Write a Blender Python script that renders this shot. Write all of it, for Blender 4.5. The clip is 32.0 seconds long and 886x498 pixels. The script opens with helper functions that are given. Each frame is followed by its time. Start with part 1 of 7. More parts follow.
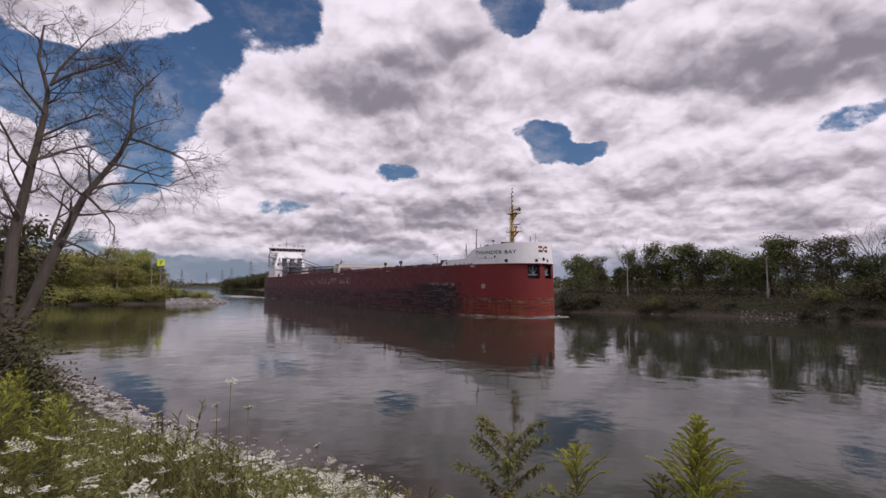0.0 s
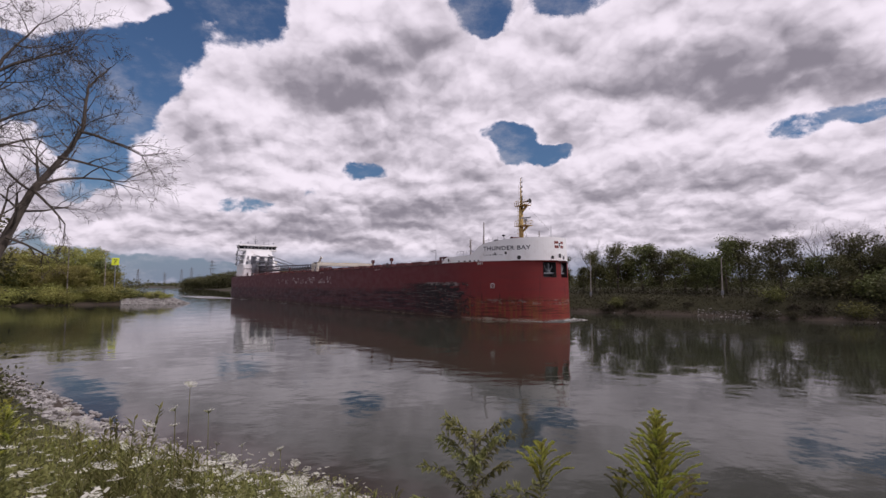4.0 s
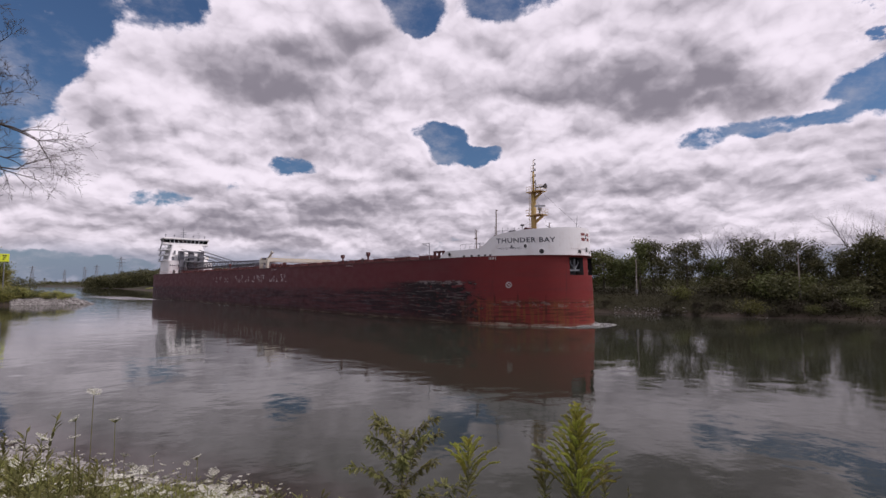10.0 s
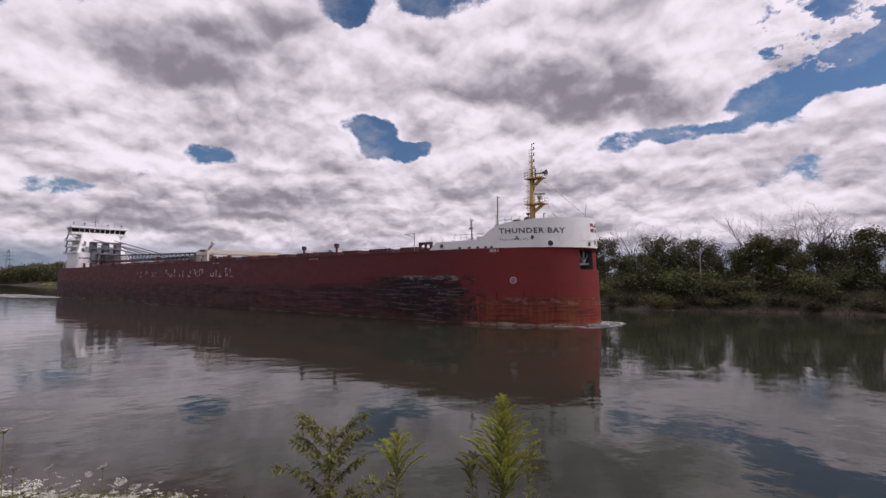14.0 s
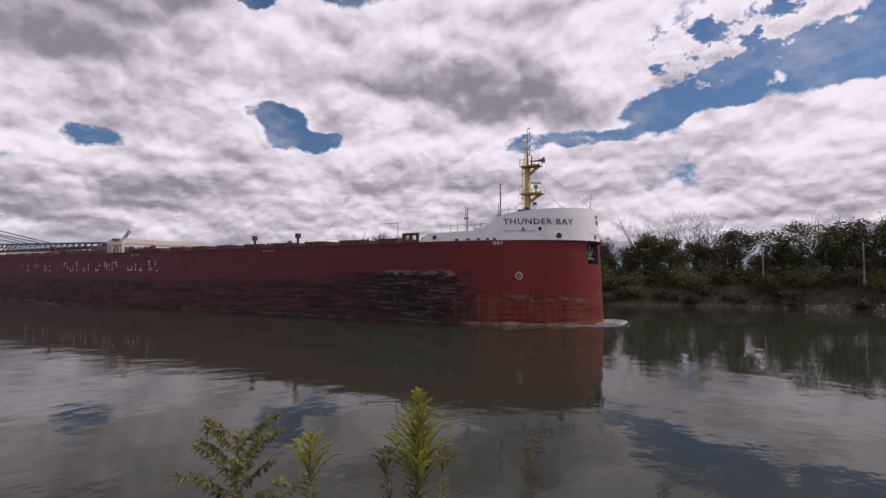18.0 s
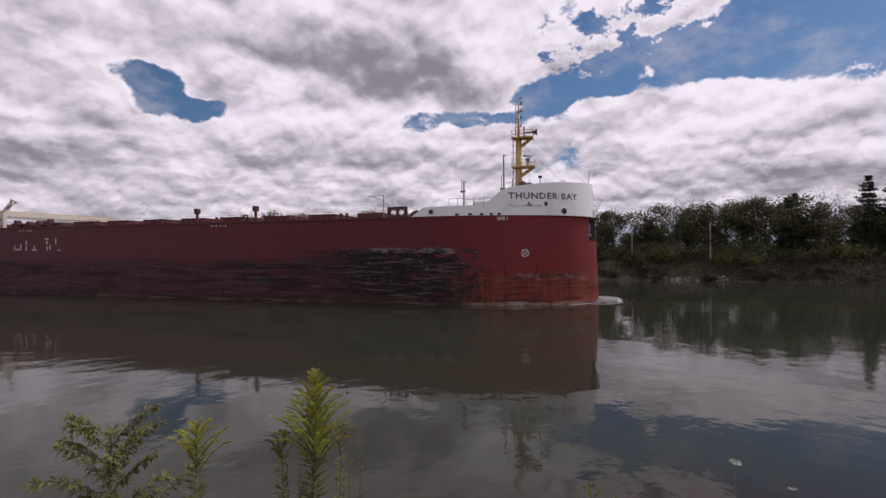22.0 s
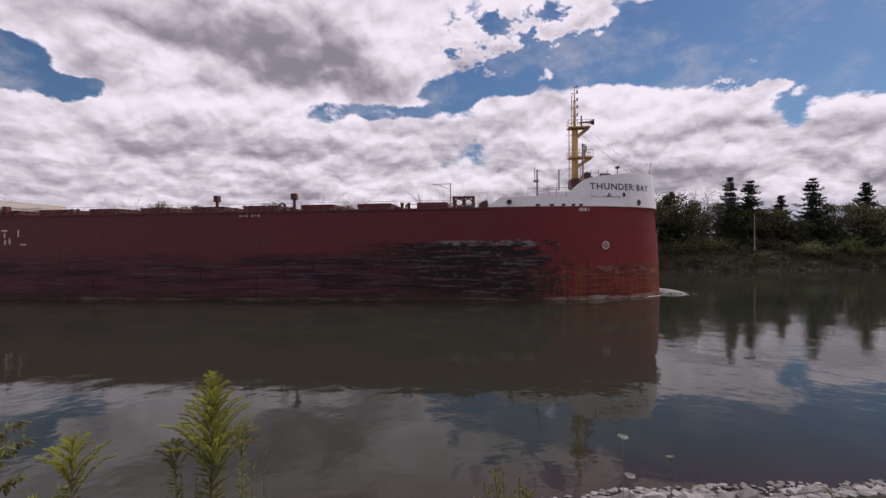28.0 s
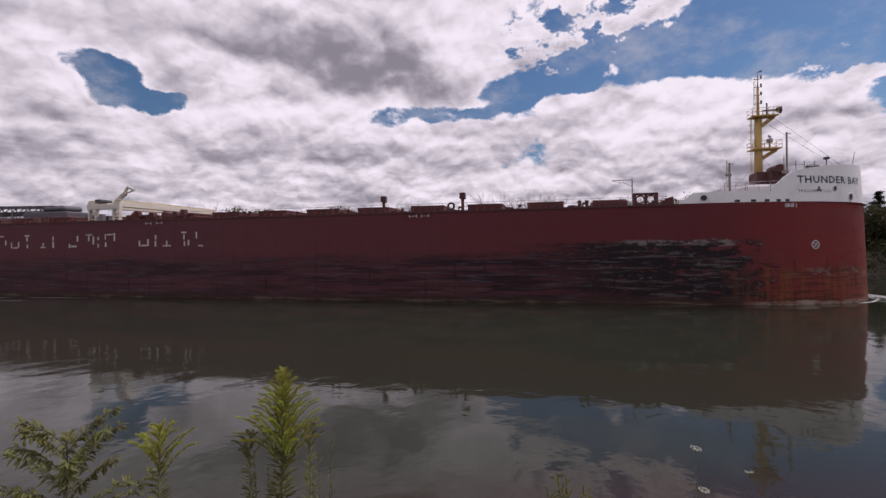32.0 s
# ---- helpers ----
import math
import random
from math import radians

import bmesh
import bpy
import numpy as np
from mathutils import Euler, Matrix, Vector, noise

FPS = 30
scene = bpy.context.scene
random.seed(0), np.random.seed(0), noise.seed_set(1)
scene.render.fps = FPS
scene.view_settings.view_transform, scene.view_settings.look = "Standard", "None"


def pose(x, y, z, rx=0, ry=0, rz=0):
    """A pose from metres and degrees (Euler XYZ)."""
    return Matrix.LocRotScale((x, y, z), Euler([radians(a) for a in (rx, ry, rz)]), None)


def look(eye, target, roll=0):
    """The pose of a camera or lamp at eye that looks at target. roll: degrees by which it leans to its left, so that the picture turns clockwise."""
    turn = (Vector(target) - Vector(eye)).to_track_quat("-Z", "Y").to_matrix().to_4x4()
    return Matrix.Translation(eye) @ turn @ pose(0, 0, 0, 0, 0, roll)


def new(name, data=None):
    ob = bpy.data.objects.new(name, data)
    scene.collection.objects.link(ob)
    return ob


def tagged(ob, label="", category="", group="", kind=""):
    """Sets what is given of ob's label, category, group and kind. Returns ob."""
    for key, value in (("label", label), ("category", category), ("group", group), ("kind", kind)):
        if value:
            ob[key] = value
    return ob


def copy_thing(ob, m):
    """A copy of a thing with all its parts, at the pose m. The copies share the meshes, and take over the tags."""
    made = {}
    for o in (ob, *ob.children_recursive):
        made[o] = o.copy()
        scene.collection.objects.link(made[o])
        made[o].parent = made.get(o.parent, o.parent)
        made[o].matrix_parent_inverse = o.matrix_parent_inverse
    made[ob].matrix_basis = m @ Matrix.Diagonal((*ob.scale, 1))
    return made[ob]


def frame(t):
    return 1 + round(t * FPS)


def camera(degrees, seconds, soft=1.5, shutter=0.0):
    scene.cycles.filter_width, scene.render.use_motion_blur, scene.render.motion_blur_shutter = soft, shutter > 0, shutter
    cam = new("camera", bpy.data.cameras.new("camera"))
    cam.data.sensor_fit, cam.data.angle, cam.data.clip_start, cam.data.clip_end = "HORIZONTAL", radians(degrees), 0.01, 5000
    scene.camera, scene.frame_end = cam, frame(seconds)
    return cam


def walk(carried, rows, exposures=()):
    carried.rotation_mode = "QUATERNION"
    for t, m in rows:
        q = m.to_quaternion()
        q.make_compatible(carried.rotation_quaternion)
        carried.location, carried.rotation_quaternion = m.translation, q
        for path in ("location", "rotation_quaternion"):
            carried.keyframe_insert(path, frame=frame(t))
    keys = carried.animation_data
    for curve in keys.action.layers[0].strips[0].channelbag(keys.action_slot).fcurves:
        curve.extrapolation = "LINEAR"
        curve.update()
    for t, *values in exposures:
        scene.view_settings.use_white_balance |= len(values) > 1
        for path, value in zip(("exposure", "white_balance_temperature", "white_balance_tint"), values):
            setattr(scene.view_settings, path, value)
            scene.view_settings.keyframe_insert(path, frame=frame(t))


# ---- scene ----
EYE_Z = 7.16
cam = camera(83.8, 32.0)
# seconds, x, y, yaw, pitch, roll: a slow pan to the right and back from one spot on the bank
PATH = [
    (0, -0.000, 0.000, 0.45, 4.18, 0.03), (0.5, -0.000, 0.000, 0.26, 4.19, 0.05), (1, -0.000, 0.000, -0.16, 4.12, 0.05), (1.5, -0.000, 0.000, -0.66, 
    4.10, 0.06), (2, -0.000, 0.000, -1.22, 4.12, 0.07), (2.5, -0.000, 0.000, -1.75, 4.14, 0.08), (3, -0.000, 0.000, -2.29, 4.10, 0.09), (3.5, -0.000, 
    0.000, -2.85, 4.14, 0.09), (5.5, -0.000, 0.000, -5.04, 4.09, 0.04), (6, -0.000, 0.000, -5.78, 4.12, 0.05), (6.5, -0.000, 0.000, -6.64, 4.09, 0.05), 
    (7, -0.000, 0.000, -7.42, 4.08, 0.06), (7.5, -0.000, 0.000, -8.18, 4.05, 0.07), (8, -0.000, 0.000, -8.97, 4.06, 0.07), (8.5, -0.000, 0.000, -9.65, 
    4.05, 0.07), (9, -0.000, 0.000, -10.28, 4.00, 0.06), (9.5, -0.000, 0.000, -10.80, 4.04, 0.05), (10, -0.000, 0.000, -11.44, 4.02, 0.04), (10.5, 
    -0.000, 0.000, -12.11, 3.96, 0.03), (11, -0.000, 0.000, -12.86, 3.94, 0.03), (11.5, -0.000, 0.000, -13.66, 3.94, 0.03), (12, -0.000, 0.000, -14.58, 
    3.92, 0.03), (12.5, -0.001, 0.000, -15.58, 3.86, 0.04), (13, -0.003, 0.001, -16.75, 3.77, 0.05), (13.5, -0.006, 0.002, -18.24, 3.70, 0.06), (14, 
    -0.010, 0.004, -19.68, 3.47, 0.06), (14.5, -0.015, 0.005, -20.99, 3.21, 0.06), (16.5, -0.037, 0.014, -25.62, 2.99, -0.23), (17, -0.043, 0.016, 
    -27.05, 2.99, -0.20), (17.5, -0.048, 0.018, -28.46, 2.98, -0.15), (18, -0.053, 0.019, -29.97, 2.91, -0.08), (18.5, -0.057, 0.021, -31.43, 2.85, 
    0.01), (19, -0.060, 0.022, -32.89, 2.81, 0.08), (19.5, -0.062, 0.023, -34.31, 2.50, 0.10), (20, -0.063, 0.023, -35.87, 2.19, 0.10), (20.5, -0.063, 
    0.023, -37.57, 1.84, 0.11), (21, -0.063, 0.023, -39.10, 1.36, 0.15), (21.5, -0.063, 0.023, -40.57, 0.79, 0.22), (22, -0.063, 0.023, -41.97, 0.34, 
    0.30), (22.5, -0.063, 0.023, -43.48, 0.04, 0.40), (23, -0.063, 0.023, -45.14, -0.15, 0.48), (23.5, -0.063, 0.023, -46.73, -0.25, 0.52), (24, -0.063, 
    0.023, -48.25, -0.37, 0.53), (24.5, -0.063, 0.023, -49.71, -0.46, 0.53), (25, -0.063, 0.023, -51.06, -0.51, 0.53), (25.5, -0.063, 0.023, -52.13, 
    -0.48, 0.52), (27.5, -0.063, 0.023, -53.00, -0.51, 0.57), (28, -0.063, 0.023, -52.58, -0.44, 0.57), (28.5, -0.063, 0.023, -51.94, -0.47, 0.53), (29, 
    -0.063, 0.023, -51.13, -0.45, 0.48), (29.5, -0.063, 0.023, -50.27, -0.44, 0.45), (30, -0.063, 0.023, -49.08, -0.48, 0.44), (30.5, -0.063, 0.023, 
    -48.23, -0.41, 0.46), (31, -0.063, 0.023, -47.27, -0.35, 0.50), (31.5, -0.063, 0.023, -46.46, -0.32, 0.58), (32, -0.063, 0.023, -45.52, -0.20, 0.67),
]
walk(cam, [(t, pose(x, y, EYE_Z, 90 + pitch, roll, yaw)) for t, x, y, yaw, pitch, roll in PATH], [(0, 0.0, 6500, 24), (32, 0.0, 6500, 24)])

# the ship's line: the stem at the water, its heading, and how far it has gone
BOW0 = Vector((21.56, 110.13, 0.0))
HEADING = -58.73
FWD = Vector((math.cos(radians(HEADING)), math.sin(radians(HEADING)), 0))
PORT = Vector((-FWD.y, FWD.x, 0))
RUN = [(0, 0.0), (4, 14.93), (8, 30.07), (12, 45.28), (16, 60.58), (20, 76.19), (24, 91.51), (28, 106.5), (32, 121.47)]


# ---- node helpers ----
class Net:
    """Short hand for building node trees."""

    def __init__(self, tree):
        self.tree = tree
        tree.nodes.clear()

    def add(self, kind, props=(), ins=(), out=0):
        n = self.tree.nodes.new(kind)
        props = dict(props)
        if "operation" in props:
            n.operation = props["operation"]
        if "use_clamp" in props:
            n.use_clamp = props["use_clamp"]
        if "interpolation_type" in props:
            n.interpolation_type = props["interpolation_type"]
        if "feature" in props:
            n.feature = props["feature"]
        for k, v in dict(ins).items():
            if isinstance(v, bpy.types.NodeSocket):
                self.tree.links.new(v, n.inputs[k])
            else:
                n.inputs[k].default_value = v
        return n.outputs[out] if n.outputs else None

    def math(self, op, a, b=0.0, c=None, clamp=False):
        ins = {0: a, 1: b}
        if c is not None:
            ins[2] = c
        return self.add("ShaderNodeMath", {"operation": op, "use_clamp": clamp}, ins)

    def vec(self, op, a, b=(0, 0, 0), out=0):
        return self.add("ShaderNodeVectorMath", {"operation": op}, {0: a, 1: b}, out)

    def scale(self, v, s):
        return self.vec("MULTIPLY", v, s if isinstance(s, tuple) else (s, s, s))

    def noise(self, v, scale, detail=4.0, rough=0.5, out=0, distort=0.0):
        return self.add("ShaderNodeTexNoise", {}, {"Vector": v, "Scale": scale, "Detail": detail, "Roughness": rough, "Distortion": distort}, out)

    def ramp(self, x, lo, hi, a=0.0, b=1.0, smooth=True):
        return self.add("ShaderNodeMapRange", {"interpolation_type": "SMOOTHSTEP" if smooth else "LINEAR"}, {0: x, 1: lo, 2: hi, 3: a, 4: b})

    def mix(self, f, a, b):
        n = self.tree.nodes.new("ShaderNodeMix")
        n.data_type = "RGBA"
        for i, v in ((0, f), (6, a), (7, b)):
            if isinstance(v, bpy.types.NodeSocket):
                self.tree.links.new(v, n.inputs[i])
            elif i:
                n.inputs[i].default_value = (*v[:3], 1)
            else:
                n.inputs[i].default_value = v
        return n.outputs[2]

    def xyz(self, v):
        n = self.tree.nodes.new("ShaderNodeSeparateXYZ")
        self.tree.links.new(v, n.inputs[0])
        return n.outputs

    def join(self, x, y, z):
        return self.add("ShaderNodeCombineXYZ", {}, {0: x, 1: y, 2: z})

    def coords(self, which="Object"):
        return self.tree.nodes.new("ShaderNodeTexCoord").outputs[which]


# ---- sky ----
SUN_AZ, SUN_EL = 112.0, 50.0   # degrees clockwise from +y, degrees up


def toward(az, el):
    a, e = radians(az), radians(el)
    return (math.sin(a) * math.cos(e), math.cos(a) * math.cos(e), math.sin(e))


def make_sky():
    world = bpy.data.worlds.new("sky")
    scene.world = world
    world.use_nodes = True
    n = Net(world.node_tree)
    sky = n.add("ShaderNodeTexSky")
    air = sky.node
    air.sky_type, air.sun_disc, air.sun_elevation, air.sun_rotation = "NISHITA", False, radians(SUN_EL), radians(SUN_AZ)
    air.air_density, air.dust_density, air.ozone_density = 1.2, 0.6, 2.5
    d0 = n.coords("Generated")
    # ragged edges: the direction is stirred a little before anything is read from it
    stir = n.vec("SUBTRACT", n.noise(d0, 9.0, 7.0, 0.6, 1), (0.5, 0.5, 0.5))
    d = n.vec("NORMALIZE", n.vec("ADD", d0, n.scale(stir, (0.05, 0.05, 0.04))))

    def spread(way):
        # the deck of cloud seen from below: heaps shrink towards the horizon
        x, y, z = n.xyz(way)
        inv = n.math("DIVIDE", 1.0, n.math("ADD", n.math("MAXIMUM", z, 0.0), 0.44))
        return n.join(n.math("MULTIPLY", x, inv), n.math("MULTIPLY", y, inv), n.math("MULTIPLY", z, 0.4))

    def puffs(way, sizes):
        # rounded heaps with sharp creases between them
        q = spread(way)
        total = 0.0
        for scale_, amount in sizes:
            cell = n.add("ShaderNodeTexVoronoi", {"feature": "F1"}, {"Vector": q, "Scale": scale_, "Randomness": 1.0})
            total = n.math("MULTIPLY_ADD", n.math("MULTIPLY", cell, cell), -amount, total)
        return total

    x, y, z = n.xyz(d)
    az = n.math("MULTIPLY", n.math("ARCTAN2", x, y), 180 / math.pi)
    el = n.math("MULTIPLY", n.math("ARCSINE", z), 180 / math.pi)

    def ovals(rows, core=1.0):
        total = 0.0
        for a, e, ra, re, w in rows:
            ra, re, w = ra * 1.3, re * 1.3, w * 0.66
            u = n.math("MULTIPLY_ADD", az, 1 / ra, -a / ra)
            v = n.math("MULTIPLY_ADD", el, 1 / re, -e / re)
            r2 = n.math("MULTIPLY_ADD", u, u, n.math("MULTIPLY", v, v))
            total = n.math("ADD", total, n.ramp(r2, 1.0 - core, 1.0, w, 0.0))
        return total

    up = n.math("MAXIMUM", z, 0.0)

    def raised(amount):
        step = n.math("MULTIPLY_ADD", up, amount, amount * 0.12)
        return n.vec("NORMALIZE", n.vec("ADD", d, n.join(n.math("MULTIPLY", step, 0.3), 0.0, step)))

    def mass(way, detail):
        return n.noise(spread(way), 4.0, detail, 0.52)

    lumps = ((6.0, 0.42), (13.0, 0.26), (29.0, 0.15))
    here, far_up, near_up = n.noise(spread(d), 4.0, 10.0, 0.66), mass(raised(0.24), 1.0), mass(raised(0.10), 2.0)
    heap = puffs(d, lumps + ((62.0, 0.08),))
    relief = n.math("SUBTRACT", mass(d, 2.0), far_up)
    swell = n.math("SUBTRACT", mass(d, 4.0), near_up)
    grain = n.math("SUBTRACT", heap, puffs(raised(0.055), lumps))
    cover = n.math("ADD", ovals(SKY_GAPS), n.math("ADD", ovals(SKY_STREAKS), ovals(SKY_BANKS)))
    cover = n.math("MULTIPLY_ADD", here, 1.0, n.math("MULTIPLY_ADD", heap, 0.32, n.math("ADD", cover, 0.215)))
    # mottled small cloud over the clear strip
    flock = n.math("MULTIPLY_ADD", n.noise(spread(d), 11.0, 8.0, 0.62), 2.6, -1.2)
    cover = n.math("MULTIPLY_ADD", ovals([(62, 22.0, 11, 4.2, 1.5), (86, 15.5, 5, 2.0, 1.0)]), flock, cover)
    rows = n.noise(n.join(n.math("MULTIPLY", az, 0.055), n.math("MULTIPLY", el, 0.62), 0.0), 1.0, 3.0, 0.55)
    drift = n.noise(n.scale(spread(d0), (1.0, 1.0, 2.2)), 2.4, 4.0, 0.55)

    blue = n.mix(n.ramp(z, 0.0, 0.17, 0.85, 0.0), n.scale(sky, (0.36, 0.50, 0.60)), (1.9, 2.5, 3.3))
    # thin veils in the clear gaps
    veil = n.ramp(n.noise(n.scale(spread(d0), (1.0, 1.0, 3.0)), 5.0, 8.0, 0.66), 0.44, 0.76, 0.0, 0.6)
    blue = n.mix(veil, blue, (4.6, 4.8, 5.2))
    # sunlit tops, grey feet, bright thin rims
    tone = n.math("MULTIPLY_ADD", relief, 0.8, 0.63)
    tone = n.math("MULTIPLY_ADD", swell, 0.8, tone)
    tone = n.math("MULTIPLY_ADD", grain, 1.55, tone)
    tone = n.math("ADD", tone, ovals([(a, e, ra, re, w * 1.45) for a, e, ra, re, w in SKY_BASES]))
    tone = n.math("ADD", tone, n.ramp(cover, 0.42, 0.66, 0.20, 0.0))
    tone = n.math("ADD", tone, n.math("MULTIPLY_ADD", drift, 0.5, -0.25))
    # flat grey feet of the far rows
    tone = n.math("ADD", tone, n.math("MULTIPLY", n.ramp(el, 9.0, 16.0, 1.0, 0.0), n.math("MULTIPLY_ADD", rows, 1.0, -0.65)))
    tone = n.ramp(tone, -0.25, 1.05)
    cloud = n.mix(tone, (2.4, 2.36, 2.65), (8.7, 8.55, 8.95))
    cloud = n.mix(n.ramp(z, 0.028, 0.08, 0.06, 1.0), (2.7, 3.2, 3.9), cloud)
    col = n.mix(n.ramp(cover, 0.355, 0.475), blue, cloud)
    out = n.add("ShaderNodeBackground", {}, {"Color": col, "Strength": 0.1})
    n.add("ShaderNodeOutputWorld", {}, {"Surface": out})


# azimuth, elevation, half width, half height, weight
SKY_GAPS = [
    (-22, 28.5, 8, 5.0, -0.6), (-28, 22, 6, 4, -0.6), (-35, 18, 7, 5, -0.6), (-44, 18, 6, 5, -0.5), (-34, 11, 5, 3, -0.4), (-31, 15, 5, 5, -0.3),
    (7.6, 31.5, 4.6, 4.2, -0.6), (21, 31, 7, 3.2, -0.6), (-8, 33, 6, 2.5, -0.5),
    (53.5, 17.0, 3.6, 1.7, -0.5), (59, 23.5, 7, 4.0, -0.42), (58.5, 18.2, 5.0, 2.6, -0.6), (65, 19.6, 6.5, 3.2, -0.55), (73, 20.6, 7, 3.6, -0.55), (83, 19.5, 10, 5.2, -0.6), (95, 17, 9, 6, -0.6), (37, 31.5, 8, 2.6, -0.5),
]
SKY_STREAKS = [
    (-37, 2.0, 6, 3.4, -0.45), (-31, 1.6, 4, 2.4, -0.45), (-26, 1.4, 4, 2.2, -0.4), (-21.5, 1.2, 3, 1.9, -0.4), (9.8, 17.3, 2.4, 1.3, -0.5), (12.0, 15.7, 2.7, 2.1, -0.62), (15.8, 14.6, 2.9, 1.1, -0.5),
    (-5.6, 13.1, 3.0, 1.3, -0.4), (-11.6, 10.1, 2.4, 1.0, -0.36), (-18.8, 8.6, 4.6, 1.3, -0.4), (38.8, 14.6, 3.0, 1.3, -0.42), (46, 15.2, 5.0, 1.0, -0.36),
    (53, 15.0, 5.0, 1.0, -0.36), (63, 12.5, 3.2, 0.9, -0.36), (87.5, 11.5, 2.0, 2.0, -0.35), (-15, 12.0, 2.0, 0.8, -0.25), (8.4, 29.0, 2.0, 2.0, -0.3),
]
SKY_BANKS = [
    (-31, 26.8, 4.4, 1.8, 0.65), (-39.5, 24.6, 4.6, 2.8, 0.6), (-43, 13, 3.4, 2.2, 0.5), (-38.5, 9, 2.0, 1.2, 0.4), (-27, 5.2, 6.5, 2.0, 0.3), (-17, 18, 10, 6, 0.22),
    (-2.5, 25.5, 8.5, 6.5, 0.2), (31, 24, 14, 6.5, 0.2), (44, 22, 6.5, 4.2, 0.25), (71, 23.2, 5, 1.8, 0.12), (46, 20.5, 4, 3, 0.3), (66, 12.5, 7, 4.8, 0.3),
    (75, 11, 8, 4.8, 0.3), (82, 10.5, 5, 4.8, 0.3), (91, 8.5, 7, 4.2, 0.25), (86.8, 15.0, 1.8, 0.8, 0.35), (16.8, 16.2, 1.0, 0.8, 0.3), (58.5, 16.2, 2.4, 0.9, 0.3),
]
# broad grey undersides of the nearer clouds
SKY_BASES = [(-12, 22, 8, 5, -0.15), (-2.5, 21.5, 8, 5.5, -0.42), (33, 20.0, 12, 4.0, -0.42), (43, 19.6, 7, 3.2, -0.25), (-18, 15, 9, 3, -0.18), (14, 21.5, 7, 3, -0.14), (-10, 9.5, 12, 2, -0.15), (5, 8, 12, 2.5, -0.15), (26, 9, 11, 1.6, -0.15), (40, 10, 12, 1.5, -0.12), (70, 7, 14, 2.0, -0.14)]
make_sky()
sun = new("sun", bpy.data.lights.new("sun", "SUN"))
sun.data.energy, sun.data.angle, sun.data.color = 2.3, radians(3.0), (1.0, 0.95, 0.88)
sun.matrix_world = look((0, 0, 300), Vector((0, 0, 300)) - Vector(toward(SUN_AZ, SUN_EL)))


# ---- materials ----
def surface(name, build):
    m = bpy.data.materials.new(name)
    m.use_nodes = True
    n = Net(m.node_tree)
    shader = build(n)
    n.add("ShaderNodeOutputMaterial", {}, {"Surface": shader})
    return m


def principled(n, color, rough=0.6, metal=0.0, normal=None, spec=0.5, **more):
    ins = {"Base Color": color if isinstance(color, bpy.types.NodeSocket) else (*color, 1), "Roughness": rough, "Metallic": metal, "Specular IOR Level": spec, **more}
    if normal is not None:
        ins["Normal"] = normal
    return n.add("ShaderNodeBsdfPrincipled", {}, ins)


def bump(n, height, strength=0.3, dist=0.02):
    return n.add("ShaderNodeBump", {}, {"Height": height, "Strength": strength, "Distance": dist})


def plain(name, color, rough=0.6, metal=0.0, grain=6.0, vary=0.25, dirt=(0.2, 0.13, 0.09), soil=0.25):
    """Paint or bare stuff with grain and stains at two scales."""
    def build(n):
        v = n.coords("Object")
        fine = n.noise(v, grain, 5.0, 0.6)
        coarse = n.noise(v, grain * 0.13, 4.0, 0.6)
        c = n.mix(fine, [k * (1 - vary) for k in color], [min(1, k * (1 + vary)) for k in color])
        c = n.mix(n.ramp(coarse, 0.5, 0.75, 0.0, soil), c, dirt)
        return principled(n, c, n.ramp(coarse, 0.3, 0.7, rough * 0.85, min(1, rough * 1.15)), metal, bump(n, fine, 0.25, 0.01))
    return surface(name, build)


def leafy(name, dark, light, glow=0.25):
    def build(n):
        r = n.add("ShaderNodeNewGeometry", out="Random Per Island")
        o = n.add("ShaderNodeObjectInfo", out="Random")
        v = n.coords("Object")
        f = n.math("MULTIPLY_ADD", r, 0.6, n.math("MULTIPLY", n.noise(v, 0.45, 2.0), 0.4))
        c = n.mix(f, dark, light)
        hsv = n.add("ShaderNodeHueSaturation", {}, {"Hue": n.math("MULTIPLY_ADD", o, 0.04, 0.48), "Saturation": 0.95, "Value": n.math("MULTIPLY_ADD", o, 0.5, 0.75), "Color": c})
        a = principled(n, hsv, 0.65, spec=0.25)
        b = n.add("ShaderNodeBsdfTranslucent", {}, {"Color": hsv})
        return n.add("ShaderNodeMixShader", {}, {0: glow, 1: a, 2: b})
    return surface(name, build)


def bark(name, dark, light, scale=8.0):
    def build(n):
        v = n.coords("Object")
        f = n.noise(n.scale(v, (1, 1, 0.25)), scale, 6.0, 0.65)
        c = n.mix(f, dark, light)
        return principled(n, c, 0.9, 0.0, bump(n, f, 0.6, 0.03), 0.2)
    return surface(name, build)


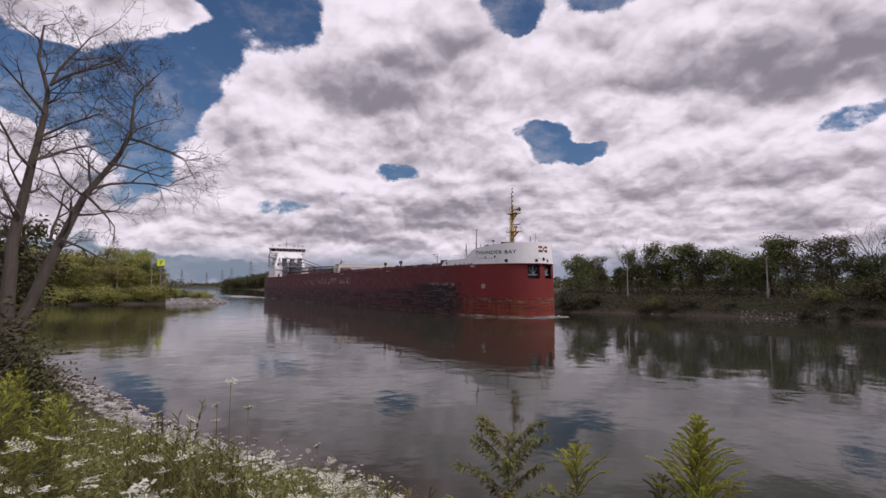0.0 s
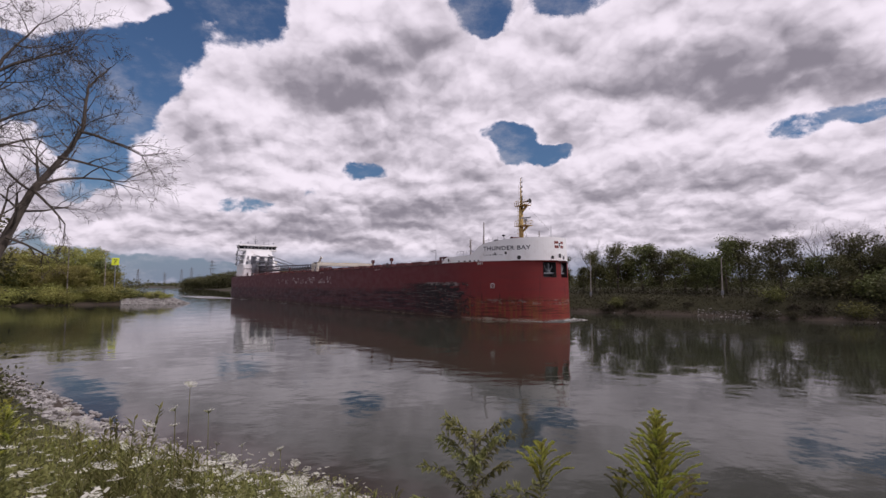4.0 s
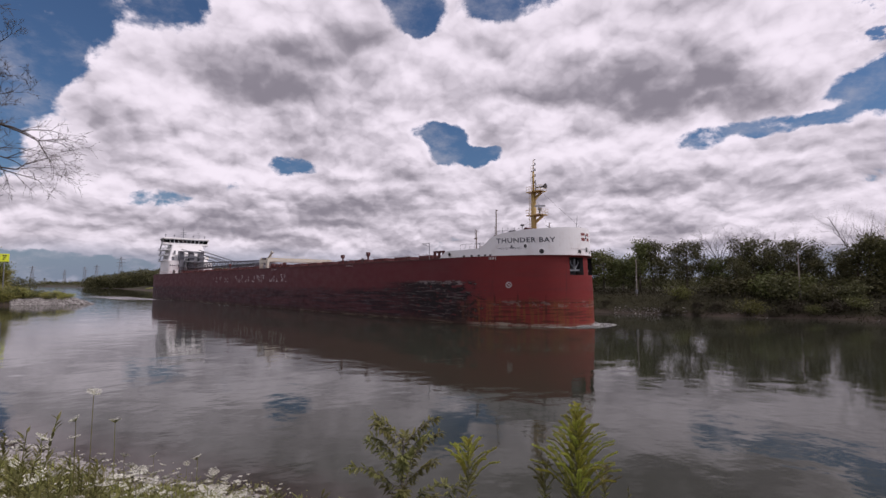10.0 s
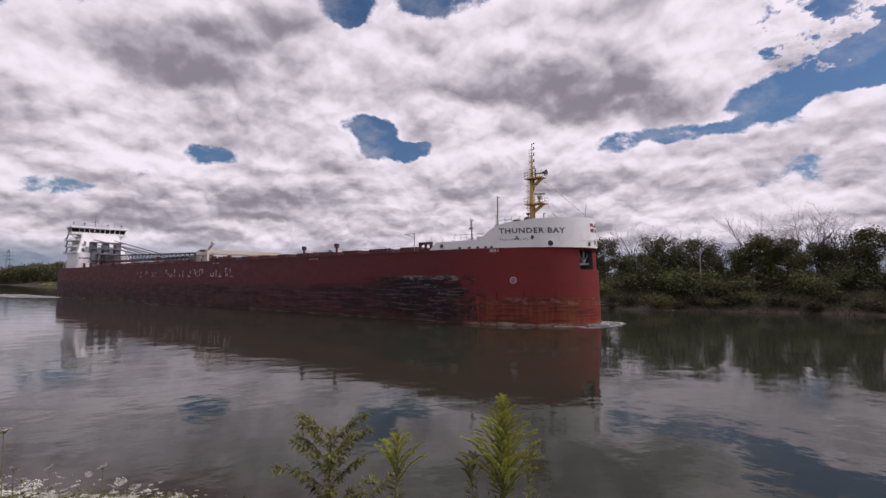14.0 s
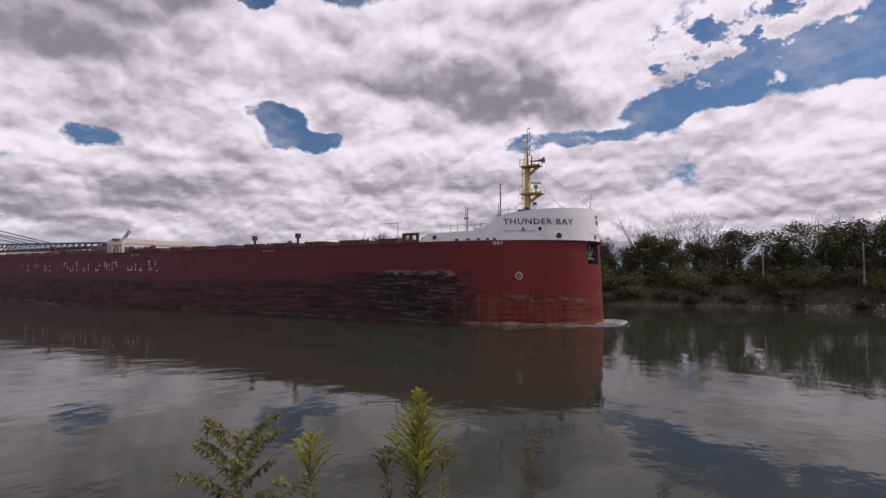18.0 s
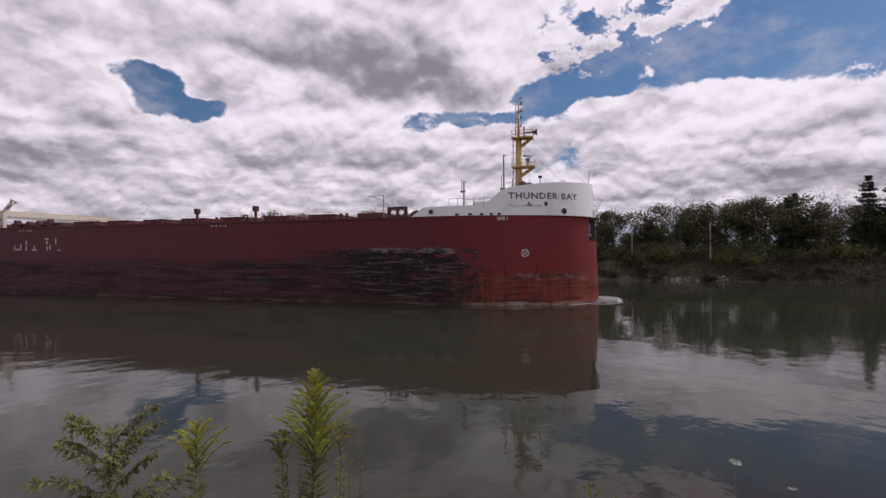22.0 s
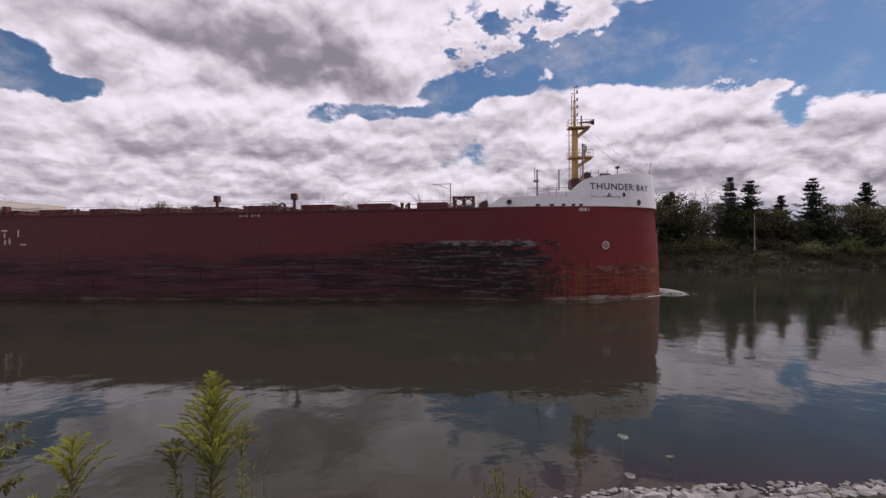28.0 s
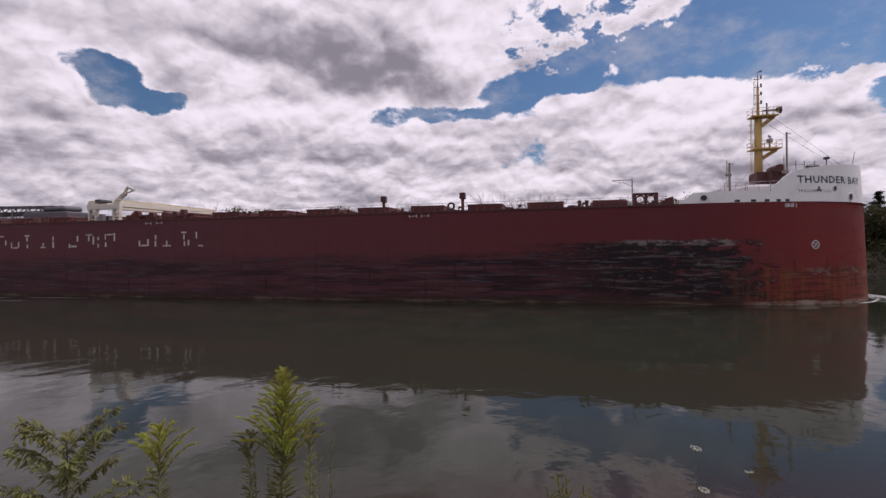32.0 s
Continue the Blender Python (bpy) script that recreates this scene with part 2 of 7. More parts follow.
def hull_red(n):
    v = n.coords("Object")
    x, y, z = n.xyz(v)

    def grain(sx, sz, detail=6.0, rough=0.65):
        return n.noise(n.scale(v, (sx, sx, sz)), 1.0, detail, rough)

    def both(*masks):
        out = masks[0]
        for m in masks[1:]:
            out = n.math("MULTIPLY", out, m)
        return out

    long_ = grain(0.07, 0.55)
    blot = grain(0.35, 0.6)
    drag = grain(0.10, 1.25, 7.0, 0.66)
    drag2 = grain(0.17, 2.4, 7.0, 0.68)
    chip = grain(0.5, 1.1, 8.0, 0.7)
    worn = grain(0.045, 0.5, 5.0, 0.6)
    streak = grain(1.5, 0.10, 5.0)
    scratch = grain(0.12, 4.2, 6.0, 0.7)
    speck = n.noise(v, 3.5, 5.0, 0.7)
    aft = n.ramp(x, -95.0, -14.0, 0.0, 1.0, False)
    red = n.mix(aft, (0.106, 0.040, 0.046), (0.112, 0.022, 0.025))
    # sunlit bow against shaded side, put into the red: brighter forward of the shoulder
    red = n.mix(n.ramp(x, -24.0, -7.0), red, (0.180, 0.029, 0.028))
    red = n.mix(n.ramp(long_, 0.42, 0.75, 0.0, 0.4), red, (0.10, 0.036, 0.036))
    red = n.mix(n.ramp(speck, 0.62, 0.8, 0.0, 0.25), red, (0.24, 0.09, 0.08))
    red = n.mix(both(n.ramp(scratch, 0.66, 0.72), n.ramp(x, -60.0, -30.0, 0.1, 0.45)), red, (0.27, 0.15, 0.14))
    red = n.mix(both(n.ramp(streak, 0.5, 0.75), n.ramp(z, 12.0, 4.0, 0.1, 0.5)), red, (0.06, 0.024, 0.024))
    # grimy rubbed band above the water, dragged out along the side
    edge = n.math("MULTIPLY_ADD", blot, 2.6, -1.3)
    behind = n.ramp(n.math("ADD", x, n.math("MULTIPLY_ADD", drag, 9.0, -4.5)), -20.0, -14.5, 1.0, 0.0)
    band = both(n.ramp(n.math("ADD", z, edge), 5.2, 6.7, 1.0, 0.0), behind, n.ramp(worn, 0.34, 0.6, 0.45, 1.0))
    fore = n.ramp(x, -130.0, -48.0, 0.45, 1.0)
    c = n.mix(n.math("MULTIPLY", band, 0.62), red, (0.046, 0.024, 0.029))
    c = n.mix(both(band, fore, n.ramp(drag, 0.46, 0.56, 0.0, 0.85)), c, (0.015, 0.011, 0.014))
    c = n.mix(both(band, n.ramp(drag2, 0.50, 0.64, 0.0, 0.62)), c, (0.092, 0.078, 0.092))
    c = n.mix(both(band, n.ramp(drag2, 0.34, 0.42, 0.4, 0.0)), c, (0.085, 0.022, 0.022))
    # the long black scar by the fore shoulder
    ragged = n.math("MULTIPLY_ADD", grain(0.22, 0.9, 9.0, 0.78), 17.0, -8.5)
    xs = n.math("ADD", n.math("ADD", x, ragged), n.math("MULTIPLY", z, 0.5))
    zs = n.math("ADD", z, n.math("MULTIPLY", ragged, 0.11))
    scar = both(n.ramp(xs, -44.0, -27.0), n.ramp(n.math("ADD", xs, n.math("MULTIPLY_ADD", chip, 34.0, -17.0)), -17.0, -13.0, 1.0, 0.0), n.ramp(zs, 7.3, 7.9, 1.0, 0.0), n.ramp(zs, 0.0, 0.3))
    c = n.mix(both(scar, n.ramp(drag, 0.36, 0.46, 0.62, 0.97)), c, (0.015, 0.012, 0.014))
    c = n.mix(both(scar, n.ramp(drag2, 0.53, 0.60, 0.0, 0.62)), c, (0.115, 0.103, 0.102))
    c = n.mix(both(scar, n.ramp(chip, 0.57, 0.61, 0.0, 0.7)), c, (0.13, 0.034, 0.03))
    c = n.mix(both(scar, n.ramp(chip, 0.36, 0.40, 0.55, 0.0)), c, (0.14, 0.118, 0.11))
    crest = both(n.ramp(n.math("ADD", x, ragged), -34.0, -29.0), n.ramp(n.math("ADD", x, n.math("MULTIPLY", ragged, 0.3)), -18.6, -18.0, 1.0, 0.0), n.ramp(zs, 6.9, 7.15), n.ramp(zs, 7.6, 7.85, 1.0, 0.0))
    c = n.mix(both(crest, n.ramp(chip, 0.47, 0.54, 0.05, 0.8)), c, (0.19, 0.175, 0.17))
    # dark frame lines and stringers with rust runs below the load line
    beat = n.math("PINGPONG", n.math("ADD", x, n.math("MULTIPLY_ADD", streak, 0.5, -0.25)), 2.0)
    line = both(n.ramp(beat, 0.0, 0.24, 1.0, 0.0), n.ramp(grain(0.24, 0.3, 4.0), 0.47, 0.60), n.ramp(n.math("ADD", z, edge), 4.4, 5.8, 0.7, 0.0))
    c = n.mix(line, c, (0.020, 0.012, 0.012))
    level = n.math("PINGPONG", n.math("ADD", z, n.math("MULTIPLY_ADD", drag, 0.3, -0.15)), 1.0)
    rung = both(n.ramp(level, 0.0, 0.11, 1.0, 0.0), n.ramp(grain(0.22, 1.4, 5.0), 0.45, 0.54, 0.0, 0.85), n.ramp(z, 4.6, 5.2, 1.0, 0.0))
    c = n.mix(rung, c, (0.03, 0.016, 0.015))
    # rust and worn pale dashes low on the bow
    bow = n.ramp(x, -22.0, -13.0)
    low = both(n.ramp(n.math("ADD", z, edge), 3.6, 5.2, 1.0, 0.0), bow)
    c = n.mix(both(low, n.ramp(streak, 0.44, 0.6, 0.1, 0.75)), c, (0.17, 0.066, 0.026))
    c = n.mix(both(low, n.ramp(drag2, 0.50, 0.58, 0.0, 0.7)), c, (0.055, 0.022, 0.017))
    pale = both(n.ramp(z, 3.0, 3.3), n.ramp(z, 4.1, 4.4, 1.0, 0.0), n.ramp(x, -13.0, -11.0), n.ramp(chip, 0.52, 0.57, 0.0, 0.5))
    c = n.mix(pale, c, (0.20, 0.16, 0.145))
    foot_top = n.math("ADD", z, n.math("MULTIPLY_ADD", blot, 0.9, -0.45))
    foot = both(n.ramp(foot_top, 0.30, 0.46, 1.0, 0.0), n.ramp(x, -19.0, -14.0), n.ramp(x, -5.0, -1.0, 1.0, 0.5))
    c = n.mix(both(foot, n.ramp(chip, 0.42, 0.54, 0.15, 0.9)), c, (0.30, 0.26, 0.21))
    c = n.mix(both(n.ramp(n.math("ADD", z, edge), 0.2, 1.2, 0.8, 0.0), n.ramp(x, -14.0, -20.0)), c, (0.045, 0.026, 0.021))
    c = n.mix(both(n.ramp(foot_top, 0.15, 0.4, 1.0, 0.0), n.ramp(drag2, 0.5, 0.55, 0.0, 0.6), n.ramp(x, -18.0, -22.0)), c, (0.15, 0.115, 0.085))
    seam = n.math("MULTIPLY", n.ramp(n.math("PINGPONG", n.math("ADD", x, 1.7), 5.2), 0.0, 0.06, 1.0, 0.0), 0.3)
    c = n.mix(seam, c, (0.06, 0.03, 0.03))
    plate = n.math("ADD", n.noise(n.scale(v, (0.35, 0.35, 0.35)), 1.0, 2.0), n.math("MULTIPLY", speck, 0.12))
    return principled(n, c, n.ramp(blot, 0.3, 0.7, 0.5, 0.75), 0.0, bump(n, plate, 0.35, 0.08), 0.14)


def water_surface(n):
    v = n.coords("Object")
    x, y, z = n.xyz(v)
    calm = n.noise(v, 0.035, 3.0, 0.5)
    a = n.noise(n.scale(v, (0.5, 0.5, 1)), 1.0, 3.0, 0.5)
    b = n.noise(v, 2.6, 4.0, 0.55)
    swell = n.noise(n.scale(v, (0.16, 0.16, 1)), 1.0, 2.0, 0.5)
    height = n.math("ADD", n.math("MULTIPLY", a, 0.020), n.math("ADD", n.math("MULTIPLY", b, n.ramp(calm, 0.4, 0.65, 0.0014, 0.0050)), n.math("MULTIPLY", swell, 0.045)))
    nor = n.add("ShaderNodeBump", {}, {"Height": height, "Strength": 1.0, "Distance": 1.0})
    silt = n.mix(n.noise(v, 0.06, 4.0), (0.020, 0.0225, 0.0155), (0.029, 0.031, 0.022))
    # brown shallows along the near bank, over stones
    d1 = n.math("ADD", n.math("MULTIPLY_ADD", x, 0.765, -13.46), n.math("MULTIPLY", y, 0.645))
    d2 = n.math("ADD", n.math("MULTIPLY_ADD", x, 0.6, -11.84), n.math("MULTIPLY", y, 0.8))
    off = n.math("ADD", n.math("MAXIMUM", d1, d2), n.math("MULTIPLY_ADD", n.noise(v, 0.9, 5.0, 0.6), 3.0, -1.5))
    shoal = n.mix(n.noise(v, 5.0, 5.0, 0.6), (0.018, 0.012, 0.010), (0.050, 0.032, 0.026))
    silt = n.mix(n.ramp(off, 0.4, 4.6, 0.9, 0.0), silt, shoal)
    return principled(n, silt, 0.03, 0.0, nor, 0.23, IOR=1.33)


def ground_mix(n):
    v = n.coords("Object")
    x, y, z = n.xyz(v)
    f = n.noise(v, 0.9, 7.0, 0.65)
    g = n.noise(v, 9.0, 5.0, 0.7)
    grass = n.mix(f, (0.016, 0.018, 0.009), (0.045, 0.042, 0.021))
    soil = n.mix(g, (0.030, 0.023, 0.019), (0.075, 0.058, 0.048))
    t = n.math("ADD", z, n.math("MULTIPLY_ADD", f, 1.6, -0.8))
    c = n.mix(n.ramp(t, 0.5, 1.3), soil, grass)
    c = n.mix(n.math("MULTIPLY", n.ramp(g, 0.5, 0.7), 0.5), c, (0.06, 0.06, 0.03))
    return principled(n, c, 0.95, 0.0, bump(n, g, 0.5, 0.05), 0.2)


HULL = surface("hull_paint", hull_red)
WATER = surface("canal_water", water_surface)
GROUND = surface("bank_soil", ground_mix)
WHITE = plain("white_paint", (0.73, 0.74, 0.75), 0.5, 0, 3.0, 0.05, (0.42, 0.37, 0.33), 0.35)
DECK_RED = plain("deck_red", (0.19, 0.038, 0.034), 0.7, 0, 3.0, 0.3, (0.08, 0.05, 0.045), 0.5)
DARK_RED = plain("coaming_red", (0.072, 0.020, 0.021), 0.7, 0, 3.0, 0.3, (0.05, 0.035, 0.03), 0.5)
BUFF = plain("mast_buff", (0.42, 0.29, 0.095), 0.55, 0, 4.0, 0.12, (0.2, 0.12, 0.05), 0.45)
STEEL = plain("grey_steel", (0.20, 0.215, 0.235), 0.5, 0.3, 5.0, 0.2)
DARK_STEEL = plain("dark_steel", (0.05, 0.052, 0.056), 0.55, 0.4, 5.0, 0.25)
CREAM = plain("crane_cream", (0.55, 0.53, 0.46), 0.55, 0, 3.0, 0.08, (0.28, 0.2, 0.13), 0.4)
BOOM_GREY = plain("boom_grey", (0.085, 0.085, 0.098), 0.55, 0.2, 4.0, 0.25)
TOWER_GREY = plain("tower_grey", (0.13, 0.14, 0.165), 0.55, 0.2, 3.0, 0.3)
BLACK = plain("black_paint", (0.018, 0.018, 0.02), 0.5, 0, 6.0, 0.2)
NAVY = plain("lettering_dark", (0.03, 0.036, 0.055), 0.5, 0, 6.0, 0.2)
WORN_WHITE = plain("worn_lettering", (0.50, 0.48, 0.47), 0.65, 0, 5.0, 0.2, (0.22, 0.10, 0.09), 0.7)
GLASS = surface("window_glass", lambda n: principled(n, (0.012, 0.016, 0.02), 0.06, 0.0, None, 0.6))
FOAM = plain("foam", (0.5, 0.52, 0.52), 0.8, 0, 9.0, 0.1, (0.5, 0.52, 0.5), 0.2)
BARK = bark("bark", (0.045, 0.036, 0.03), (0.13, 0.11, 0.095))
DEAD = bark("dead_wood", (0.040, 0.034, 0.029), (0.125, 0.106, 0.091), 5.0)
POLE_WOOD = bark("pole_wood", (0.16, 0.14, 0.12), (0.34, 0.31, 0.28), 5.0)


def stone_mix(n):
    v = n.coords("Object")
    o = n.add("ShaderNodeObjectInfo", out="Random")
    f = n.noise(v, 4.0, 6.0, 0.65)
    o = n.math("FRACT", n.math("ADD", o, n.add("ShaderNodeNewGeometry", out="Random Per Island")))
    c = n.mix(n.math("MULTIPLY_ADD", o, 0.7, n.math("MULTIPLY", f, 0.3)), (0.09, 0.084, 0.08), (0.38, 0.37, 0.36))
    c = n.mix(n.ramp(f, 0.5, 0.72, 0.0, 0.6), c, (0.15, 0.115, 0.10))
    return principled(n, c, 0.9, 0.0, bump(n, f, 0.6, 0.05), 0.25)


STONE = surface("riprap_stone", stone_mix)
LEAF = leafy("leaf_green", (0.045, 0.054, 0.019), (0.165, 0.175, 0.058))
LEAF_DARK = leafy("leaf_dark", (0.028, 0.031, 0.014), (0.130, 0.130, 0.052), 0.25)
SCRUB = leafy("scrub_leaf", (0.019, 0.016, 0.010), (0.054, 0.047, 0.023), 0.15)
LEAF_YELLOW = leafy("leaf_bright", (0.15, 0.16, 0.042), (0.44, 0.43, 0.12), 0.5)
LEAF_OLIVE = leafy("leaf_olive", (0.06, 0.068, 0.02), (0.17, 0.175, 0.05), 0.3)
NEEDLE = leafy("needles", (0.010, 0.018, 0.010), (0.032, 0.048, 0.024), 0.08)
GOLD = leafy("goldenrod_bloom", (0.20, 0.24, 0.035), (0.50, 0.49, 0.07), 0.4)
STEMS = leafy("stem_green", (0.088, 0.10, 0.03), (0.25, 0.245, 0.075), 0.35)
DRY = leafy("dry_grass", (0.12, 0.11, 0.05), (0.30, 0.26, 0.13), 0.2)
PETAL = leafy("white_florets", (0.40, 0.41, 0.32), (0.68, 0.68, 0.60), 0.25)
SIGN_YELLOW = plain("sign_yellow", (0.62, 0.72, 0.03), 0.5, 0, 4.0, 0.06)


# ---- mesh helpers ----
def part(name, bm, material, parent=None, label="", smooth=False):
    me = bpy.data.meshes.new(name)
    bm.to_mesh(me)
    bm.free()
    me.materials.append(material)
    if smooth:
        me.polygons.foreach_set("use_smooth", [True] * len(me.polygons))
    ob = new(name, me)
    if parent:
        ob.parent = parent
    if label:
        ob["label"] = label
    return ob


def sheet(name, verts, faces, material, parent=None, label="", smooth=False):
    me = bpy.data.meshes.new(name)
    me.from_pydata(verts, [], faces)
    me.materials.append(material)
    if smooth:
        me.polygons.foreach_set("use_smooth", [True] * len(me.polygons))
    ob = new(name, me)
    if parent:
        ob.parent = parent
    if label:
        ob["label"] = label
    return ob


def thing(name, label, category, group="", at=None):
    ob = new(name)
    if at is not None:
        ob.matrix_basis = at
    return tagged(ob, label, category, group)


def box(bm, x0, x1, y0, y1, z0, z1, bevel=0.0, turn=None):
    r = bmesh.ops.create_cube(bm, size=1.0)
    vs = r["verts"]
    for v in vs:
        v.co = Vector(((x0 + x1) / 2 + v.co.x * (x1 - x0), (y0 + y1) / 2 + v.co.y * (y1 - y0), (z0 + z1) / 2 + v.co.z * (z1 - z0)))
    if bevel:
        es = list({e for v in vs for e in v.link_edges})
        out = bmesh.ops.bevel(bm, geom=es, offset=bevel, segments=1, affect="EDGES", profile=0.5)
        vs = out["verts"] if turn else vs
    if turn is not None:
        for v in vs:
            v.co = turn @ v.co
    return bm


def rod(bm, a, b, r0, r1=None, n=6):
    """A tapered round bar from a to b."""
    a, b = Vector(a), Vector(b)
    r1 = r0 if r1 is None else r1
    q = (b - a).to_track_quat("Z", "Y")
    ring = [[], []]
    for k in range(n):
        w = 2 * math.pi * k / n
        u = Vector((math.cos(w), math.sin(w), 0))
        ring[0].append(bm.verts.new(a + q @ (u * r0)))
        ring[1].append(bm.verts.new(b + q @ (u * r1)))
    for k in range(n):
        j = (k + 1) % n
        bm.faces.new((ring[0][k], ring[0][j], ring[1][j], ring[1][k]))
    bm.faces.new(ring[0][::-1])
    bm.faces.new(ring[1])
    return bm


def bar(bm, a, b, w, h):
    """A square bar from a to b."""
    a, b = Vector(a), Vector(b)
    q = (b - a).to_track_quat("Z", "Y")
    vs = []
    for e in (a, b):
        for sx, sy in ((-1, -1), (1, -1), (1, 1), (-1, 1)):
            vs.append(bm.verts.new(e + q @ Vector((sx * w / 2, sy * h / 2, 0))))
    for f in ((3, 2, 1, 0), (4, 5, 6, 7), (0, 1, 5, 4), (1, 2, 6, 5), (2, 3, 7, 6), (3, 0, 4, 7)):
        bm.faces.new([vs[k] for k in f])
    return bm


def ring_mesh(bm, centre, normal, r, thick, n=16, tall=1.0):
    """An oval rim."""
    q = Vector(normal).to_track_quat("Z", "Y")
    rows = []
    for k in range(n):
        w = 2 * math.pi * k / n
        u = Vector((math.cos(w), math.sin(w) * tall, 0))
        row = []
        for j in range(6):
            a = 2 * math.pi * j / 6
            row.append(bm.verts.new(Vector(centre) + q @ (u * (r + thick * math.cos(a)) + Vector((0, 0, thick * math.sin(a))))))
        rows.append(row)
    for k in range(n):
        for j in range(6):
            bm.faces.new((rows[k][j], rows[(k + 1) % n][j], rows[(k + 1) % n][(j + 1) % 6], rows[k][(j + 1) % 6]))
    return bm


def disc(bm, centre, normal, r, n=16, tall=1.0):
    q = Vector(normal).to_track_quat("Z", "Y")
    bm.faces.new([bm.verts.new(Vector(centre) + q @ Vector((math.cos(2 * math.pi * k / n) * r, math.sin(2 * math.pi * k / n) * r * tall, 0))) for k in range(n)])
    return bm


# ---- ground and water ----
SHORE = [(400, -420), (150, -170), (60, -52), (40, -28), (19.0, -1.8), (17.6, 0.0), (15.4, 2.6), (13.6, 4.6), (6, 10.5), (-3, 17.6), (-8.4, 20.9), (-13.8, 25.1), (-22.2, 32.6), (-28.8, 38.5),
         (-42, 50), (-70, 66), (-150, 92), (-260, 120), (-330, 150), (-300, 172), (-190, 178), (-132, 181), (-110, 190), (-92, 196), (-88, 199), (-98, 211),
         (-165, 300), (-520, 880), (-1360, 2250),
         (-1280, 2320), (-470, 1120), (-227, 645), (-176, 525), (-61, 310), (16, 152), (33, 131), (44, 126), (62, 112.5), (80, 92.5), (91, 84), (108, 66.5),
         (118, 52), (131, 29), (148, 6.5), (163, -13), (220, -88), (480, -420)]
SHORE_XY = np.array(SHORE, float)


def shore_distance(x, y):
    """Metres from the water's edge; positive on land."""
    x, y = np.asarray(x, float), np.asarray(y, float)
    best = np.full(x.shape, 1e9)
    inside = np.zeros(x.shape, bool)
    for (ax, ay), (bx, by) in zip(SHORE_XY, np.roll(SHORE_XY, -1, 0)):
        dx, dy = bx - ax, by - ay
        k = np.clip(((x - ax) * dx + (y - ay) * dy) / (dx * dx + dy * dy), 0, 1)
        best = np.minimum(best, np.hypot(x - ax - k * dx, y - ay - k * dy))
        cross = ((ay > y) != (by > y)) & (x < (bx - ax) * (y - ay) / (by - ay + 1e-12) + ax)
        inside ^= cross
    return np.where(inside, -best, best)


def ripple(x, y, s):
    return np.sin(x * 1.13 / s + 1.7 * np.sin(y * 0.71 / s)) * np.sin(y * 0.97 / s + 1.3 * np.sin(x * 0.83 / s))


def ground_z(x, y):
    x, y = np.asarray(x, float), np.asarray(y, float)
    d = shore_distance(x, y) + 0.5 * ripple(x, y, 2.7) * (np.hypot(x, y) > 6)
    far = (x - BOW0.x) * PORT.x + (y - BOW0.y) * PORT.y > 0
    pen = (~far) & (y > 100)
    top = np.where(far, 4.7, np.where(pen, 2.6, 5.65))
    slope = np.where(far, 0.55, np.where(pen, 0.5, 0.46))
    k = np.clip(d * slope / top, 0, 1.6)
    up = top * np.where(k < 0.8, k, np.minimum(1.0, 0.8 + 0.2 * (1 - np.exp(-(k - 0.8) * 4)) / (1 - math.exp(-3.2))))
    up = up + np.where(d > 8, 0.12 * ripple(x, y, 6.0), 0)
    return np.where(d > 0, up, np.maximum(d * 0.35, -4.0))


def ground_at(x, y):
    return float(ground_z(np.array([x]), np.array([y]))[0])


def make_ground():
    out = np.sinh(np.linspace(0, 6.6, 60)) * 5.4
    xs = np.unique(np.concatenate([np.arange(-34, 30, 0.6), np.arange(30, 190, 2.5), np.arange(-200, -34, 3.0), 30 + out, -34 - out]).round(2))
    ys = np.unique(np.concatenate([np.arange(-8, 42, 0.6), np.arange(42, 230, 2.5), 42 + out, -8 - out]).round(2))
    gx, gy = np.meshgrid(xs, ys)
    gz = ground_z(gx, gy)
    verts = np.stack([gx.ravel(), gy.ravel(), gz.ravel()], 1).tolist()
    w = len(xs)
    faces = [(j * w + i, j * w + i + 1, (j + 1) * w + i + 1, (j + 1) * w + i) for j in range(len(ys) - 1) for i in range(w - 1)]
    ob = sheet("ground", verts, faces, GROUND, smooth=True)
    tagged(ob, "grassy canal banks of brown soil running to the horizon", "ground", kind="structure")
    r = 4400.0
    water = sheet("water", [(-r, -r, 0), (r, -r, 0), (r, r, 0), (-r, r, 0)], [(0, 1, 2, 3)], WATER)
    tagged(water, "calm grey-green canal water with faint ripples mirroring the sky", "water", kind="structure")


make_ground()

# ---- the ship ----
# ship space: x forward from the stem, y to port, z up from the water
BEAM, ENTRY, DECK = 11.9, 22.0, 11.9


def hull_at(theta):
    """Plan of the round bow: 0 at the stem, 90 at the fore shoulder, positive to port."""
    a = radians(theta)
    return -ENTRY * (1 - math.cos(a)), BEAM * math.sin(a)


def hull_out(theta):
    a = radians(theta)
    return Vector((math.cos(a) / ENTRY, math.sin(a) / BEAM, 0)).normalized()


def plan_theta(x):
    return -math.degrees(math.acos(max(-1, min(1, 1 + x / ENTRY))))


def rake(z):
    return -0.05 - 0.04 * z if z > 0 else -0.05


def hull_point(theta, z, off=0.0):
    x, y = hull_at(theta)
    n_ = hull_out(theta)
    return Vector((x + rake(z) * math.cos(radians(theta)), y, z)) + n_ * off


def bulwark_top(x):
    xs = [-24.7, -23.0, -14.7, -14.2, -13.4, -12.4, -11.6, -9.8, -6.0, 0.0]
    zs = [12.0, 13.25, 13.42, 13.6, 14.3, 15.15, 15.55, 15.95, 16.4, 16.75]
    return float(np.interp(x, xs, zs))


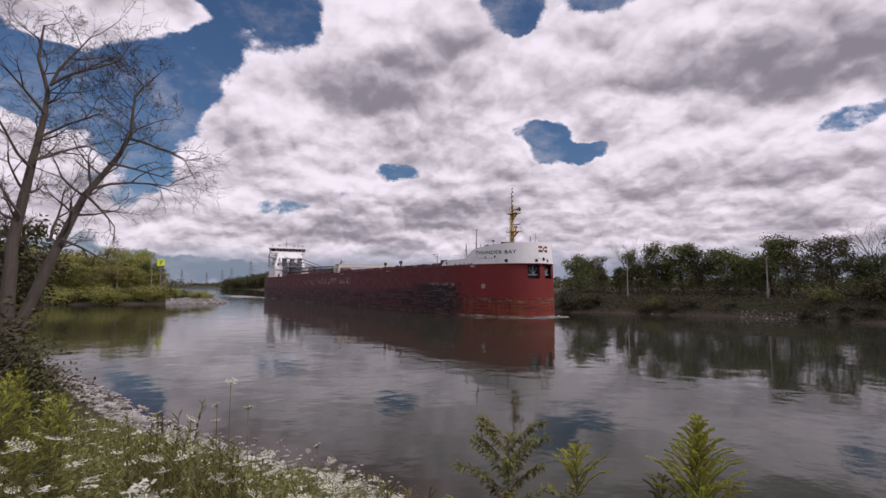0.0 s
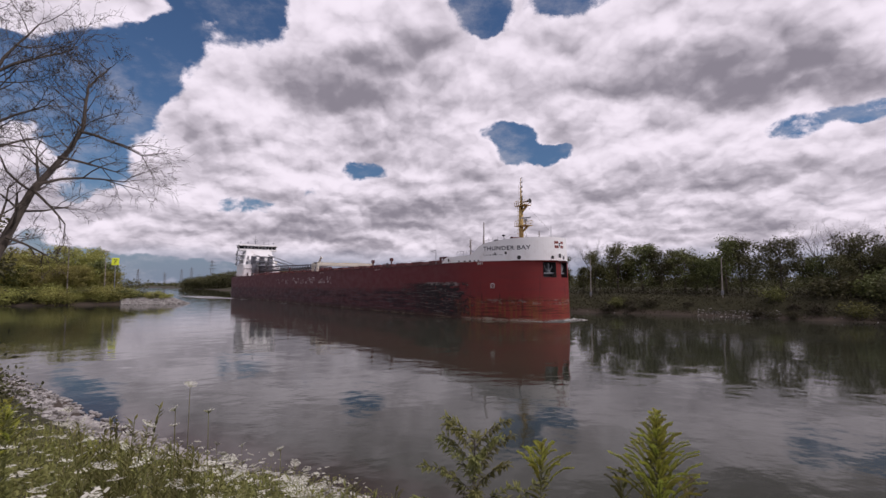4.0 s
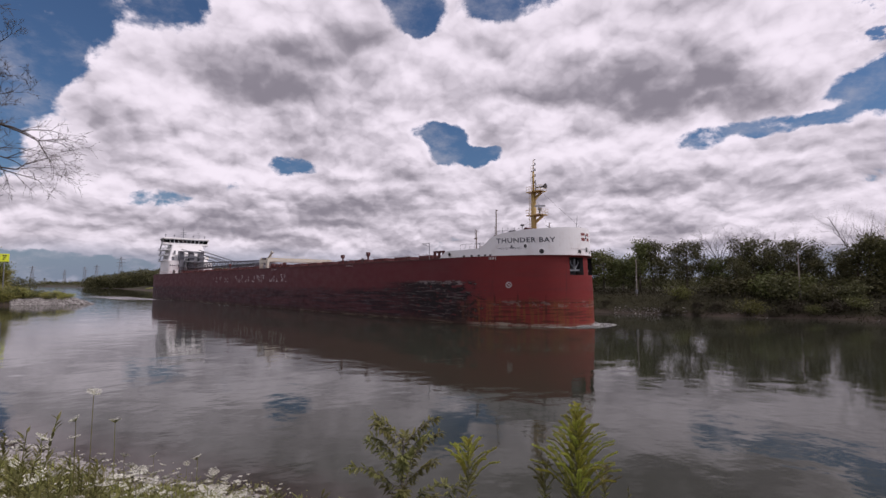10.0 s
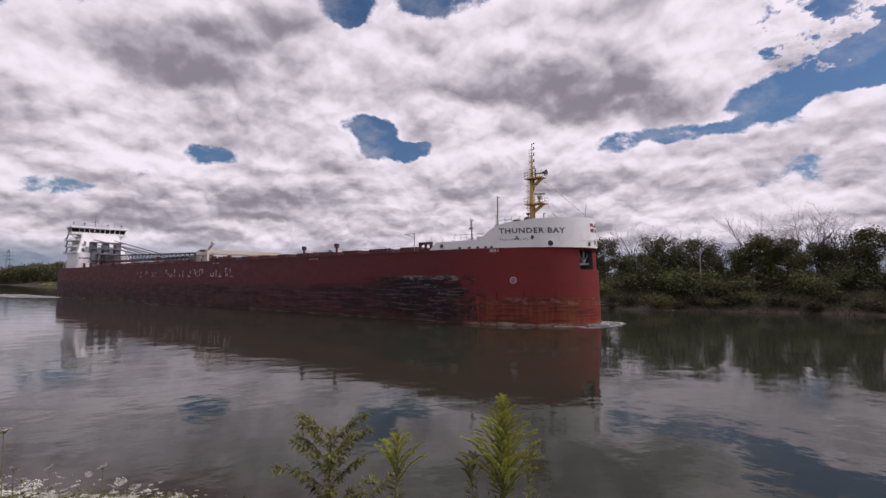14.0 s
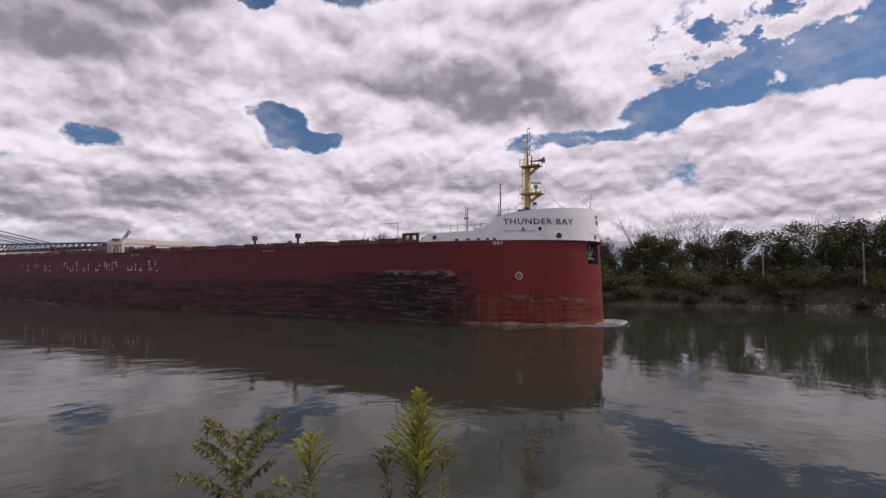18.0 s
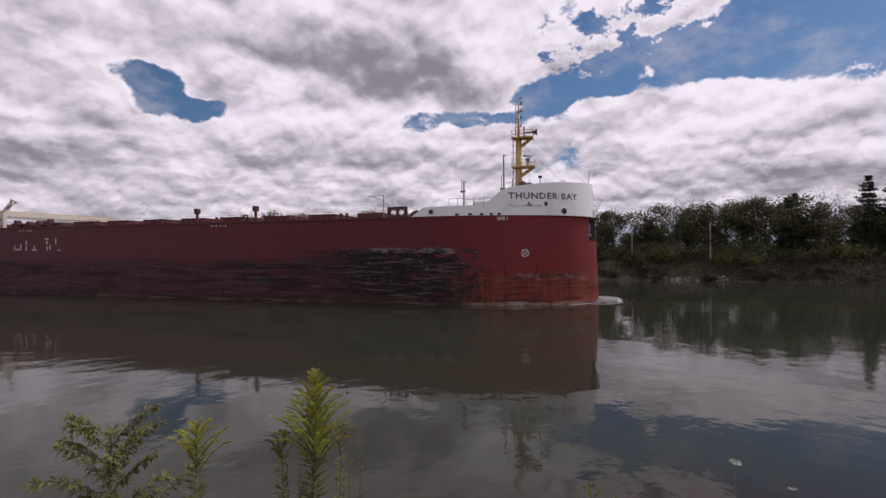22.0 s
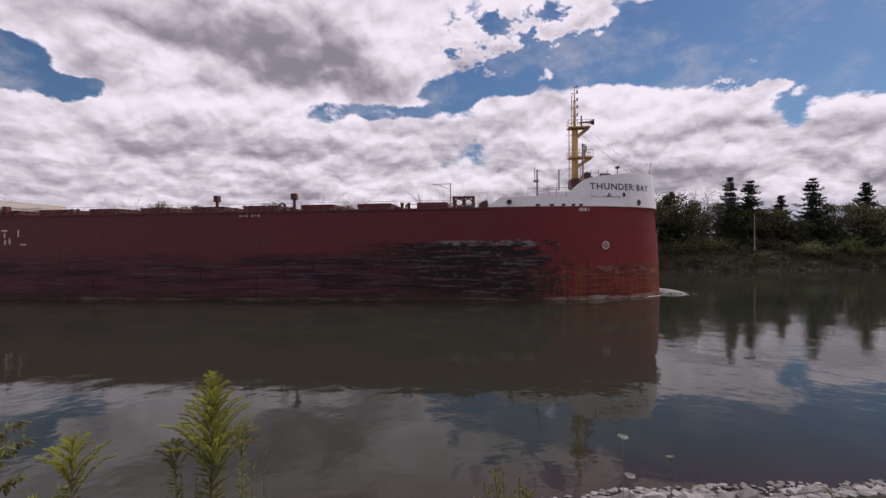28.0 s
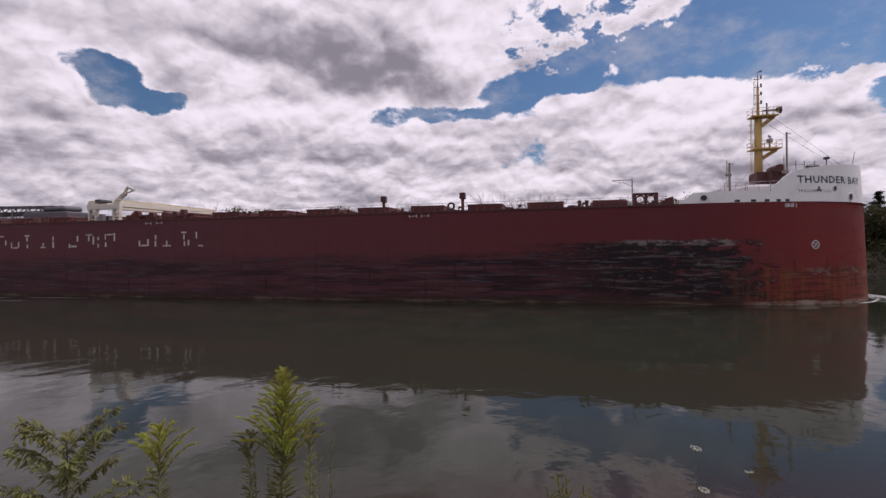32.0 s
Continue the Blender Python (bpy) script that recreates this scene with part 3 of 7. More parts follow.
def make_hull(ship):
    thetas = [-90, -84, -78, -72, -66, -60, -54, -48, -42, -36, -30, -24, -17, -13.5, -10, -6.5, -3.4, 0, 3.4, 6.5, 10, 13.5, 17, 24, 30, 36, 42, 48, 54, 60, 66, 72, 78, 84, 90]
    zs = [-1.5, 0.0, 2.0, 4.0, 6.0, 8.6, 10.0, 11.6, 12.0]
    verts, faces, cols = [], [], []
    aft = [(-252, 10.4), (-249, 11.1), (-242, 11.7), (-233, 11.9)] + [(-x, 11.9) for x in range(222, 22, -9)]
    for x, y in aft:
        cols.append([Vector((x, -y, z)) for z in zs])
    for th in thetas:
        cols.append([hull_point(th, z) for z in zs])
    for x, y in aft[::-1]:
        cols.append([Vector((x, y, z)) for z in zs])
    m = len(zs)
    for c in cols:
        verts += [tuple(v) for v in c]
    first = len(aft)
    holes = {first + k for k, th in enumerate(thetas[:-1]) if -17 <= th < -3.4 or 3.4 <= th < 17}
    for i in range(len(cols) - 1):
        for j in range(m - 1):
            if i in holes and j in (5, 6):
                continue
            faces.append((i * m + j, (i + 1) * m + j, (i + 1) * m + j + 1, i * m + j + 1))
    last = (len(cols) - 1) * m
    for j in range(m - 1):
        faces.append((last + j, j, j + 1, last + j + 1))
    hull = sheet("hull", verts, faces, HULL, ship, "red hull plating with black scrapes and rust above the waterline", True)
    me = hull.data
    me.polygons.foreach_set("use_smooth", [p.normal.z < 0.5 and len(p.vertices) == 4 for p in me.polygons])
    # weather deck
    bm = bmesh.new()
    edge = [(x, -y) for x, y in aft] + [hull_at(t) for t in thetas[::2]] + [(x, y) for x, y in aft[::-1]]
    bm.faces.new([bm.verts.new((x * 0.999, y * 0.996, DECK)) for x, y in edge])
    part("deck", bm, DECK_RED, ship)
    for s in (-1, 1):
        for (x0, y0), (x1, y1) in zip(aft, aft[1:]):
            bm = bmesh.new()
            bar(bm, (x0, s * (y0 + 0.02), DECK), (x1, s * (y1 + 0.02), DECK), 0.16, 0.22)
            part("gunwale", bm, DARK_RED, ship)
    return hull


def anchor_pocket(ship, s):
    lo, hi = (-17, -3.4) if s < 0 else (3.4, 17)
    bm = bmesh.new()
    pts = []
    for th in (lo, (lo + hi) / 2, hi):
        for z in (8.6, 11.6):
            pts.append((bm.verts.new(hull_point(th, z, -0.01)), bm.verts.new(hull_point(th, z) - Vector((1.5, 0, 0)))))
    for k in (0, 1):
        for z in (0, 1):
            a, b = pts[2 * k + z], pts[2 * k + 2 + z]
            bm.faces.new((a[0], b[0], b[1], a[1]))
        bm.faces.new((pts[2 * k][1], pts[2 * k + 2][1], pts[2 * k + 3][1], pts[2 * k + 1][1]))
    for k in (0, 4):
        bm.faces.new((pts[k][0], pts[k + 1][0], pts[k + 1][1], pts[k][1]))
    part("anchor_pocket", bm, DARK_STEEL, ship, "recessed dark anchor pocket")
    mid = hull_point((lo + hi) / 2, 10.2, -0.75)
    side = Vector((-hull_out((lo + hi) / 2).y, hull_out((lo + hi) / 2).x, 0))
    bm = bmesh.new()
    rod(bm, mid + Vector((0, 0, 1.2)), mid + Vector((0, 0, -0.6)), 0.16, 0.2, 8)
    for k in (-1, 1):
        rod(bm, mid + Vector((0, 0, -0.6)), mid + side * k * 0.85 + Vector((0, 0, 0.45)), 0.2, 0.1, 6)
        rod(bm, mid + side * k * 0.85 + Vector((0, 0, 0.45)), mid + side * k * 0.75 + Vector((0, 0, 0.95)), 0.12, 0.03, 6)
    bar(bm, mid - side * 1.1 + Vector((0, 0, -0.75)), mid + side * 1.1 + Vector((0, 0, -0.75)), 0.3, 0.3)
    part("anchor", bm, STEEL, ship, "stowed grey steel anchor")


def make_bulwark(ship):
    """White forecastle plating with its raised step."""
    thetas = list(np.linspace(-90, 90, 73))
    xs_aft = [-24.7, -24.2, -23.6, -23.0]
    cols = [(Vector((x, -BEAM, 0)), Vector((0, -1, 0)), x) for x in xs_aft]
    cols += [(None, None, t) for t in thetas]
    cols += [(Vector((x, BEAM, 0)), Vector((0, 1, 0)), x) for x in xs_aft[::-1]]
    verts, faces = [], []
    for base, nrm, t in cols:
        x = t if base else hull_at(t)[0]
        zt = max(bulwark_top(x), 12.02)
        for k, (fz, off) in enumerate(((0, 0.015), (0.35, 0.015), (0.7, 0.015), (1, 0.015), (1, -0.14), (0.0, -0.14))):
            z = 12.0 + (zt - 12.0) * fz
            if base:
                q = base + nrm * off
                q.z = z
            else:
                q = hull_point(t, z, off)
                q.x -= 0.035 * (z - 12) * math.cos(radians(t))
            verts.append(tuple(q))
    for i in range(len(cols) - 1):
        for j in range(5):
            faces.append((i * 6 + j, (i + 1) * 6 + j, (i + 1) * 6 + j + 1, i * 6 + j + 1))
    sheet("forecastle_bulwark", verts, faces, WHITE, ship, "white steel forecastle bulwark with a stepped top")
    bm = bmesh.new()
    bm.faces.new([bm.verts.new((x * 0.98 - 0.5, y * 0.965, 13.1)) for x, y in [hull_at(t) for t in np.linspace(-88, 88, 41)]])
    part("forecastle_deck", bm, DECK_RED, ship)
    bm = bmesh.new()
    for t in np.linspace(-48, 48, 33):
        x = hull_at(t)[0]
        a = hull_point(t, bulwark_top(x), -0.06)
        b = hull_point(t + 3, bulwark_top(hull_at(t + 3)[0]), -0.06)
        for q in (a, b):
            q.x -= 0.035 * (q.z - 12)
        bar(bm, a, b, 0.15, 0.06)
    part("bulwark_rail", bm, WHITE, ship)


def fairlead(ship, theta, z, r, tall=1.0, x=None):
    if x is None:
        c, nrm = hull_point(theta, z, 0.03), hull_out(theta)
        c.x -= 0.035 * (z - 12) * math.cos(radians(theta))
    else:
        c, nrm = Vector((x, -BEAM - 0.03, z)), Vector((0, -1, 0))
    bm = bmesh.new()
    ring_mesh(bm, c, nrm, r, 0.07, 18, tall)
    rim = part("fairlead", bm, WHITE, ship, "oval mooring fairlead with a dark opening", True)
    bm = bmesh.new()
    disc(bm, c, nrm, r, 18, tall)
    part("opening", bm, BLACK, rim)


def wrapped_text(ship, name, text, size, s0, z, material, spacing=1.0, label="", wide=1.0, bold=0.0):
    """Lettering bent round the starboard bow; s0: ship x of its first letter."""
    cu = bpy.data.curves.new(name, "FONT")
    cu.body, cu.size, cu.space_character = text, size, spacing
    cu.resolution_u, cu.offset = 2, bold
    tmp = new(name, cu)
    me = bpy.data.meshes.new_from_object(tmp.evaluated_get(bpy.context.evaluated_depsgraph_get()))
    bpy.data.objects.remove(tmp)
    bpy.data.curves.remove(cu)
    grid, run = [], 0.0
    prev = None
    for k in range(901):
        t = -90 + k * 0.1
        q = Vector(hull_at(t))
        if prev:
            run += (q - prev).length
        grid.append((run, t, q.x))
        prev = q
    start = next(g[0] for g in grid if g[2] >= s0)
    runs, ths = [g[0] for g in grid], [g[1] for g in grid]
    for v in me.vertices:
        t = float(np.interp(start + v.co.x * wide, runs, ths))
        q = hull_point(t, z + v.co.y, 0.035)
        q.x -= 0.035 * (q.z - 12) * math.cos(radians(t))
        v.co = q
    me.materials.clear()
    me.materials.append(material)
    ob = new(name, me)
    ob.parent = ship
    if label:
        ob["label"] = label
    return ob


def make_foremast(ship):
    mx, my = -11.7, 0.6
    bm = bmesh.new()
    rod(bm, (mx, my, 13.1), (mx, my, 24.6), 0.55, 0.45, 14)
    rod(bm, (mx, my, 24.6), (mx, my, 28.6), 0.2, 0.16, 10)
    rod(bm, (mx, my, 28.6), (mx, my, 30.9), 0.09, 0.05, 8)
    part("mast_column", bm, BUFF, ship, "buff painted tapering mast column", True)
    for z, reach, w in ((20.0, 2.5, 1.1), (24.5, 2.2, 1.0)):
        bm = bmesh.new()
        box(bm, mx - 1.0, mx + reach, my - w, my + w, z, z + 0.14)
        bar(bm, (mx + 0.4, my, z - 1.2), (mx + reach - 0.3, my, z), 0.2, 0.5)
        plat = part("mast_platform", bm, BUFF, ship)
        bm = bmesh.new()
        for x in np.linspace(mx - 1.0, mx + reach, 6):
            for y in (my - w, my + w):
                rod(bm, (x, y, z + 0.1), (x, y, z + 1.15), 0.03, None, 4)
        for h in (0.6, 1.12):
            for y in (my - w, my + w):
                rod(bm, (mx - 1.0, y, z + h), (mx + reach, y, z + h), 0.03, None, 4)
            for x in (mx - 1.0, mx + reach):
                rod(bm, (x, my - w, z + h), (x, my + w, z + h), 0.03, None, 4)
        part("railing", bm, BUFF, plat)
    bm = bmesh.new()
    rod(bm, (mx + 1.4, my, 20.1), (mx + 1.4, my, 21.4), 0.14, None, 8)
    box(bm, mx + 1.1, mx + 1.7, my - 0.25, my + 0.25, 21.0, 21.5)
    bar(bm, (mx + 0.9, my - 1.0, 21.7), (mx + 1.9, my + 1.0, 21.9), 0.16, 0.28)
    part("radar_scanner", bm, STEEL, ship, "grey rotating radar scanner bar")
    bm = bmesh.new()
    rod(bm, (mx + 0.7, my, 25.4), (mx + 2.2, my, 25.4), 0.12, 0.16, 10)
    rod(bm, (mx + 2.2, my, 25.4), (mx + 2.8, my, 25.4), 0.18, 0.5, 12)
    rod(bm, (mx + 0.9, my - 0.5, 24.7), (mx + 0.9, my - 0.5, 26.3), 0.12, 0.1, 6)
    part("horn", bm, DARK_STEEL, ship, "dark fog horn")
    bm = bmesh.new()
    for z in (26.4, 27.6, 28.7, 29.8):
        rod(bm, (mx - 0.5, my, z), (mx + 0.45, my, z), 0.05, None, 5)
        rod(bm, (mx + 0.4, my, z), (mx + 0.4, my, z + 0.45), 0.12, 0.1, 7)
    rod(bm, (mx + 0.5, my, 30.9), (mx - 0.05, my, 30.7), 0.09, 0.05, 6)
    part("mast_lamp_set", bm, DARK_STEEL, ship)["kind"] = "stuff"
    bm = bmesh.new()
    for y in (-0.22, 0.22):
        rod(bm, (mx - 0.85, my + y, 13.3), (mx - 0.85, my + y, 24.6), 0.035, None, 4)
        rod(bm, (mx - 0.42, my + y, 25.0), (mx - 0.42, my + y, 29.6), 0.03, None, 4)
    for z in np.arange(13.6, 24.4, 0.45):
        rod(bm, (mx - 0.85, my - 0.22, z), (mx - 0.85, my + 0.22, z), 0.025, None, 4)
    for k in range(9):
        ring_mesh(bm, (mx - 0.85 - 0.0, my, 15.5 + k), (0, 0, 1), 0.36, 0.02, 8)
    part("ladder", bm, BUFF, ship)
    # side posts with stays
    for x, y, zt in ((-12.3, -9.6, 20.25), (-13.2, 7.7, 19.5), (-18.1, -8.6, 17.1)):
        bm = bmesh.new()
        rod(bm, (x, y, 13.1), (x, y, zt), 0.13, 0.1, 8)
        rod(bm, (x, y, zt - 0.15), (x + 0.45, y, zt - 0.15), 0.05, None, 5)
        rod(bm, (x - 0.3, y, 15.6), (x - 0.3, y, 17.4), 0.05, None, 5)
        bar(bm, (x - 0.5, y, 15.6), (x + 0.2, y, 15.6), 0.12, 0.3)
        part("light_post", bm, POLE_WOOD, ship, "thin weathered light post")
    for a, b in (((-12.3, -9.5, 15.6), (mx, my, 17.6)), ((-13.2, 7.6, 15.0), (mx, my, 18.3)), ((mx, my, 26.0), (-1.2, 0.2, 16.7)), ((mx, my, 24.4), (-4.5, -4.6, 16.4)), ((mx, my, 19.6), (-12.4, -9.6, 14.2))):
        bm = bmesh.new()
        rod(bm, a, b, 0.016, None, 4)
        part("stay_wire", bm, DARK_STEEL, ship)
    # windlass and lockers on the forecastle
    for y in (-4.2, 4.2):
        bm = bmesh.new()
        rod(bm, (-10.2, y - 1.2, 14.7), (-10.2, y + 1.2, 14.7), 0.8, None, 14)
        box(bm, -11.2, -9.3, y - 1.6, y - 1.3, 13.1, 15.4, 0.05)
        box(bm, -11.2, -9.3, y + 1.3, y + 1.6, 13.1, 15.4, 0.05)
        box(bm, -9.0, -7.4, y - 1.0, y + 1.0, 13.1, 15.2, 0.1)
        part("windlass", bm, DARK_RED, ship)
    bm = bmesh.new()
    box(bm, -11.4, -9.6, -2.6, -0.6, 14.7, 16.9, 0.15)
    rod(bm, (-10.6, -3.4, 16.9), (-10.6, -0.4, 16.9), 0.55, None, 14)
    box(bm, -12.6, -11.2, -1.4, 1.6, 14.7, 16.8, 0.1)
    part("chain_windlass", bm, DARK_RED, ship, "dark red anchor windlass behind the mast")
    for x, y in ((-9.0, -8.6), (-10.2, -8.9), (-11.2, -9.2), (-15.6, -9.0), (-16.6, -9.2)):
        bm = bmesh.new()
        rod(bm, (x, y, 13.1), (x, y, 16.9 if x > -12 else 14.6), 0.045, None, 5)
        rod(bm, (x, y, 16.5 if x > -12 else 14.4), (x - 1.0, y - 0.25, 16.4 if x > -12 else 14.4), 0.035, None, 5)
        part("rail_post", bm, STEEL, ship)
    bm = bmesh.new()
    box(bm, -17.6, -13.2, -3.5, 3.5, 13.1, 14.6, 0.08)
    box(bm, -14.8, -9.4, -4.6, 4.6, 13.1, 14.75, 0.06)
    box(bm, -16.6, -13.9, -9.2, -6.0, 13.1, 14.15, 0.08)
    part("locker", bm, WHITE, ship)
    bm = bmesh.new()
    rod(bm, (-7.6, -8.2, 16.2), (-7.6, -8.2, 17.1), 0.05, None, 6)
    box(bm, -7.85, -7.35, -8.45, -7.95, 17.05, 17.35, 0.05)
    part("floodlight", bm, DARK_STEEL, ship)
    bm = bmesh.new()
    box(bm, -10.0, -8.6, -9.0, -8.6, 16.0, 16.35, 0.08)
    part("locker", bm, DARK_STEEL, ship)
    bm = bmesh.new()
    rod(bm, (-1.5, -1.0, 16.6), (-1.2, -1.2, 18.9), 0.05, 0.03, 6)
    part("jackstaff", bm, STEEL, ship)
    bm = bmesh.new()
    rod(bm, (-3.8, -4.4, 16.45), (-5.2, -4.9, 17.3), 0.05, 0.04, 5)
    part("davit", bm, STEEL, ship)
    # handrail along the step
    for y in (-11.4, 11.4):
        bm = bmesh.new()
        for x in np.arange(-19.5, -13.5, 1.2):
            rod(bm, (x, y, 13.2), (x, y, 14.35), 0.03, None, 4)
        rod(bm, (-19.5, y, 14.35), (-13.6, y, 14.35), 0.03, None, 4)
        part("railing", bm, STEEL, ship)


def make_deck_gear(ship):
    # hatch coamings with covers, along the cargo deck
    for k in range(21):
        x1 = -37.9 - 8.05 * k
        if x1 < -206:
            break
        bm = bmesh.new()
        box(bm, x1 - 4.7, x1, -9.2, 9.2, DECK, 12.76, 0.05)
        hatch = part("hatch_coaming", bm, DARK_RED, ship)
        bm = bmesh.new()
        box(bm, x1 - 4.75, x1 + 0.05, -9.3, 9.3, 12.77, 12.97, 0.05)
        part("hatch_cover", bm, DARK_RED, hatch)
        for q in np.arange(x1 - 4.4, x1, 1.05):
            bm = bmesh.new()
            bar(bm, (q, -10.0, DECK), (q, -9.25, 12.5), 0.05, 0.10)
            part("stay_plate", bm, DECK_RED, hatch)
        bm = bmesh.new()
        box(bm, x1 - 1.1, x1 - 0.55, -9.26, -9.16, 12.05, 12.42)
        part("access_opening", bm, BLACK, hatch)
        # low lockers and pipes in the gap between two hatches
        bm = bmesh.new()
        box(bm, x1 + 0.5, x1 + 1.5, -9.8, -8.6, DECK, 12.4, 0.05)
        part("deck_locker", bm, DARK_RED, ship)
        bm = bmesh.new()
        rod(bm, (x1 + 2.3, -10.2, DECK), (x1 + 2.3, -10.2, 12.55), 0.12, None, 7)
        rod(bm, (x1 + 2.3, -10.2, 12.55), (x1 + 2.6, -10.2, 12.5), 0.14, 0.16, 7)
        part("sounding_pipe", bm, DARK_RED, ship)
    # deck houses and vents by the forward hold
    bm = bmesh.new()
    box(bm, -34.3, -30.1, -9.2, 8.8, DECK, 13.0, 0.1)
    part("deck_house", bm, DARK_RED, ship)
    bm = bmesh.new()
    for x0, x1 in ((-29.4, -29.0), (-28.0, -27.7), (-26.8, -26.4)):
        box(bm, x0, x1, -9.3, -8.9, DECK, 13.7)
    for z0, z1 in ((13.45, 13.72), (DECK, 12.35)):
        box(bm, -29.4, -26.4, -9.32, -8.88, z0, z1)
    for x in (-28.5, -27.25):
        ring_mesh(bm, (x, -9.1, 12.9), (0, -1, 0), 0.50, 0.10, 16)
    part("mooring_winch", bm, DARK_RED, ship, "dark red winch frame with two round openings")
    bm = bmesh.new()
    box(bm, -25.9, -24.6, -9.4, -7.0, DECK, 12.75, 0.1)
    rod(bm, (-25.6, -9.2, 12.7), (-24.7, -9.2, 12.95), 0.22, None, 10)
    part("deck_machinery", bm, DARK_RED, ship)
    for x, z, w in ((-62.3, 14.1, 0.35), (-51.1, 14.2, 0.38), (-95.0, 13.2, 0.4), (-103.5, 13.2, 0.4), (-140.0, 14.2, 0.4)):
        bm = bmesh.new()
        rod(bm, (x, -10.4, DECK), (x, -10.4, z - 0.5), 0.22, None, 8)
        box(bm, x - w, x + w, -10.8, -10.0, z - 0.6, z + 0.25, 0.06)
        part("vent", bm, DARK_RED, ship)
    bm = bmesh.new()
    ring_mesh(bm, (-52.6, -10.9, 12.65), (0, -1, 0), 0.42, 0.14, 16)
    rod(bm, (-52.6, -10.9, DECK), (-52.6, -10.9, 12.2), 0.2, None, 8)
    part("fairlead", bm, BLACK, ship)
    bm = bmesh.new()
    x = -29.6
    rod(bm, (x, -10.2, DECK), (x, -10.2, 15.4), 0.07, None, 6)
    rod(bm, (x, -10.2, 15.3), (x - 2.4, -10.2, 15.3), 0.05, None, 6)
    rod(bm, (x, -10.2, 14.5), (x - 1.6, -10.2, 15.25), 0.035, None, 5)
    rod(bm, (x - 2.4, -10.2, 15.3), (x - 1.2, -10.2, 14.9), 0.03, None, 5)
    part("gallows", bm, STEEL, ship, "thin grey davit frame")
    # guard rails
    for s in (-1, 1):
        bm = bmesh.new()
        for x in np.arange(-216, -26, 2.4):
            rod(bm, (x, s * 11.55, DECK), (x, s * 11.55, 13.0), 0.025, None, 4)
        for z in (12.5, 13.0):
            rod(bm, (-216, s * 11.55, z), (-26, s * 11.55, z), 0.018, None, 4)
        part("guard_rail", bm, DECK_RED, ship)
    # short posts and bitts on the deck edge
    for x in (-36, -58, -70, -84, -98, -122, -150, -178):
        for q in (x, x + 0.9):
            bm = bmesh.new()
            rod(bm, (q, -10.9, DECK), (q, -10.9, 12.75), 0.2, 0.22, 10)
            rod(bm, (q, -10.9, 12.75), (q, -10.9, 12.85), 0.28, None, 10)
            part("bollard", bm, DARK_RED, ship)
    # cream hatch crane straddling the deck
    for y in (-10.3, 10.9):
        bm = bmesh.new()
        for x in (-113.0, -111.7, -108.2, -107.1):
            box(bm, x - 0.16, x + 0.16, y - 0.3, y + 0.3, DECK, 14.0, 0.03)
        for z in (12.4, 13.2):
            bar(bm, (-113.0, y, z), (-111.7, y, z), 0.14, 0.14)
            bar(bm, (-108.2, y, z), (-107.1, y, z), 0.14, 0.14)
        bar(bm, (-113.0, y, 12.4), (-111.7, y, 13.9), 0.12, 0.12)
        bar(bm, (-108.2, y, 12.4), (-107.1, y, 13.9), 0.12, 0.12)
        box(bm, -113.3, -106.9, y - 0.35, y + 0.35, 13.9, 14.75, 0.05)
        part("crane_leg_frame", bm, CREAM, ship, "cream painted lattice leg frame of the crane")
    for x in (-112.6, -107.6):
        bm = bmesh.new()
        box(bm, x - 0.55, x + 0.55, -10.6, 12.4, 14.3, 15.2, 0.05)
        girder = part("crane_girder", bm, CREAM, ship, "long cream girder across the deck")
        bm = bmesh.new()
        box(bm, x - 0.35, x + 0.35, -10.5, 12.3, 15.21, 15.36)
        part("crane_rail", bm, BUFF, girder, "yellowish worn crane rail")
        bm = bmesh.new()
        for y in np.arange(-10.4, 12.4, 1.75):
            rod(bm, (x + 0.5, y, 15.2), (x + 0.5, y, 16.0), 0.025, None, 4)
        rod(bm, (x + 0.5, -10.4, 16.0), (x + 0.5, 12.3, 16.0), 0.02, None, 4)
        part("railing", bm, CREAM, girder)
    bm = bmesh.new()
    bar(bm, (-108.3, -9.6, 15.3), (-106.6, -9.6, 16.6), 0.5, 0.5)
    bar(bm, (-107.6, -9.6, 15.4), (-106.2, -9.6, 17.5), 0.3, 0.35)
    bar(bm, (-106.4, -9.6, 17.5), (-104.9, -9.6, 16.9), 0.28, 0.3)
    bar(bm, (-106.9, -9.6, 16.4), (-105.0, -9.6, 16.9), 0.2, 0.2)
    rod(bm, (-107.6, -9.6, 15.2), (-107.6, -9.6, 15.7), 0.5, None, 12)
    part("crane_jib", bm, CREAM, ship, "folded knuckle jib")
    bm = bmesh.new()
    box(bm, -112.2, -111.0, -10.2, -8.0, 15.2, 15.6, 0.06)
    part("machinery_box", bm, BOOM_GREY, ship)
    for x0, x1, z0, z1 in ((-112.6, -111.9, 12.1, 13.7), (-111.4, -110.6, 12.0, 13.2), (-109.6, -108.8, 12.0, 12.9)):
        bm = bmesh.new()
        box(bm, x0, x1, -10.2, -9.6, z0, z1, 0.05)
        part("crane_cabinet", bm, STEEL, ship)
    # cable reels and lockers between the crane and the boom
    for k, x in enumerate((-104.8, -101.6, -99.0, -97.2)):
        bm = bmesh.new()
        rod(bm, (x, -9.9, 12.75), (x, -9.0, 12.75), 0.62 - 0.08 * (k % 2), None, 16)
        box(bm, x - 0.5, x + 0.5, -9.8, -9.1, DECK, 12.5, 0.04)
        part("cable_reel", bm, DARK_RED, ship)
    # unloading boom: grey lattice from the house to amidships
    bm = bmesh.new()
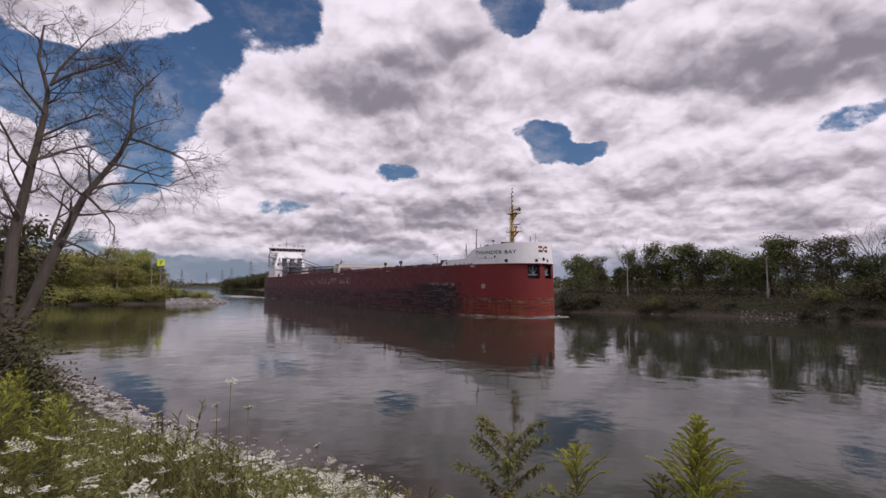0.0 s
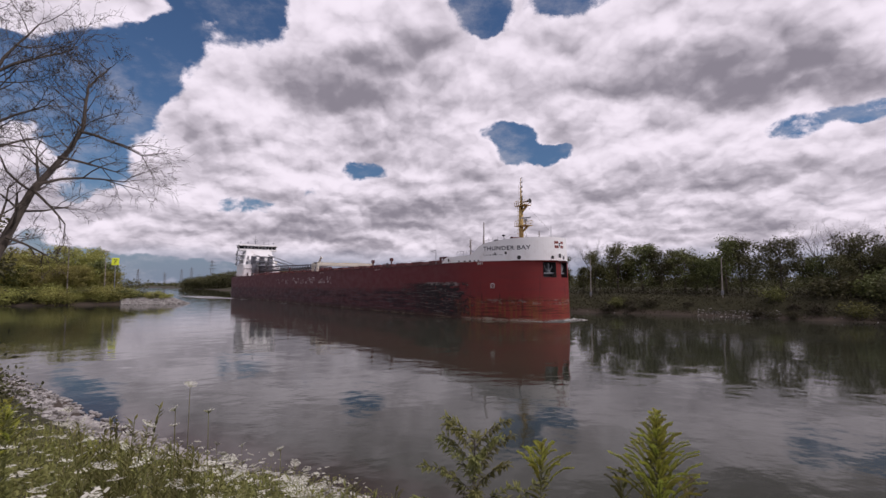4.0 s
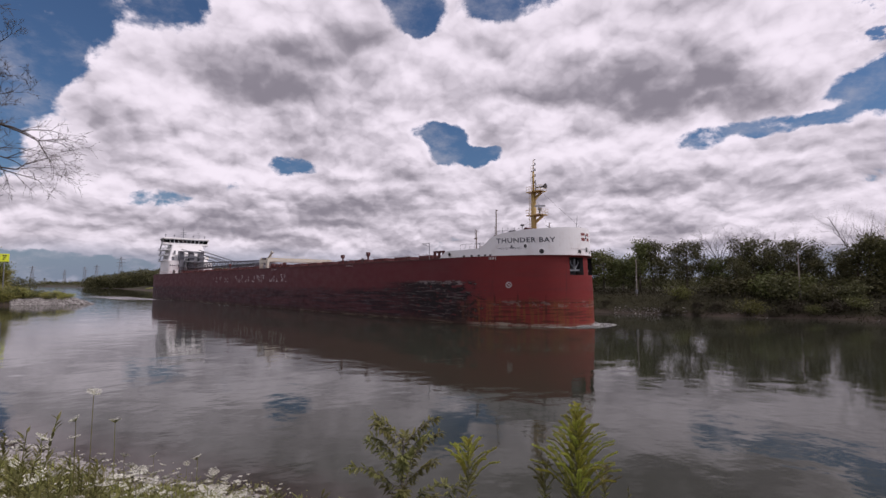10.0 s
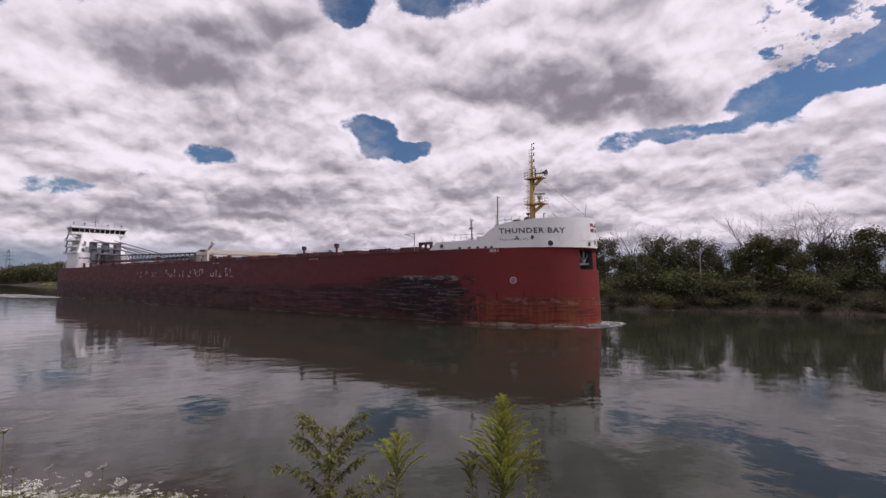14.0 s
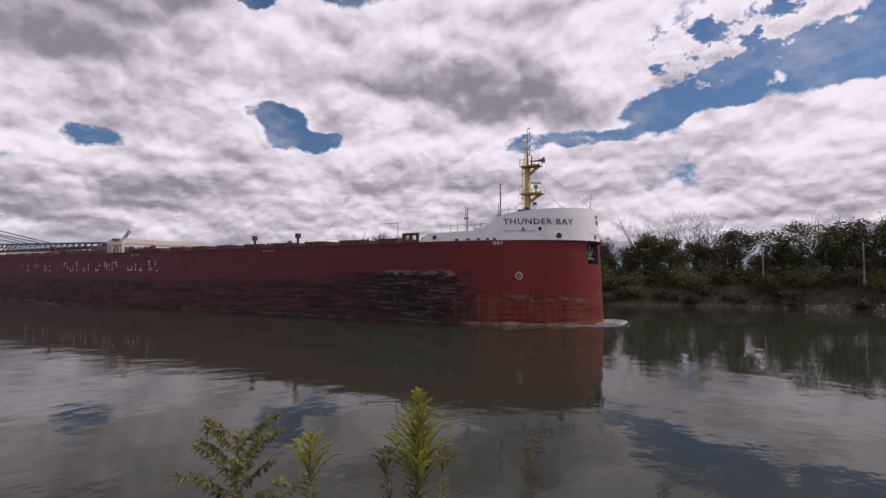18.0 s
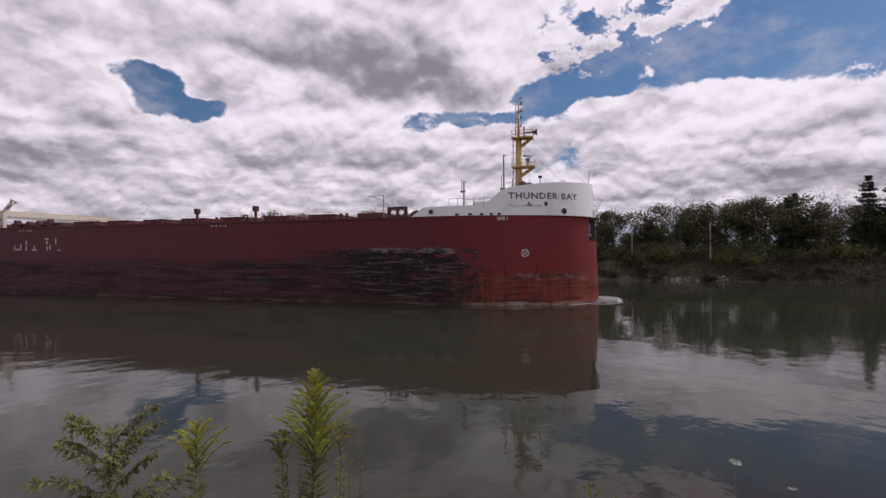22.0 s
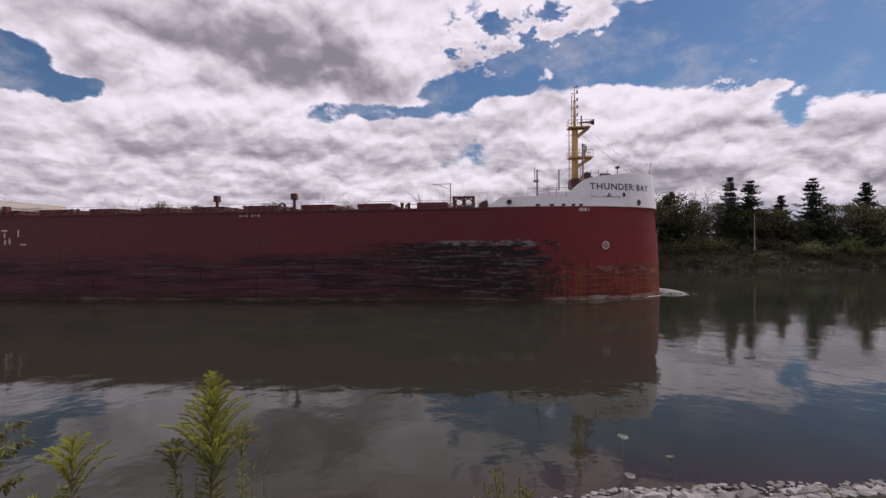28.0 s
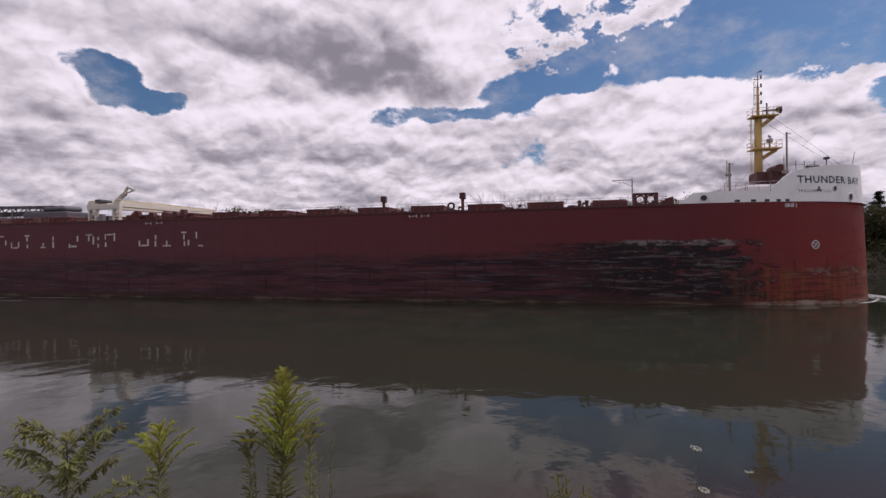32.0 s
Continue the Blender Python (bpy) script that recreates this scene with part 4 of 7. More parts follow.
    for s in (-1.7, 1.7):
        for z in (0, 2.3):
            bar(bm, (-222, s, 15.2 + z), (-131, s, 13.4 + z), 0.3, 0.3)
    n_ = 26
    for k in range(n_):
        a, b = k / n_, (k + 1) / n_
        for s in (-1.7, 1.7):
            p = [(-222 + 91 * u, s, 15.2 - 1.8 * u + z) for u in (a, b) for z in (0, 2.3)]
            bar(bm, p[0], p[1], 0.16, 0.16)
            bar(bm, p[0], p[3], 0.14, 0.14)
        bar(bm, (-222 + 91 * a, -1.7, 17.5 - 1.8 * a), (-222 + 91 * a, 1.7, 17.5 - 1.8 * a), 0.12, 0.12)
    part("boom_truss", bm, BOOM_GREY, ship, "grey lattice unloading boom")
    bm = bmesh.new()
    box(bm, -222, -132, -1.2, 1.2, 14.3, 15.0, 0, Matrix.Rotation(0, 4, "Y"))
    part("conveyor_belt", bm, DARK_STEEL, ship)
    bm = bmesh.new()
    box(bm, -138.0, -127.6, -2.3, 2.3, 13.1, 14.7, 0.2)
    box(bm, -133.6, -128.6, -2.1, 2.1, 14.7, 15.8, 0.4)
    part("boom_head", bm, BOOM_GREY, ship, "grey housing at the boom's end")
    bm = bmesh.new()
    for a, b in (((-226, -4, 24.5), (-170, -1.6, 16.8)), ((-226, 4, 24.5), (-170, 1.6, 16.8)), ((-226, -4, 22.6), (-184, -1.6, 17.0)), ((-226, 4, 22.6), (-184, 1.6, 17.0))):
        bar(bm, a, b, 0.32, 0.32)
    part("boom_hoist", bm, STEEL, ship)


def make_house(ship):
    """After accommodation with the wheelhouse on top, set back from the after hold."""
    before = set(ship.children)
    def prism(bm, low, high, z0, z1):
        a = [bm.verts.new((x, y, z0)) for x, y in low]
        b = [bm.verts.new((x, y, z1)) for x, y in high]
        m = len(low)
        for k in range(m):
            bm.faces.new((a[k], a[(k + 1) % m], b[(k + 1) % m], b[k]))
        bm.faces.new(a[::-1])
        bm.faces.new(b)
        return bm

    def rounded(x0, x1, y0, y1, r):
        pts = []
        for cx, cy, w0 in ((x1 - r, y0 + r, -90), (x1 - r, y1 - r, 0), (x0 + r, y1 - r, 90), (x0 + r, y0 + r, 180)):
            pts += [(cx + r * math.cos(radians(w0 + k * 30)), cy + r * math.sin(radians(w0 + k * 30))) for k in range(4)]
        return pts

    for y0, y1, x1 in ((-10.4, -4.6, -206.5), (4.6, 10.4, -206.5), (-4.6, 4.6, -210.0)):
        bm = bmesh.new()
        prism(bm, rounded(-222.5, x1, y0, y1, 1.3), rounded(-222.5, x1 - 0.2, y0, y1, 1.3), DECK, 18.6)
        part("house_lower", bm, WHITE, ship, "white lower deckhouse block with rounded corners")
    bm = bmesh.new()
    prism(bm, rounded(-223.0, -209.6, -9.6, 9.0, 0.6), rounded(-221.5, -212.6, -7.4, 6.8, 0.6), 18.6, 27.0)
    part("house_tower", bm, WHITE, ship, "white accommodation tower tapering towards the wheelhouse")
    for z in (18.6, 21.4, 24.2):
        bm = bmesh.new()
        box(bm, -224.5, -212.0 if z > 19 else -207.4, -11.0, -7.6, z, z + 0.16)
        deck = part("gallery_deck", bm, WHITE, ship)
        bm = bmesh.new()
        for x in np.arange(-224.4, -212, 1.5):
            rod(bm, (x, -10.95, z + 0.1), (x, -10.95, z + 1.2), 0.04, None, 4)
        for q in (0.65, 1.2):
            rod(bm, (-224.4, -10.95, z + q), (-212.1, -10.95, z + q), 0.04, None, 4)
            rod(bm, (-212.1, -10.95, z + q), (-212.1, -8.2, z + q), 0.04, None, 4)
        part("gallery_rail", bm, STEEL, deck)
        bm = bmesh.new()
        box(bm, -224.4, -214.0, 7.6, 10.6, z, z + 0.16)
        part("gallery_deck", bm, WHITE, ship)
    # brackets under the bridge wings
    for y in (-10.4, -8.6, 7.8, 9.6):
        bm = bmesh.new()
        bar(bm, (-216.0, y, 27.0), (-216.4, y * 0.72, 23.4), 0.5, 0.25)
        part("wing_bracket", bm, WHITE, ship)
    # doors, ventilators and pipes on the tower front
    for y, z in ((-7.6, 19.0), (-6.8, 22.0), (5.9, 19.0)):
        bm = bmesh.new()
        box(bm, -210.2, -209.2 - (z - 18.6) * 0.34, y - 0.4, y + 0.4, z, z + 1.8, 0.04)
        part("house_locker", bm, STEEL, ship)
    bm = bmesh.new()
    for y in (-4.4, 0.2, 4.8):
        box(bm, -209.4, -206.2, y - 1.1, y + 1.1, 14.0, 23.6, 0.08)
    for z in (15.5, 20.2, 23.0):
        box(bm, -207.4, -205.6, -6.0, 6.4, z, z + 0.5)
    part("boom_tower", bm, TOWER_GREY, ship, "grey framed elevator casing before the house")
    for k in range(7):
        bm = bmesh.new()
        box(bm, -206.48, -206.42, -9.6 + k * 0.9, -9.2 + k * 0.9, 16.0, 16.6)
        part("porthole", bm, GLASS, ship)
    for z in (19.6, 22.4, 25.2):
        for x in np.arange(-220, -212, 2.1):
            bm = bmesh.new()
            out = 9.6 - 2.2 * (z - 18.2) / 8.4
            box(bm, x, x + 0.7, -out - 0.16, -out + 0.3, z, z + 0.8)
            part("porthole", bm, GLASS, ship)
    # wheelhouse, wider than the tower, windows raked outwards
    bm = bmesh.new()
    box(bm, -219.6, -213.8, -11.0, 10.2, 27.0, 28.0, 0.08)
    part("bridge_deck", bm, WHITE, ship)
    bm = bmesh.new()
    lo = [(-219.2, -10.6), (-215.0, -10.6), (-213.9, -8.0), (-213.9, 7.2), (-215.0, 9.8), (-219.2, 9.8)]
    a = [bm.verts.new((x, y, 28.1)) for x, y in lo]
    b = [bm.verts.new((-217 + (x + 217) * 1.12, y * 1.04, 29.7)) for x, y in lo]
    for k in range(6):
        bm.faces.new((a[k], a[(k + 1) % 6], b[(k + 1) % 6], b[k]))
    part("bridge_window", bm, GLASS, ship, "dark raked wheelhouse windows")
    for k in range(6):
        (x0, y0), (x1, y1) = lo[k], lo[(k + 1) % 6]
        m = max(1, int(math.hypot(x1 - x0, y1 - y0) / 1.7))
        for j in range(m + 1):
            u = j / m
            x, y = x0 + (x1 - x0) * u, y0 + (y1 - y0) * u
            bm = bmesh.new()
            bar(bm, (x, y * 1.004, 28.05), (-217 + (x + 217) * 1.125, y * 1.045, 29.75), 0.2, 0.2)
            part("window_post", bm, WHITE, ship)
    bm = bmesh.new()
    box(bm, -219.9, -213.2, -11.4, 10.6, 29.7, 30.6, 0.2)
    part("bridge_roof", bm, WHITE, ship)
    bm = bmesh.new()
    rod(bm, (-218, -1, 30.9), (-218, -1, 36.6), 0.2, 0.08, 8)
    rod(bm, (-218, -2.6, 34.0), (-218, 0.6, 34.0), 0.07, None, 5)
    bar(bm, (-217.6, -2.2, 33.0), (-217.6, 0.2, 33.0), 0.2, 0.3)
    rod(bm, (-216, 6.0, 30.9), (-216, 6.0, 34.2), 0.1, 0.05, 6)
    rod(bm, (-216, 5.2, 33.6), (-216, 6.0, 33.9), 0.06, None, 5)
    for y in (-10, -6, 3, 8.5):
        rod(bm, (-215, y, 30.9), (-215, y, 32.0), 0.1, 0.1, 6)
        box(bm, -215.3, -214.7, y - 0.3, y + 0.3, 31.7, 32.2)
    part("bridge_mast", bm, STEEL, ship)
    bm = bmesh.new()
    box(bm, -224.6, -219.5, -8.0, -2.0, 18.8, 25.0, 0.2)
    box(bm, -225.0, -223.4, -9.8, 9.8, DECK, 14.2, 0.1)
    part("stern_bulwark", bm, WHITE, ship)
    # stairs, lifeboat and lamps outside the house
    for k, z in enumerate((18.8, 21.6, 24.4)):
        bm = bmesh.new()
        bar(bm, (-223.0, -10.6, z), (-220.0, -10.6, z + 2.7), 0.5, 0.1)
        part("stair", bm, STEEL, ship)
    bm = bmesh.new()
    bmesh.ops.create_uvsphere(bm, u_segments=14, v_segments=8, radius=1.0)
    for v in bm.verts:
        v.co = Vector((-216.0 + v.co.x * 3.1, 9.9 + v.co.y * 1.1, 20.3 + v.co.z * 1.05))
    part("lifeboat", bm, CREAM, ship, "enclosed lifeboat", True)
    for y in (-7.8, -5.4, 6.0):
        bm = bmesh.new()
        box(bm, -206.5, -206.38, y - 0.45, y + 0.45, 12.0, 14.0)
        part("door", bm, DARK_STEEL, ship)
    bm = bmesh.new()
    box(bm, -206.6, -204.2, -3.3, 3.3, 18.0, 18.5, 0.05)
    for y in (-3.0, 0.0, 3.0):
        bar(bm, (-204.6, y, 12.0), (-204.6, y, 18.0), 0.3, 0.3)
        bar(bm, (-204.6, y, 14.5), (-206.4, y, 18.0), 0.2, 0.2)
    part("boom_cradle", bm, STEEL, ship)
    bm = bmesh.new()
    for z in (12.9, 13.6):
        rod(bm, (-225, -10.6, z), (-207, -10.6, z), 0.04, None, 4)
    for x in np.arange(-225, -206.9, 1.8):
        rod(bm, (x, -10.6, DECK), (x, -10.6, 13.6), 0.04, None, 4)
    part("house_rail", bm, WHITE, ship)
    for ob in set(ship.children) - before:
        ob.data.transform(Matrix.Translation((-17.5, 0, 0)))
        for kid in ob.children:
            kid.data.transform(Matrix.Translation((-17.5, 0, 0)))


def make_marks(ship):
    wrapped_text(ship, "ship_name", "THUNDER BAY", 1.16, -11.25, 14.2, NAVY, 1.12, "dark lettered ship name", 1.21, 0.024)
    wrapped_text(ship, "class_lettering", "TRILLIUM   CLASS", 0.42, -11.2, 13.1, NAVY, 1.2, "small faded lettering", 1.16)
    bm = bmesh.new()
    c, nrm = hull_point(plan_theta(-8.6), 13.42, 0.04), hull_out(plan_theta(-8.6))
    for k in range(3):
        w = radians(90 + 120 * k)
        sd = Vector((nrm.y * -1, nrm.x, 0))
        disc(bm, c + sd * 0.2 * math.cos(w) + Vector((0, 0, 0.2 * math.sin(w))), nrm, 0.16, 8)
    part("class_mark", bm, NAVY, ship)
    # round thruster mark with its cross
    th = plan_theta(-9.3)
    c, nrm = hull_point(th, 6.95, 0.03), hull_out(th)
    sd = Vector((-nrm.y, nrm.x, 0))
    bm = bmesh.new()
    ring_mesh(bm, c, nrm, 0.46, 0.07, 22)
    for s in (-1, 1):
        bar(bm, c + sd * 0.33 * s + Vector((0, 0, 0.33)), c - sd * 0.33 * s - Vector((0, 0, 0.33)), 0.12, 0.06)
    part("thruster_mark", bm, WORN_WHITE, ship, "white ring with a cross")
    # small mark below the bulwark
    bm = bmesh.new()
    for k, (a, w) in enumerate(((-12.75, 0.12), (-12.45, 0.32), (-11.95, 0.32), (-11.5, 0.12))):
        q = hull_point(plan_theta(a), 11.55, 0.03)
        box(bm, q.x - w / 2, q.x + w / 2, q.y - 0.03, q.y + 0.02, 11.35, 11.8)
    q = hull_point(plan_theta(-12.2), 11.55, 0.035)
    box(bm, q.x - 0.4, q.x + 0.4, q.y - 0.03, q.y + 0.02, 11.5, 11.62)
    part("small_mark", bm, WORN_WHITE, ship)
    for x in (-57.5, -55.8, -100.0, -98.0):
        bm = bmesh.new()
        box(bm, x - 0.7, x + 0.4, -BEAM - 0.03, -BEAM + 0.02, 11.35, 11.42)
        box(bm, x - 0.7, x - 0.6, -BEAM - 0.03, -BEAM + 0.02, 11.2, 11.6)
        box(bm, x + 0.3, x + 0.4, -BEAM - 0.03, -BEAM + 0.02, 11.2, 11.6)
        part("small_mark", bm, WORN_WHITE, ship)
    # company lettering, worn to broken strokes: plain bars
    rng = random.Random(5)
    cells = [(-102.0, 1.9), (-99.0, 0.3), (-98.0, 2.3), (-94.6, 1.8), (-91.7, 1.9), (-108.4, 2.0), (-109.8, 0.3), (-112.5, 2.0), (-115.5, 1.9), (-118.8, 2.2), (-121.7, 1.9), (-125.0, 1.8), (-127.6, 1.8), (-130.4, 1.9)]
    cells += [(-138.5 - 3.0 * k, 1.9) for k in range(6)]
    for k, (x, w) in enumerate(cells):
        keep = 0.66 if k < 8 else (0.52 if k < 14 else 0.3)
        upright, level = 0.28, 0.24
        bars = [(0, 0, upright, 0.95), (0, 1.1, upright, 1.05)] if k % 4 < 2 else [(w / 2 - 0.14, 0, upright, 0.9), (w / 2 - 0.14, 1.05, upright, 0.85)]
        if w > 1:
            bars += [((0.4, 0, w - 0.7, level), (0.35, 1.95, w - 0.7, level))[k % 2], (w - 0.28, 0.1 + 0.4 * (k % 3), upright, 1.3)]
        for u, v, du, dv in bars:
            if rng.random() > keep + 0.15:
                continue
            x0 = x + u + rng.uniform(-0.04, 0.04)
            z0 = 7.75 + v + rng.uniform(0, 0.12)
            bm = bmesh.new()
            box(bm, x0, x0 + du * rng.uniform(0.75, 1), -BEAM - 0.02, -BEAM + 0.02, z0, z0 + dv * rng.uniform(0.6, 1))
            part("worn_bar", bm, WORN_WHITE, ship)
    # emblem on the stem: red field with a pale and a dark bar
    def patch(name, t0, t1, z0, z1, off, material):
        verts = []
        for t in np.linspace(t0, t1, 5):
            for z in (z0, z1):
                q = hull_point(t, z, off)
                q.x -= 0.035 * (z - 12)
                verts.append(tuple(q))
        sheet(name, verts, [(2 * k, 2 * k + 2, 2 * k + 3, 2 * k + 1) for k in range(4)], material, ship)
    patch("emblem_field", -3.6, 10.0, 14.5, 15.9, 0.03, DECK_RED)
    patch("emblem_band", -3.6, 10.0, 15.05, 15.4, 0.045, WHITE)
    patch("emblem_band", 1.8, 4.6, 14.5, 15.9, 0.05, WHITE)
    patch("emblem_band", 2.4, 4.0, 14.8, 15.6, 0.06, NAVY)
    fairlead(ship, plan_theta(-4.1) , 12.6, 0.48, 1.0)
    fairlead(ship, plan_theta(-6.4), 13.55, 0.32, 1.2)
    fairlead(ship, -7.0, 12.55, 0.42, 1.1)
    fairlead(ship, 2.6, 12.85, 0.42, 1.5)
    fairlead(ship, 9.0, 12.55, 0.42, 1.1)
    fairlead(ship, 0, 12.6, 0.42, 0.95, -21.9)
    for a in (-18.2, -16.4, -14.9, -13.6, -12.6):
        q = hull_point(plan_theta(a), 12.1, 0.02)
        bm = bmesh.new()
        box(bm, q.x - 0.28, q.x + 0.28, q.y - 0.03, q.y + 0.06, 12.03, 12.3)
        part("freeing_port", bm, BLACK, ship)


def make_ship():
    ship = thing("cargo_ship", "long red lake freighter with white forecastle and after house", "ship")
    make_hull(ship)
    for s in (-1, 1):
        anchor_pocket(ship, s)
    make_bulwark(ship)
    make_marks(ship)
    make_foremast(ship)
    make_deck_gear(ship)
    make_house(ship)
    return ship


SHIP = make_ship()


# ---- plants and stones ----
def polar(az, r):
    return r * math.sin(radians(az)), r * math.cos(radians(az))


def bank_range(az, far=True, start=60.0):
    """Distance from the eye at which the ray along az comes ashore."""
    rs = np.arange(start, 900.0, 1.0)
    d = shore_distance(rs * math.sin(radians(az)), rs * math.cos(radians(az)))
    hit = np.nonzero((d[1:] > 0) & (d[:-1] <= 0))[0]
    return float(rs[hit[0]]) if len(hit) else 400.0


def leaf_quads(rng, centres, per, spread, size, flat=0.5, verts=None, faces=None):
    """Small leaf blades scattered round each centre."""
    verts = [] if verts is None else verts
    faces = [] if faces is None else faces
    c = np.repeat(np.array(centres, float), per, 0)
    m = len(c)
    p = c + rng.normal(0, 1, (m, 3)) * np.array(spread)
    u = rng.normal(0, 1, (m, 3))
    u[:, 2] *= flat
    u /= np.linalg.norm(u, axis=1)[:, None]
    w = np.cross(u, rng.normal(0, 1, (m, 3)))
    w /= np.linalg.norm(w, axis=1)[:, None] + 1e-9
    s = size * rng.uniform(0.6, 1.3, (m, 1))
    quad = np.stack([p - u * s, p + w * s * 0.55, p + u * s, p - w * s * 0.55], 1).reshape(-1, 3)
    k = len(verts)
    verts += quad.tolist()
    faces += [(k + 4 * i, k + 4 * i + 1, k + 4 * i + 2, k + 4 * i + 3) for i in range(m)]
    return verts, faces


def branching(bm, rng, a, way, length, r, depth, bend=0.25, lift=0.0, tips=None, n=5, kids=3):
    """A limb that tapers, wavers and forks."""
    steps = 4
    p, v = Vector(a), Vector(way).normalized()
    for k in range(steps):
        v = (v + Vector(rng.normal(0, bend, 3)) * 0.5 + Vector((0, 0, lift)) / steps).normalized()
        q = p + v * (length / steps)
        r1 = r * (1 - 0.62 * (k + 1) / steps)
        rod(bm, p, q, r * (1 - 0.62 * k / steps), r1, n)
        if depth > 0 and k >= 1:
            for _ in range(kids if k == steps - 1 else max(1, kids - 2)):
                off = Vector(rng.normal(0, 1, 3))
                off = (off - v * off.dot(v)).normalized()
                branching(bm, rng, q, v * 0.75 + off * rng.uniform(0.5, 0.95), length * rng.uniform(0.42, 0.66), max(r1 * 0.75, 0.006), depth - 1, bend, lift * 0.7, tips, max(3, n - 1), kids)
        p = q
    if tips is not None and depth <= 1:
        tips.append(tuple(p))


def make_tree(seed, height, radius, leaf, label, per=42, gap=0.3, size=0.26):
    """A broadleaf tree: trunk, limbs and a crown of separate leaf sprays."""
    rng = np.random.default_rng(seed)
    tree = thing("tree", label, "tree", "trees on the banks")
    bm = bmesh.new()
    lean = Vector((rng.normal(0, 0.05), rng.normal(0, 0.05), 1))
    top = lean * height * 0.72
    rod(bm, (0, 0, -0.3), lean * height * 0.3, height * 0.022, height * 0.016, 8)
    rod(bm, lean * height * 0.3, top, height * 0.016, height * 0.006, 7)
    part("trunk", bm, BARK, tree, smooth=True)
    tips = []
    bm = bmesh.new()
    for k in range(11):
        f = 0.22 + 0.5 * k / 10
        w = rng.uniform(0, 6.28)
        up = 0.35 + 0.9 * (f - 0.2)
        reach = radius * (1.15 - 0.75 * abs(f - 0.42)) * rng.uniform(0.65, 1.1)
        branching(bm, rng, lean * height * f, (math.cos(w), math.sin(w), up), reach, height * 0.008, 1, 0.3, 0.25, tips, 4, 3)
    part("branchwork", bm, BARK, tree)["kind"] = "stuff"
    c = np.array(tips)
    extra = []
    for _ in range(int(46 * (1 - gap))):
        h = rng.beta(1.7, 1.5)
        rr = radius * math.sqrt(rng.uniform(0.1, 1)) * math.sin(math.pi * (0.12 + 0.84 * h)) ** 0.7 * rng.uniform(0.75, 1.1)
        w = rng.uniform(0, 6.28)
        extra.append((rr * math.cos(w) + lean.x * height * h, rr * math.sin(w), height * (0.2 + 0.8 * h)))
    pts = np.concatenate([c, np.array(extra)])
    pts[:, 2] = np.minimum(pts[:, 2], height * rng.uniform(0.93, 1.0, len(pts)))
    v, f = leaf_quads(rng, pts, per, (0.075 * height ** 0.9, 0.075 * height ** 0.9, 0.05 * height ** 0.9), size)
    crown = sheet("crown", v, f, leaf, tree)
    crown["kind"] = "stuff"
    return tree


def make_bush(seed, leaf, label, r=1.6, h=1.9, per=36, clumps=17, size=0.17):
    rng = np.random.default_rng(seed)
    bush = thing("bush", label, "bush", "bushes along the water")
    bm = bmesh.new()
    tips = []
    for k in range(6):
        w = rng.uniform(0, 6.28)
        branching(bm, rng, (0, 0, -0.2), (math.cos(w) * 0.6, math.sin(w) * 0.6, 1), h * 0.75, 0.035, 0, 0.3, 0.1, tips, 4, 2)
    part("stem", bm, BARK, bush)
    cs = [(rng.normal(0, r * 0.42), rng.normal(0, r * 0.42), h * rng.uniform(0.12, 0.85)) for _ in range(clumps)] + tips
    v, f = leaf_quads(rng, cs, per, (0.30 * r, 0.30 * r, 0.2 * h), size)
    sheet("foliage", v, f, leaf, bush)["kind"] = "stuff"
    return bush


def make_spruce(seed, height, radius):
    """A ragged spruce: whorls of drooping boughs hung with needles."""
    rng = np.random.default_rng(seed)
    tree = thing("spruce", "tall dark ragged spruce behind the far bank", "tree", "spruces on the far bank")
    bm = bmesh.new()
    rod(bm, (0, 0, -0.3), (0, 0, height), height * 0.013, 0.03, 7)
    part("trunk", bm, BARK, tree)
    bm = bmesh.new()
    cs = []
    z = height * 0.06
    while z < height * 0.99:
        f = 1 - z / height
        for k in range(8):
            if rng.random() < 0.10:
                continue
            w = rng.uniform(0, 6.28)
            reach = (0.3 + radius * 1.5 * f ** 0.72) * rng.uniform(0.35, 1.1)
            a = Vector((0, 0, z))
            dip = -0.30 if f > 0.2 else 0.05
            mid = a + Vector((math.cos(w), math.sin(w), dip)) * reach * 0.6
            b = a + Vector((math.cos(w) * reach, math.sin(w) * reach, dip * reach * 0.55 + 0.12 * reach))
            rod(bm, a, mid, 0.05, 0.03, 3)
            rod(bm, mid, b, 0.03, 0.01, 3)
            m = max(3, int(reach * 3.6))
            side = Vector((-math.sin(w), math.cos(w), 0))
            for j in range(m):
                u = (j + 0.6) / m
                q = a.lerp(mid, u / 0.6) if u < 0.6 else mid.lerp(b, (u - 0.6) / 0.4)
                q = q + side * rng.normal(0, 0.16 * reach * (1.1 - u))
                cs.append((q.x, q.y, q.z - 0.10 - 0.12 * rng.random()))
        z += max(0.34, height * 0.034) * rng.uniform(0.5, 1.4)
    part("branchwork", bm, BARK, tree)["kind"] = "stuff"
    v, f = leaf_quads(rng, cs, 8, (0.20, 0.20, 0.15), 0.25, 0.7)
    sheet("needle_mass", v, f, NEEDLE, tree)["kind"] = "stuff"
    return tree


